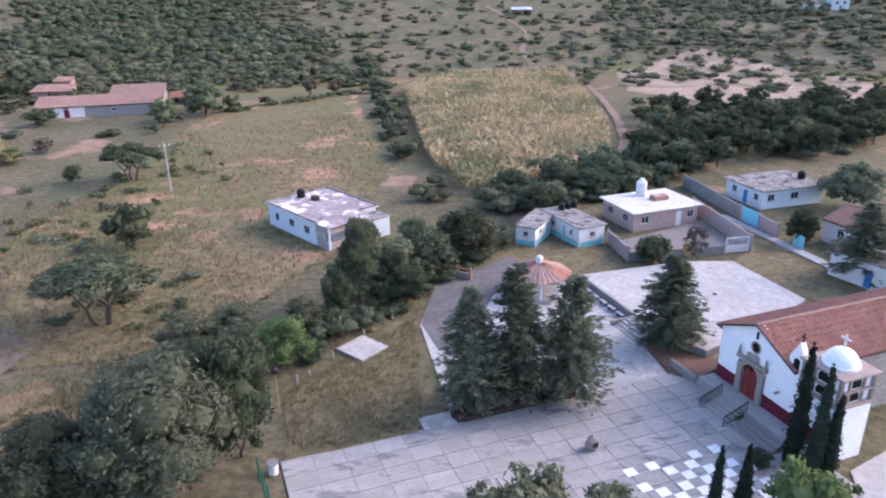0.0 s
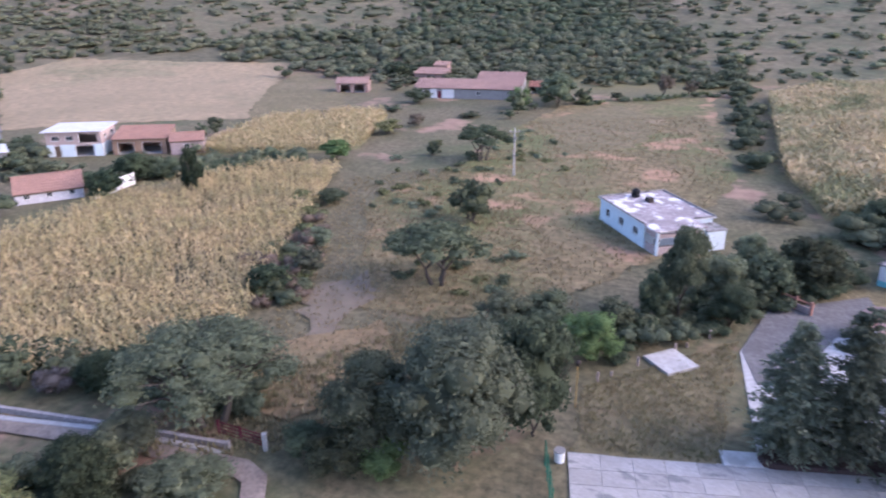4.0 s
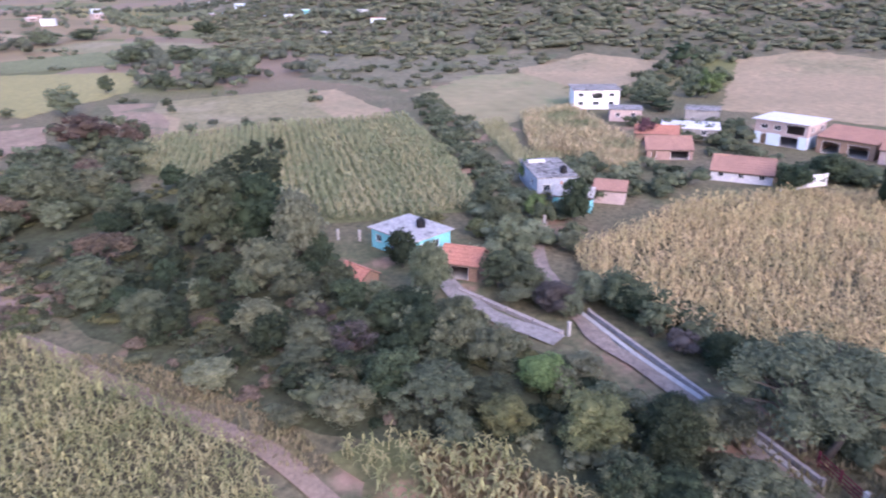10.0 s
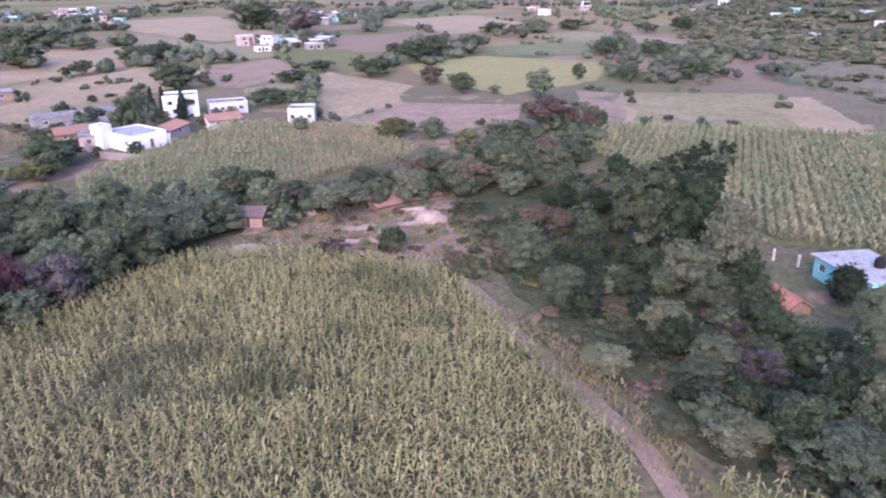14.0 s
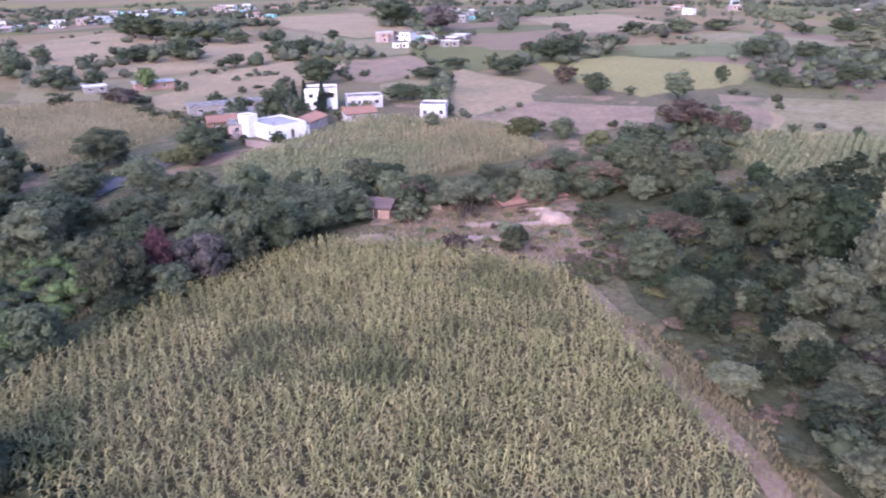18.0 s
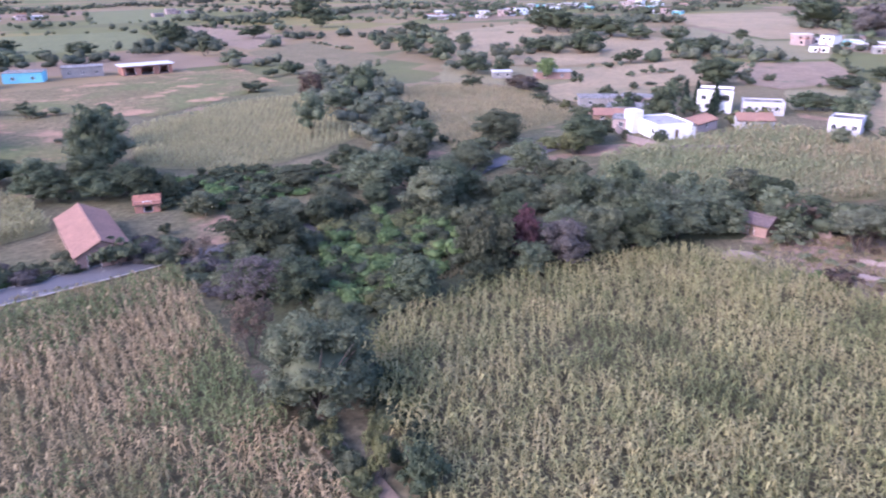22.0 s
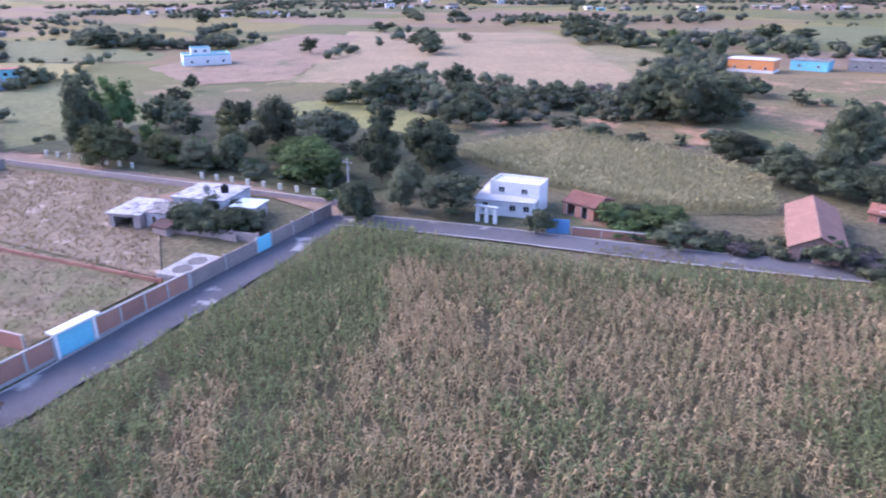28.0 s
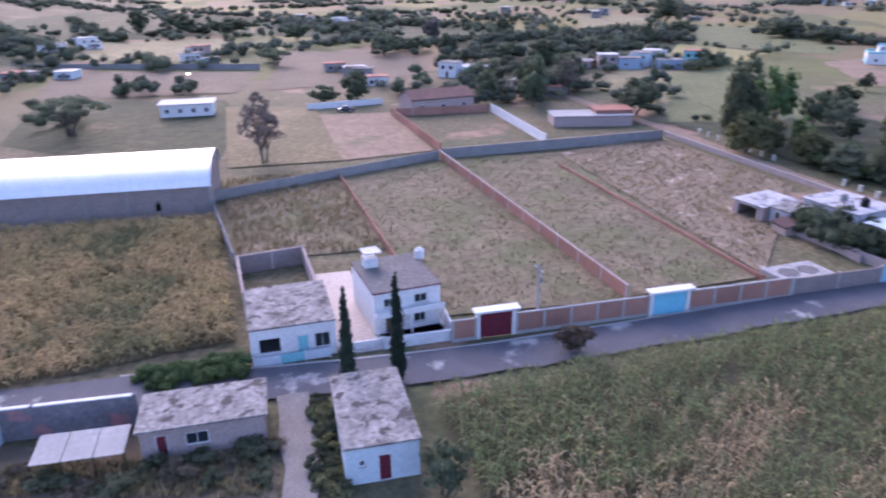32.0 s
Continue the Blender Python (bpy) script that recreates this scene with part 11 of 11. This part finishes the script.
tree("round", "dense", -144.7, -124.5, 4.7, 4.2, "among the white houses")
tree("cypress", "cypress", -111.3, -119.5, 6.8, 1.7, "among the white houses")
tree("round", "dense", -69.5, -138.2, 3.5, 5.1, "among the white houses")
tree("round", "dense", -221.9, -47.7, 5.1, 3.5, "among the white houses")
thicket("farmyard_weeds", [(-66.1, -62.0), (-73.2, -62.0), (-89.9, -53.3), (-85.1, -38.7), (-71.5, -30.1), (-66.8, -34.3), (-64.4, -51.1)], 80, ['pale', 'rust', 'yellow', 'pale'], size=(0.3, 0.9), tall=(0.25, 0.7), label='low weeds on bare soil')
thicket("farmyard_weeds", [(-63.5, -33), (-66, -27.5), (-72, -27), (-78, -31.5), (-86, -36.5), (-83.5, -41), (-74, -35), (-67, -36)], 90, ["bush", "pale", "rust", "yellow"], size=(0.4, 1.2), tall=(0.3, 1.1), label="weeds along the edge of bare soil", seed=61)
thicket("pasture_weeds", [(-70.4, 108.7), (-53.5, 111.1), (-53.6, 143.9), (-35.9, 120.9), (-35.0, 84.8), (-21.4, 66.3), (-31.3, 59.3), (-39.6, 55.4)], 60, ['bush', 'yellow', 'mesquite'], size=(0.5, 1.3), tall=(0.4, 1.0), label='low weeds in dry pasture')
thicket("ravine_scrub", [(-55.0, -13.7), (-64.9, -14.1), (-68.8, -10.2), (-70.7, 1.1), (-47.4, 4.4), (-43.8, -1.1), (-46.8, -6.3)], 60, ['bush', 'yellow', 'mesquite', 'rust'], size=(0.6, 1.3), tall=(0.4, 1.1))
thicket("ravine_scrub", [(-63.4, -20.4), (-63.4, -11.3), (-61.9, -0.4), (-43.4, 4.2), (-53.9, -6.2), (-57.0, -19.0)], 40, ['bush', 'rust', 'mesquite'], size=(0.6, 1.3), tall=(0.4, 1.1))
thicket("far_trees", [(205.0, 74.5), (230.8, 73.0), (225.6, 44.7), (199.0, 39.9)], 10, ['far', 'far', 'mesquite'], size=(2.2, 4), tall=(3, 5.5), label='far trees between fields')
thicket("far_trees", [(157.9, 72.7), (198.8, 89.7), (191.2, 69.8), (155.4, 56.7)], 6, ['mesquite'], size=(2.4, 4), tall=(3, 5), label='trees on the weedy lot')
tree("bush", "dense", -116.8, -131.1, 3.2, 2.1, "among the white houses")
tree("bush", "bush", -118.3, -125.9, 2.9, 1.9, "among the white houses")
tree("round", "dense", -114.8, -131.7, 5.0, 1.9, "among the white houses")
tree("bush", "dense", -126.5, -123.6, 2.7, 2.1, "among the white houses")
tree("round", "dense", -135.2, -124.0, 3.1, 2.2, "among the white houses")
tree("bush", "yellow", -130.6, -122.6, 2.2, 1.7, "among the white houses")
tree("round", "dense", -96.0, -137.4, 2.9, 2.4, "among the white houses")
tree("bush", "dense", -92.8, -129.3, 2.2, 1.8, "among the white houses")
tree("bush", "rust", -90.8, -110.9, 2.5, 1.1, "among the white houses")
thicket("hedge_scrub", [(-187.1, 20.9), (-196.8, 27.4), (-154.9, 31.1), (-103.6, 27.7), (-104.6, 25.0), (-159.2, 26.9)], 46, ['dense', 'far', 'mesquite'], size=(1.0, 1.8), tall=(0.9, 2.0))
tree("bush", "pale", -71.1, -43.6, 2.7, 2.3, "on the old farmyard")
tree("umbrella", "pale", -77.6, -55.0, 5.1, 3.8, "on the old farmyard")
tree("bush", "pale", -70.3, -59.6, 2.7, 2.6, "on the old farmyard")
tree("bush", "rust", -65.3, -47.9, 2.2, 2.3, "on the old farmyard")
tree("bush", "bush", -85.7, -39.9, 2.5, 2.8, "on the old farmyard")
tree("bush", "bright", -64.2, -49.7, 1.5, 1.1, "on the old farmyard")
tree("bush", "yellow", -98.6, -54.2, 2.8, 2.7, "on the old farmyard")


def sector(az0, az1, d0, d1):
    """An outline round the eye between two bearings (to the left of +y) and two distances."""
    n = 8
    arc = [radians(az0 + (az1 - az0) * k / n) for k in range(n + 1)]
    return [(-d0 * math.sin(a), d0 * math.cos(a)) for a in arc] + [(-d1 * math.sin(a), d1 * math.cos(a)) for a in reversed(arc)]


SLOPE_GRASS = mat("brown_slope_grass", (0.165, 0.128, 0.072), (0.125, 0.108, 0.058), (0.085, 0.078, 0.042), big=0.04, small=0.4, bump=0.6, mottle=0.35, mottle_scale=0.15, patch=(0.09, 0.094, 0.048), patch_scale=0.03, patch_at=0.5)
sheet("brown_slope", sector(30, 47, 322, 520), SLOPE_GRASS, lift=0.12, grid=9.0, wander=5.0, every=8.0)
sheet("brown_slope", sector(-13, 9, 243, 470), SLOPE_GRASS, lift=0.12, grid=9.0, wander=5.0, every=8.0)
ribbon("hill_path", [(24.1, 393.2), (33.4, 348.3), (37.2, 318.1), (31.8, 285.9), (32.2, 255.6)], 2.0, TRACK, lift=0.22)
thicket("hill_scrub", sector(6, 36, 215, 330), 620, ["hill", "bush", "mesquite"], size=(1.4, 3.6), tall=(1.2, 3.2), label="dense scrub at the foot of the hill", seed=8)
thicket("hill_scrub", sector(-42, 74, 300, 430), 2900, ["hill", "hill", "hill", "bush"], size=(1.4, 4.4), tall=(0.9, 2.8), label="scrub scattered over the hillside")
thicket("hill_scrub", sector(-42, 76, 430, 560), 1500, ["hill"], size=(2, 6), tall=(1.4, 3.6), label="scrub scattered over the upper hillside")
thicket("hill_scrub", sector(68, 99, 300, 640), 1900, ["hill", "hill", "hill", "bush"], size=(1.8, 5.5), tall=(1.0, 3.2), label="scrub on the far hillside")
thicket("hill_scrub", sector(10, 44, 235, 345), 620, ["bush", "hill", "hill", "mesquite"], size=(1.8, 4.2), tall=(1.6, 4.0), label="dense scrub above the farmstead", seed=12)
thicket("hill_scrub", sector(-30, 6, 225, 330), 260, ["bush", "hill", "yellow"], size=(1.2, 3.0), tall=(0.8, 2.2), label="low scrub on the grassy slope", seed=13)
thicket("slope_scrub", sector(-42, 26, 215, 300), 300, ["hill", "bush", "mesquite"], size=(1.4, 3.0), tall=(1.0, 2.4), label="bushes on the lower slope")
thicket("slope_scrub", sector(52, 72, 220, 300), 90, ["dense", "bush"], size=(1.4, 3.0), tall=(1.6, 4), label="bushes on the lower slope")


def hedgerows(count, az0, az1, d0, d1, seed, spread=3.0):
    """Lines of trees along far field edges, each one an object."""
    rng = random.Random(seed)
    for _ in range(count):
        a, d = radians(rng.uniform(az0, az1)), math.sqrt(rng.uniform(d0 * d0, d1 * d1))
        x, y = -d * math.sin(a), d * math.cos(a)
        turn, length = rng.choice((0.5, 2.07)) + rng.uniform(-0.25, 0.25), rng.uniform(40, 170)
        c, s, w = math.cos(turn), math.sin(turn), rng.uniform(2.0, 2.0 + spread)
        thicket("far_hedgerow", [(x - s * w, y + c * w), (x + s * w, y - c * w), (x + s * w + c * length, y - c * w + s * length), (x - s * w + c * length, y + c * w + s * length)],
                int(length / 3.2), [rng.choice(("far", "far", "mesquite", "dense"))], size=(1.8, 3.8), tall=(2.6, 5.5), label="far hedgerow trees between fields", seed=rng.randrange(999))


hedgerows(44, 228, 292, 250, 440, 5, 2.5)
hedgerows(26, 150, 228, 270, 440, 9, 2.5)
hedgerows(150, 92, 300, 440, 900, 6, 5.0)
hedgerows(90, 90, 300, 900, 1700, 7, 14.0)
tree("round", "mesquite", -49.0, -107.3, 5.1, 4.0, "by the hamlet road")
tree("round", "dense", -76.3, -114.8, 5.9, 4.4, "by the hamlet road")
tree("bush", "yellow", -71.7, -110.8, 3.8, 3.1, "by the hamlet road")
tree("round", "rust", -99.3, -184.0, 4.3, 5.6, "by the hamlet road")
tree("round", "bright", -116.5, -198.1, 6.6, 3.6, "by the hamlet road")
tree("round", "dense", -101.3, -219.9, 5.7, 5.3, "by the hamlet road")
tree("bush", "bush", -88.6, -194.1, 3.5, 5.0, "by the hamlet road")
tree("bush", "dense", -94.3, -163.0, 2.7, 3.2, "by the hamlet road")
tree("bush", "yellow", -93.3, -149.1, 2.8, 2.8, "by the hamlet road")
tree("round", "dense", -129.5, -153.6, 4.2, 3.5, "by the hamlet road")
tree("round", "mesquite", -118.4, -92.9, 4.2, 2.4, "by the hamlet road")
tree("round", "dense", -182.2, -144.4, 3.9, 7.3, "by the hamlet road")
tree("round", "dense", -156.8, -131.7, 2.4, 3.5, "by the hamlet road")


grove([(36.5, 112.0), (50.0, 119.0), (74.0, 132.0), (84.0, 133.0), (94.0, 149.0), (61.0, 146.0), (38.5, 130.0)], 30, ("round", "round", "willow"), ("deep", "dense", "deep"), (4.5, 6.8), (2.8, 4.2), "behind the walled yards", 41, stuff=True)
thicket("field_edge_scrub", [(-54.5, 174.0), (-48.4, 177.0), (-36.2, 188.6), (-22.5, 201.5), (-22.5, 204.5), (-36.5, 191.6), (-49.0, 180.0), (-55.0, 177.0)], 26, ["bush", "dense", "yellow"], size=(0.8, 1.7), tall=(0.8, 1.9), label="bushes along the top of the pasture", seed=42)
thicket("hill_scrub", sector(14, 30, 300, 430), 520, ["dense", "bush"], size=(2.0, 4.2), tall=(1.8, 4.2), label="dark scrub above the farmstead", seed=43)
for form, leaf, x, y, h, r in (("round", "dense", -68.4, 16.6, 4.0, 2.4), ("round", "dense", -66.0, 18.8, 4.2, 2.5), ("round", "grey", -61.5, 20.6, 3.4, 2.2), ("round", "mesquite", -63.0, 24.9, 3.4, 2.1),
                               ("round", "dense", -59.9, 27.4, 4.2, 2.6), ("bush", "dense", -55.1, 28.4, 3.6, 2.0), ("bush", "grey", -51.5, 29.4, 2.4, 1.8), ("round", "deep", -47.8, 31.0, 3.4, 2.0),
                               ("round", "yellow", -88.9, 27.6, 3.0, 1.7), ("bush", "dense", -90.6, 22.9, 2.6, 1.9), ("round", "mesquite", -76.9, 27.6, 2.6, 1.9), ("bush", "bush", -81.0, 29.5, 2.2, 1.8)):
    tree(form, leaf, x, y, h, r, "beside the dirt road")
grove([(-81.9, -32.9), (-108.6, -32.4), (-118.1, -21.4), (-137.9, -10.9), (-47.7, 0.2), (-46.0, -2.1), (-55.0, -9.4), (-67.7, -21.1)], 60, ("round", "bush", "round"), ("deep", "dense", "deep", "mesquite"), (2.2, 4.2), (1.5, 2.6), "in the ravine beside the track", 44, stuff=True)
for leaf, (woods, crowns) in FAR.items():
    ob = tagged(new("far_trees", joined("far_trees", crowns, LEAVES[leaf])), f"{LEAF_WORD[leaf]} trees far across the valley", "trees", kind="stuff")
    part("trunks", joined("trunks", woods, BARK), None, ob)


# ---- far villages: small block houses ----
PAINTS = [WHITE, WHITE, PINK, GREY, PALEBLUE, WHITE, PINK, PALEBLUE, GREY, CYAN]
ROOFS = [ROOF_WHITE, ROOF_GREY, ROOF_GREY, ROOF_WHITE, TILE]


def village(cx, cy, wide, deep, count, seed, turn=0.4):
    rng = random.Random(seed)
    for _ in range(count):
        u, v = rng.uniform(-wide, wide), rng.uniform(-deep, deep)
        x, y = cx + u * math.cos(turn) - v * math.sin(turn), cy + u * math.sin(turn) + v * math.cos(turn)
        w, d, h = rng.uniform(5, 9), rng.uniform(4.5, 8), rng.choice((2.4, 2.6, 2.8, 4.6))
        face = math.degrees(math.atan2(-y, -x)) + 90 + rng.uniform(-35, 35)
        k = rng.randrange(len(PAINTS))
        roof = rng.choice(ROOFS)
        ob = thing("far_house", x, y, None, face, f"small distant {('white', 'white', 'pink', 'grey', 'pale blue', 'white', 'pink', 'pale blue', 'grey', 'turquoise')[k]} village house", "house")
        part("wall", box(0, 0, -0.3, w, d, h), PAINTS[k], ob)
        part("roof", box(-0.3, -0.3, h + 0.002, w + 0.3, d + 0.3, h + 0.2), roof, ob)
        for q in range(2):
            wx = w * (0.28 + 0.44 * q)
            part("window", box(wx - 0.6, -0.03, h - 2.0, wx + 0.6, -0.004, h - 0.9), GLASS, ob)
        part("door", box(w * 0.5 - 0.45, -0.03, 0, w * 0.5 + 0.45, -0.004, 2.0), WOOD, ob)

    c, s = math.cos(turn), math.sin(turn)
    a, b = wide + 10, deep + 8
    thicket("village_trees", [(cx + u * c - v * s, cy + u * s + v * c) for u, v in ((-a, -b), (a, -b), (a, b), (-a, b))], int(count * 3 + wide * 0.3), ["far", "mesquite", "far"],
            size=(1.8, 3.2), tall=(2.5, 5), label="trees among far village houses", seed=seed, category="trees")


village(-238, -515, 45, 20, 10, 1)
village(-348, -591, 60, 25, 14, 2)
village(-417, -556, 60, 25, 12, 3)
village(-484, -341, 50, 30, 12, 4)
village(-278, -221, 35, 10, 5, 5)
village(-388, -473, 30, 15, 4, 6)
village(-432, -312, 40, 20, 6, 7)
village(-596, -187, 120, 30, 6, 8)
village(-512, -27, 150, 40, 6, 9)
village(-269, -240, 20, 10, 4, 10)
village(-278, -215, 18, 8, 3, 11)
village(115, -657, 40, 18, 7, 12)
village(-60, -689, 60, 20, 7, 13)
village(-232, -515, 60, 20, 7, 14)
village(91, -330, 8, 8, 2, 15)
village(529, -641, 50, 25, 5, 16)
village(342, -686, 60, 20, 5, 17)
village(255, -74, 25, 14, 3, 18)
village(569, -395, 60, 25, 9, 19)
village(468, -416, 60, 20, 8, 20)
village(423, -557, 60, 20, 5, 21)
village(206, -604, 60, 20, 4, 22)
village(317, 125, 25, 12, 4, 24)
village(298, 71, 30, 6, 4, 25)
village(236, 105, 15, 10, 3, 26)
village(230, 3, 30, 8, 4, 27)
village(218, -29, 35, 10, 5, 28)
village(262, -99, 25, 12, 2, 29)
village(506, -147, 80, 30, 5, 31)
village(508, 59, 60, 30, 4, 32)
village(176, 347, 20, 8, 4, 33)
house("shelter", 35.5, 366.0, 0.0, 9.5, 6.0, 2.5, ADOBE, "shed", METAL, front=[(0.8, 4.2, 0.06, 2.1, "dark"), (5.2, 8.8, 0.06, 2.1, "dark")], label="dark open shelter with a pale sheet roof on the hill", rise=1.0, category="shelter")
village(-418, 13, 80, 20, 4, 35)
village(-783, -128, 60, 20, 4, 36)


# ---- grass tufts and weeds on the near plots ----
def tufts(name, poly, count, height, material, label, seed=1, wide=0.5):
    """Dry tufts: a few leaning blades each, in one object."""
    rng = np.random.default_rng(seed)
    px, py = np.array(poly).T
    x, y = rng.uniform(px.min(), px.max(), count * 4), rng.uniform(py.min(), py.max(), count * 4)
    clump = np.sin(x * 0.4 + seed) * np.sin(y * 0.33) + 0.7 * np.sin(x * 0.9 + y * 1.1) + rng.normal(0, 1.6, x.size)
    ok = inside(poly, x, y) & (clump > -0.6)
    x, y = x[ok][:count], y[ok][:count]
    n, blades = len(x), 5
    a = rng.uniform(0, 6.283, (n, blades))
    h = height * rng.uniform(0.4, 1.3, (n, blades)) * rng.uniform(0.6, 1.2, (n, 1))
    reach, w = h * rng.uniform(0.2, 0.9, (n, blades)) * wide, h * 0.16
    z = np.array([land(p, q) for p, q in zip(x, y)])[:, None] + 0.1
    bx, by = x[:, None] + 0.08 * np.cos(a), y[:, None] + 0.08 * np.sin(a)
    v = np.stack([np.stack([bx - w * np.sin(a), by + w * np.cos(a), z + 0 * a], -1), np.stack([bx + w * np.sin(a), by - w * np.cos(a), z + 0 * a], -1),
                  np.stack([bx + reach * np.cos(a), by + reach * np.sin(a), z + h], -1)], 2).reshape(-1, 3)
    tagged(new(name, bulk(name, v, np.arange(len(v)).reshape(-1, 3), material)), label, "grass", kind="stuff")


STRAW = mat("straw_blade", (0.3, 0.225, 0.125), (0.22, 0.175, 0.09), (0.17, 0.14, 0.07), big=0.15, small=1.0, bump=0, island=0.25, through_light=0.35)
LOT_WEED = mat("dry_pinkish_blade", (0.22, 0.176, 0.1), (0.165, 0.145, 0.074), (0.135, 0.136, 0.06), big=0.12, small=1.0, bump=0, island=0.25, through_light=0.35)
WEED = mat("weed_blade", (0.22, 0.195, 0.095), (0.17, 0.158, 0.07), (0.26, 0.205, 0.115), big=0.15, small=1.0, bump=0, island=0.25, through_light=0.35)

PALE_STALK = mat("bleached_stalks", (0.5, 0.44, 0.37), (0.42, 0.37, 0.3), (0.32, 0.28, 0.23), big=0.3, small=1.0, bump=0, island=0.2)
# tuft plots
tufts("grass", [(-56.7, 149.5), (-22.2, 173.0), (-9.1, 119.6), (-12.8, 81.1), (-20.5, 63.1), (-29.4, 55.1), (-38.5, 53.4), (-55.9, 83.5), (-53.5, 111.1)], 5250, 0.4, STRAW, "dry straw-coloured tufts in the pasture", 1)
tufts("grass", [(-40.8, 25.2), (-41.1, 32.0), (-29.1, 56.1), (-22.5, 43.7), (-29.8, 31.4)], 1875, 0.5, WEED, "rank weeds below the pasture", 2)
tufts("grass", [(-11.5, 41.1), (-13.2, 49.4), (-2.6, 63.2), (-1.8, 45.8), (-1.8, 44.2)], 2625, 0.25, WEED, "short grass beside the plaza", 3)
tufts("grass", [(81.4, -1.1), (119.0, 6.9), (124.0, -11.5), (64.1, -24.8), (63.1, -14.2), (62.5, -6.7)], 3000, 0.32, LOT_WEED, "pinkish dry weeds in the walled lot", 4)
tufts("grass", [(64.4, -25.3), (124.0, -11.9), (125.8, -33.2), (67.6, -41.3)], 3000, 0.32, LOT_WEED, "pinkish dry weeds in the next lot", 5)
tufts("grass", [(67.8, -41.8), (125.8, -33.7), (135.0, -56.9), (100.0, -63.8)], 3750, 0.4, STRAW, "dry weeds in the far lot", 6)
for k in range(9):  # rows of cut stalks
    x, y = 76.0 + 5.2 * k, -46.0 - 0.6 * k
    tufts("cut_stalks", [(x, y), (x + 1.5, y - 0.4), (x + 5.5, y + 9.5), (x + 4.0, y + 10.0)], 34, 0.22, PALE_STALK, "bleached heaps of cut stalks in a dry lot", 80 + k, wide=2.2)
tufts("grass", [(79.5, 16.6), (116.0, 25.8), (119.8, 7.5), (81.7, -1.1)], 3000, 0.5, STRAW, "dry grass in the back lot", 7)
tufts("grass", [(40.1, 25.7), (43.2, 27.1), (42.9, 8.5), (38.0, 7.9)], 1125, 0.5, WEED, "weeds in the near yard", 8)
tufts("grass", [(-42.7, 4.1), (-40.6, 9.4), (-35.6, 13.9), (-33.9, 15.2), (-36.5, 4.6)], 1500, 0.6, STRAW, "dry grass by the scrub", 9)
tufts("grass", [(-61.6, -27.2), (-51.6, -15.4), (-43.1, -6.8), (-40.1, -3.1), (-40.9, -1.0), (-50.0, -7.3), (-59.3, -19.0)], 2250, 0.4, WEED, "grass along the track", 10)
tufts("grass", [(-53.6, 62.6), (-67.1, 92.7), (-55.8, 105.5), (-32.1, 90.3), (-17.5, 63.3), (-26.9, 55.2), (-31.9, 38.2), (-38.6, 38.4)], 5250, 0.32, STRAW, "dry tufts by the maize", 11)
tufts("grass", [(-41.4, -64.6), (-24.8, -97.6), (-16.2, -81.3), (-22.3, -67.5)], 1875, 0.5, WEED, "rough grass in the wood clearing", 12)
tufts("grass", [(29.7, -72.8), (31.6, -78.8), (-0.5, -83.4), (-2.3, -78.3)], 1125, 0.4, WEED, "road verge grass", 13)
tufts("grass", [(49.6, -3.4), (57.3, -48.7), (58.4, -49.5), (50.5, -3.5)], 900, 0.35, WEED, "verge grass along the road", 14)
tufts("grass", [(-66.1, -62.0), (-73.2, -62.0), (-88.6, -52.6), (-85.0, -37.8), (-73.3, -30.5), (-66.8, -34.3), (-64.4, -51.1)], 1500, 0.4, STRAW, "dry tufts on the old farmyard", 41)
tufts("grass", [(-66.1, -62.0), (-73.2, -62.0), (-88.6, -52.6), (-85.0, -37.8), (-73.3, -30.5), (-66.8, -34.3), (-64.4, -51.1)], 1300, 0.45, WEED, "green weeds on the old farmyard", 42)


# ---- plaza paving: slabs with open joints, and the painted white squares ----
under = part("pavement", prism([(-0.1, -18.0), (34.2, -18.0), (34.2, -1.5), (32.2, -0.3), (-0.1, 0.0)], 0.01, 0.065), mat('joint_mortar', (0.36, 0.345, 0.33), (0.28, 0.27, 0.255), big=0.8))
under.matrix_world = SQ
tagged(under, kind="structure")
SLAB_U, SLAB_V = 2.2, 1.62
slab_me = bpy.data.meshes.new("paving_slab")
box(0.018, 0.018, 0, SLAB_U - 0.018, SLAB_V - 0.018, 0.05, bevel=0.01).to_mesh(slab_me)
slab_me.materials.append(PLAZA_SLAB)
rng = random.Random(4)
for j in range(11):
    for i in range(16):
        u, v = -0.1 + i * SLAB_U - (0.0 if j % 2 else 0.0), -0.2 - (j + 1) * SLAB_V
        if u + SLAB_U > 34.3 + 0.9 or (u > 31.0 and v > -2.0):
            continue
        ob = part("paving_slab", slab_me, None, under)
        ob.matrix_local = pose(u, v, 0.066 + rng.uniform(0, 0.012), rng.uniform(-0.15, 0.15), rng.uniform(-0.15, 0.15), 0)
tile_me = bpy.data.meshes.new("white_square")
box(0.02, 0.02, 0, 0.86, 0.8, 0.012).to_mesh(tile_me)
tile_me.materials.append(mat("white_square_paint", (0.74, 0.74, 0.73), (0.68, 0.68, 0.67), (0.58, 0.58, 0.57), per_object=0.06, bump=0.05))
for j in range(8):
    for i in range(10):
        if (i + j) % 2 == 0 and rng.random() < 0.95:
            ob = part("white_square", tile_me, None, under)
            ob.matrix_local = pose(21.6 + i * 0.88, -10.2 - j * 0.82, 0.139)
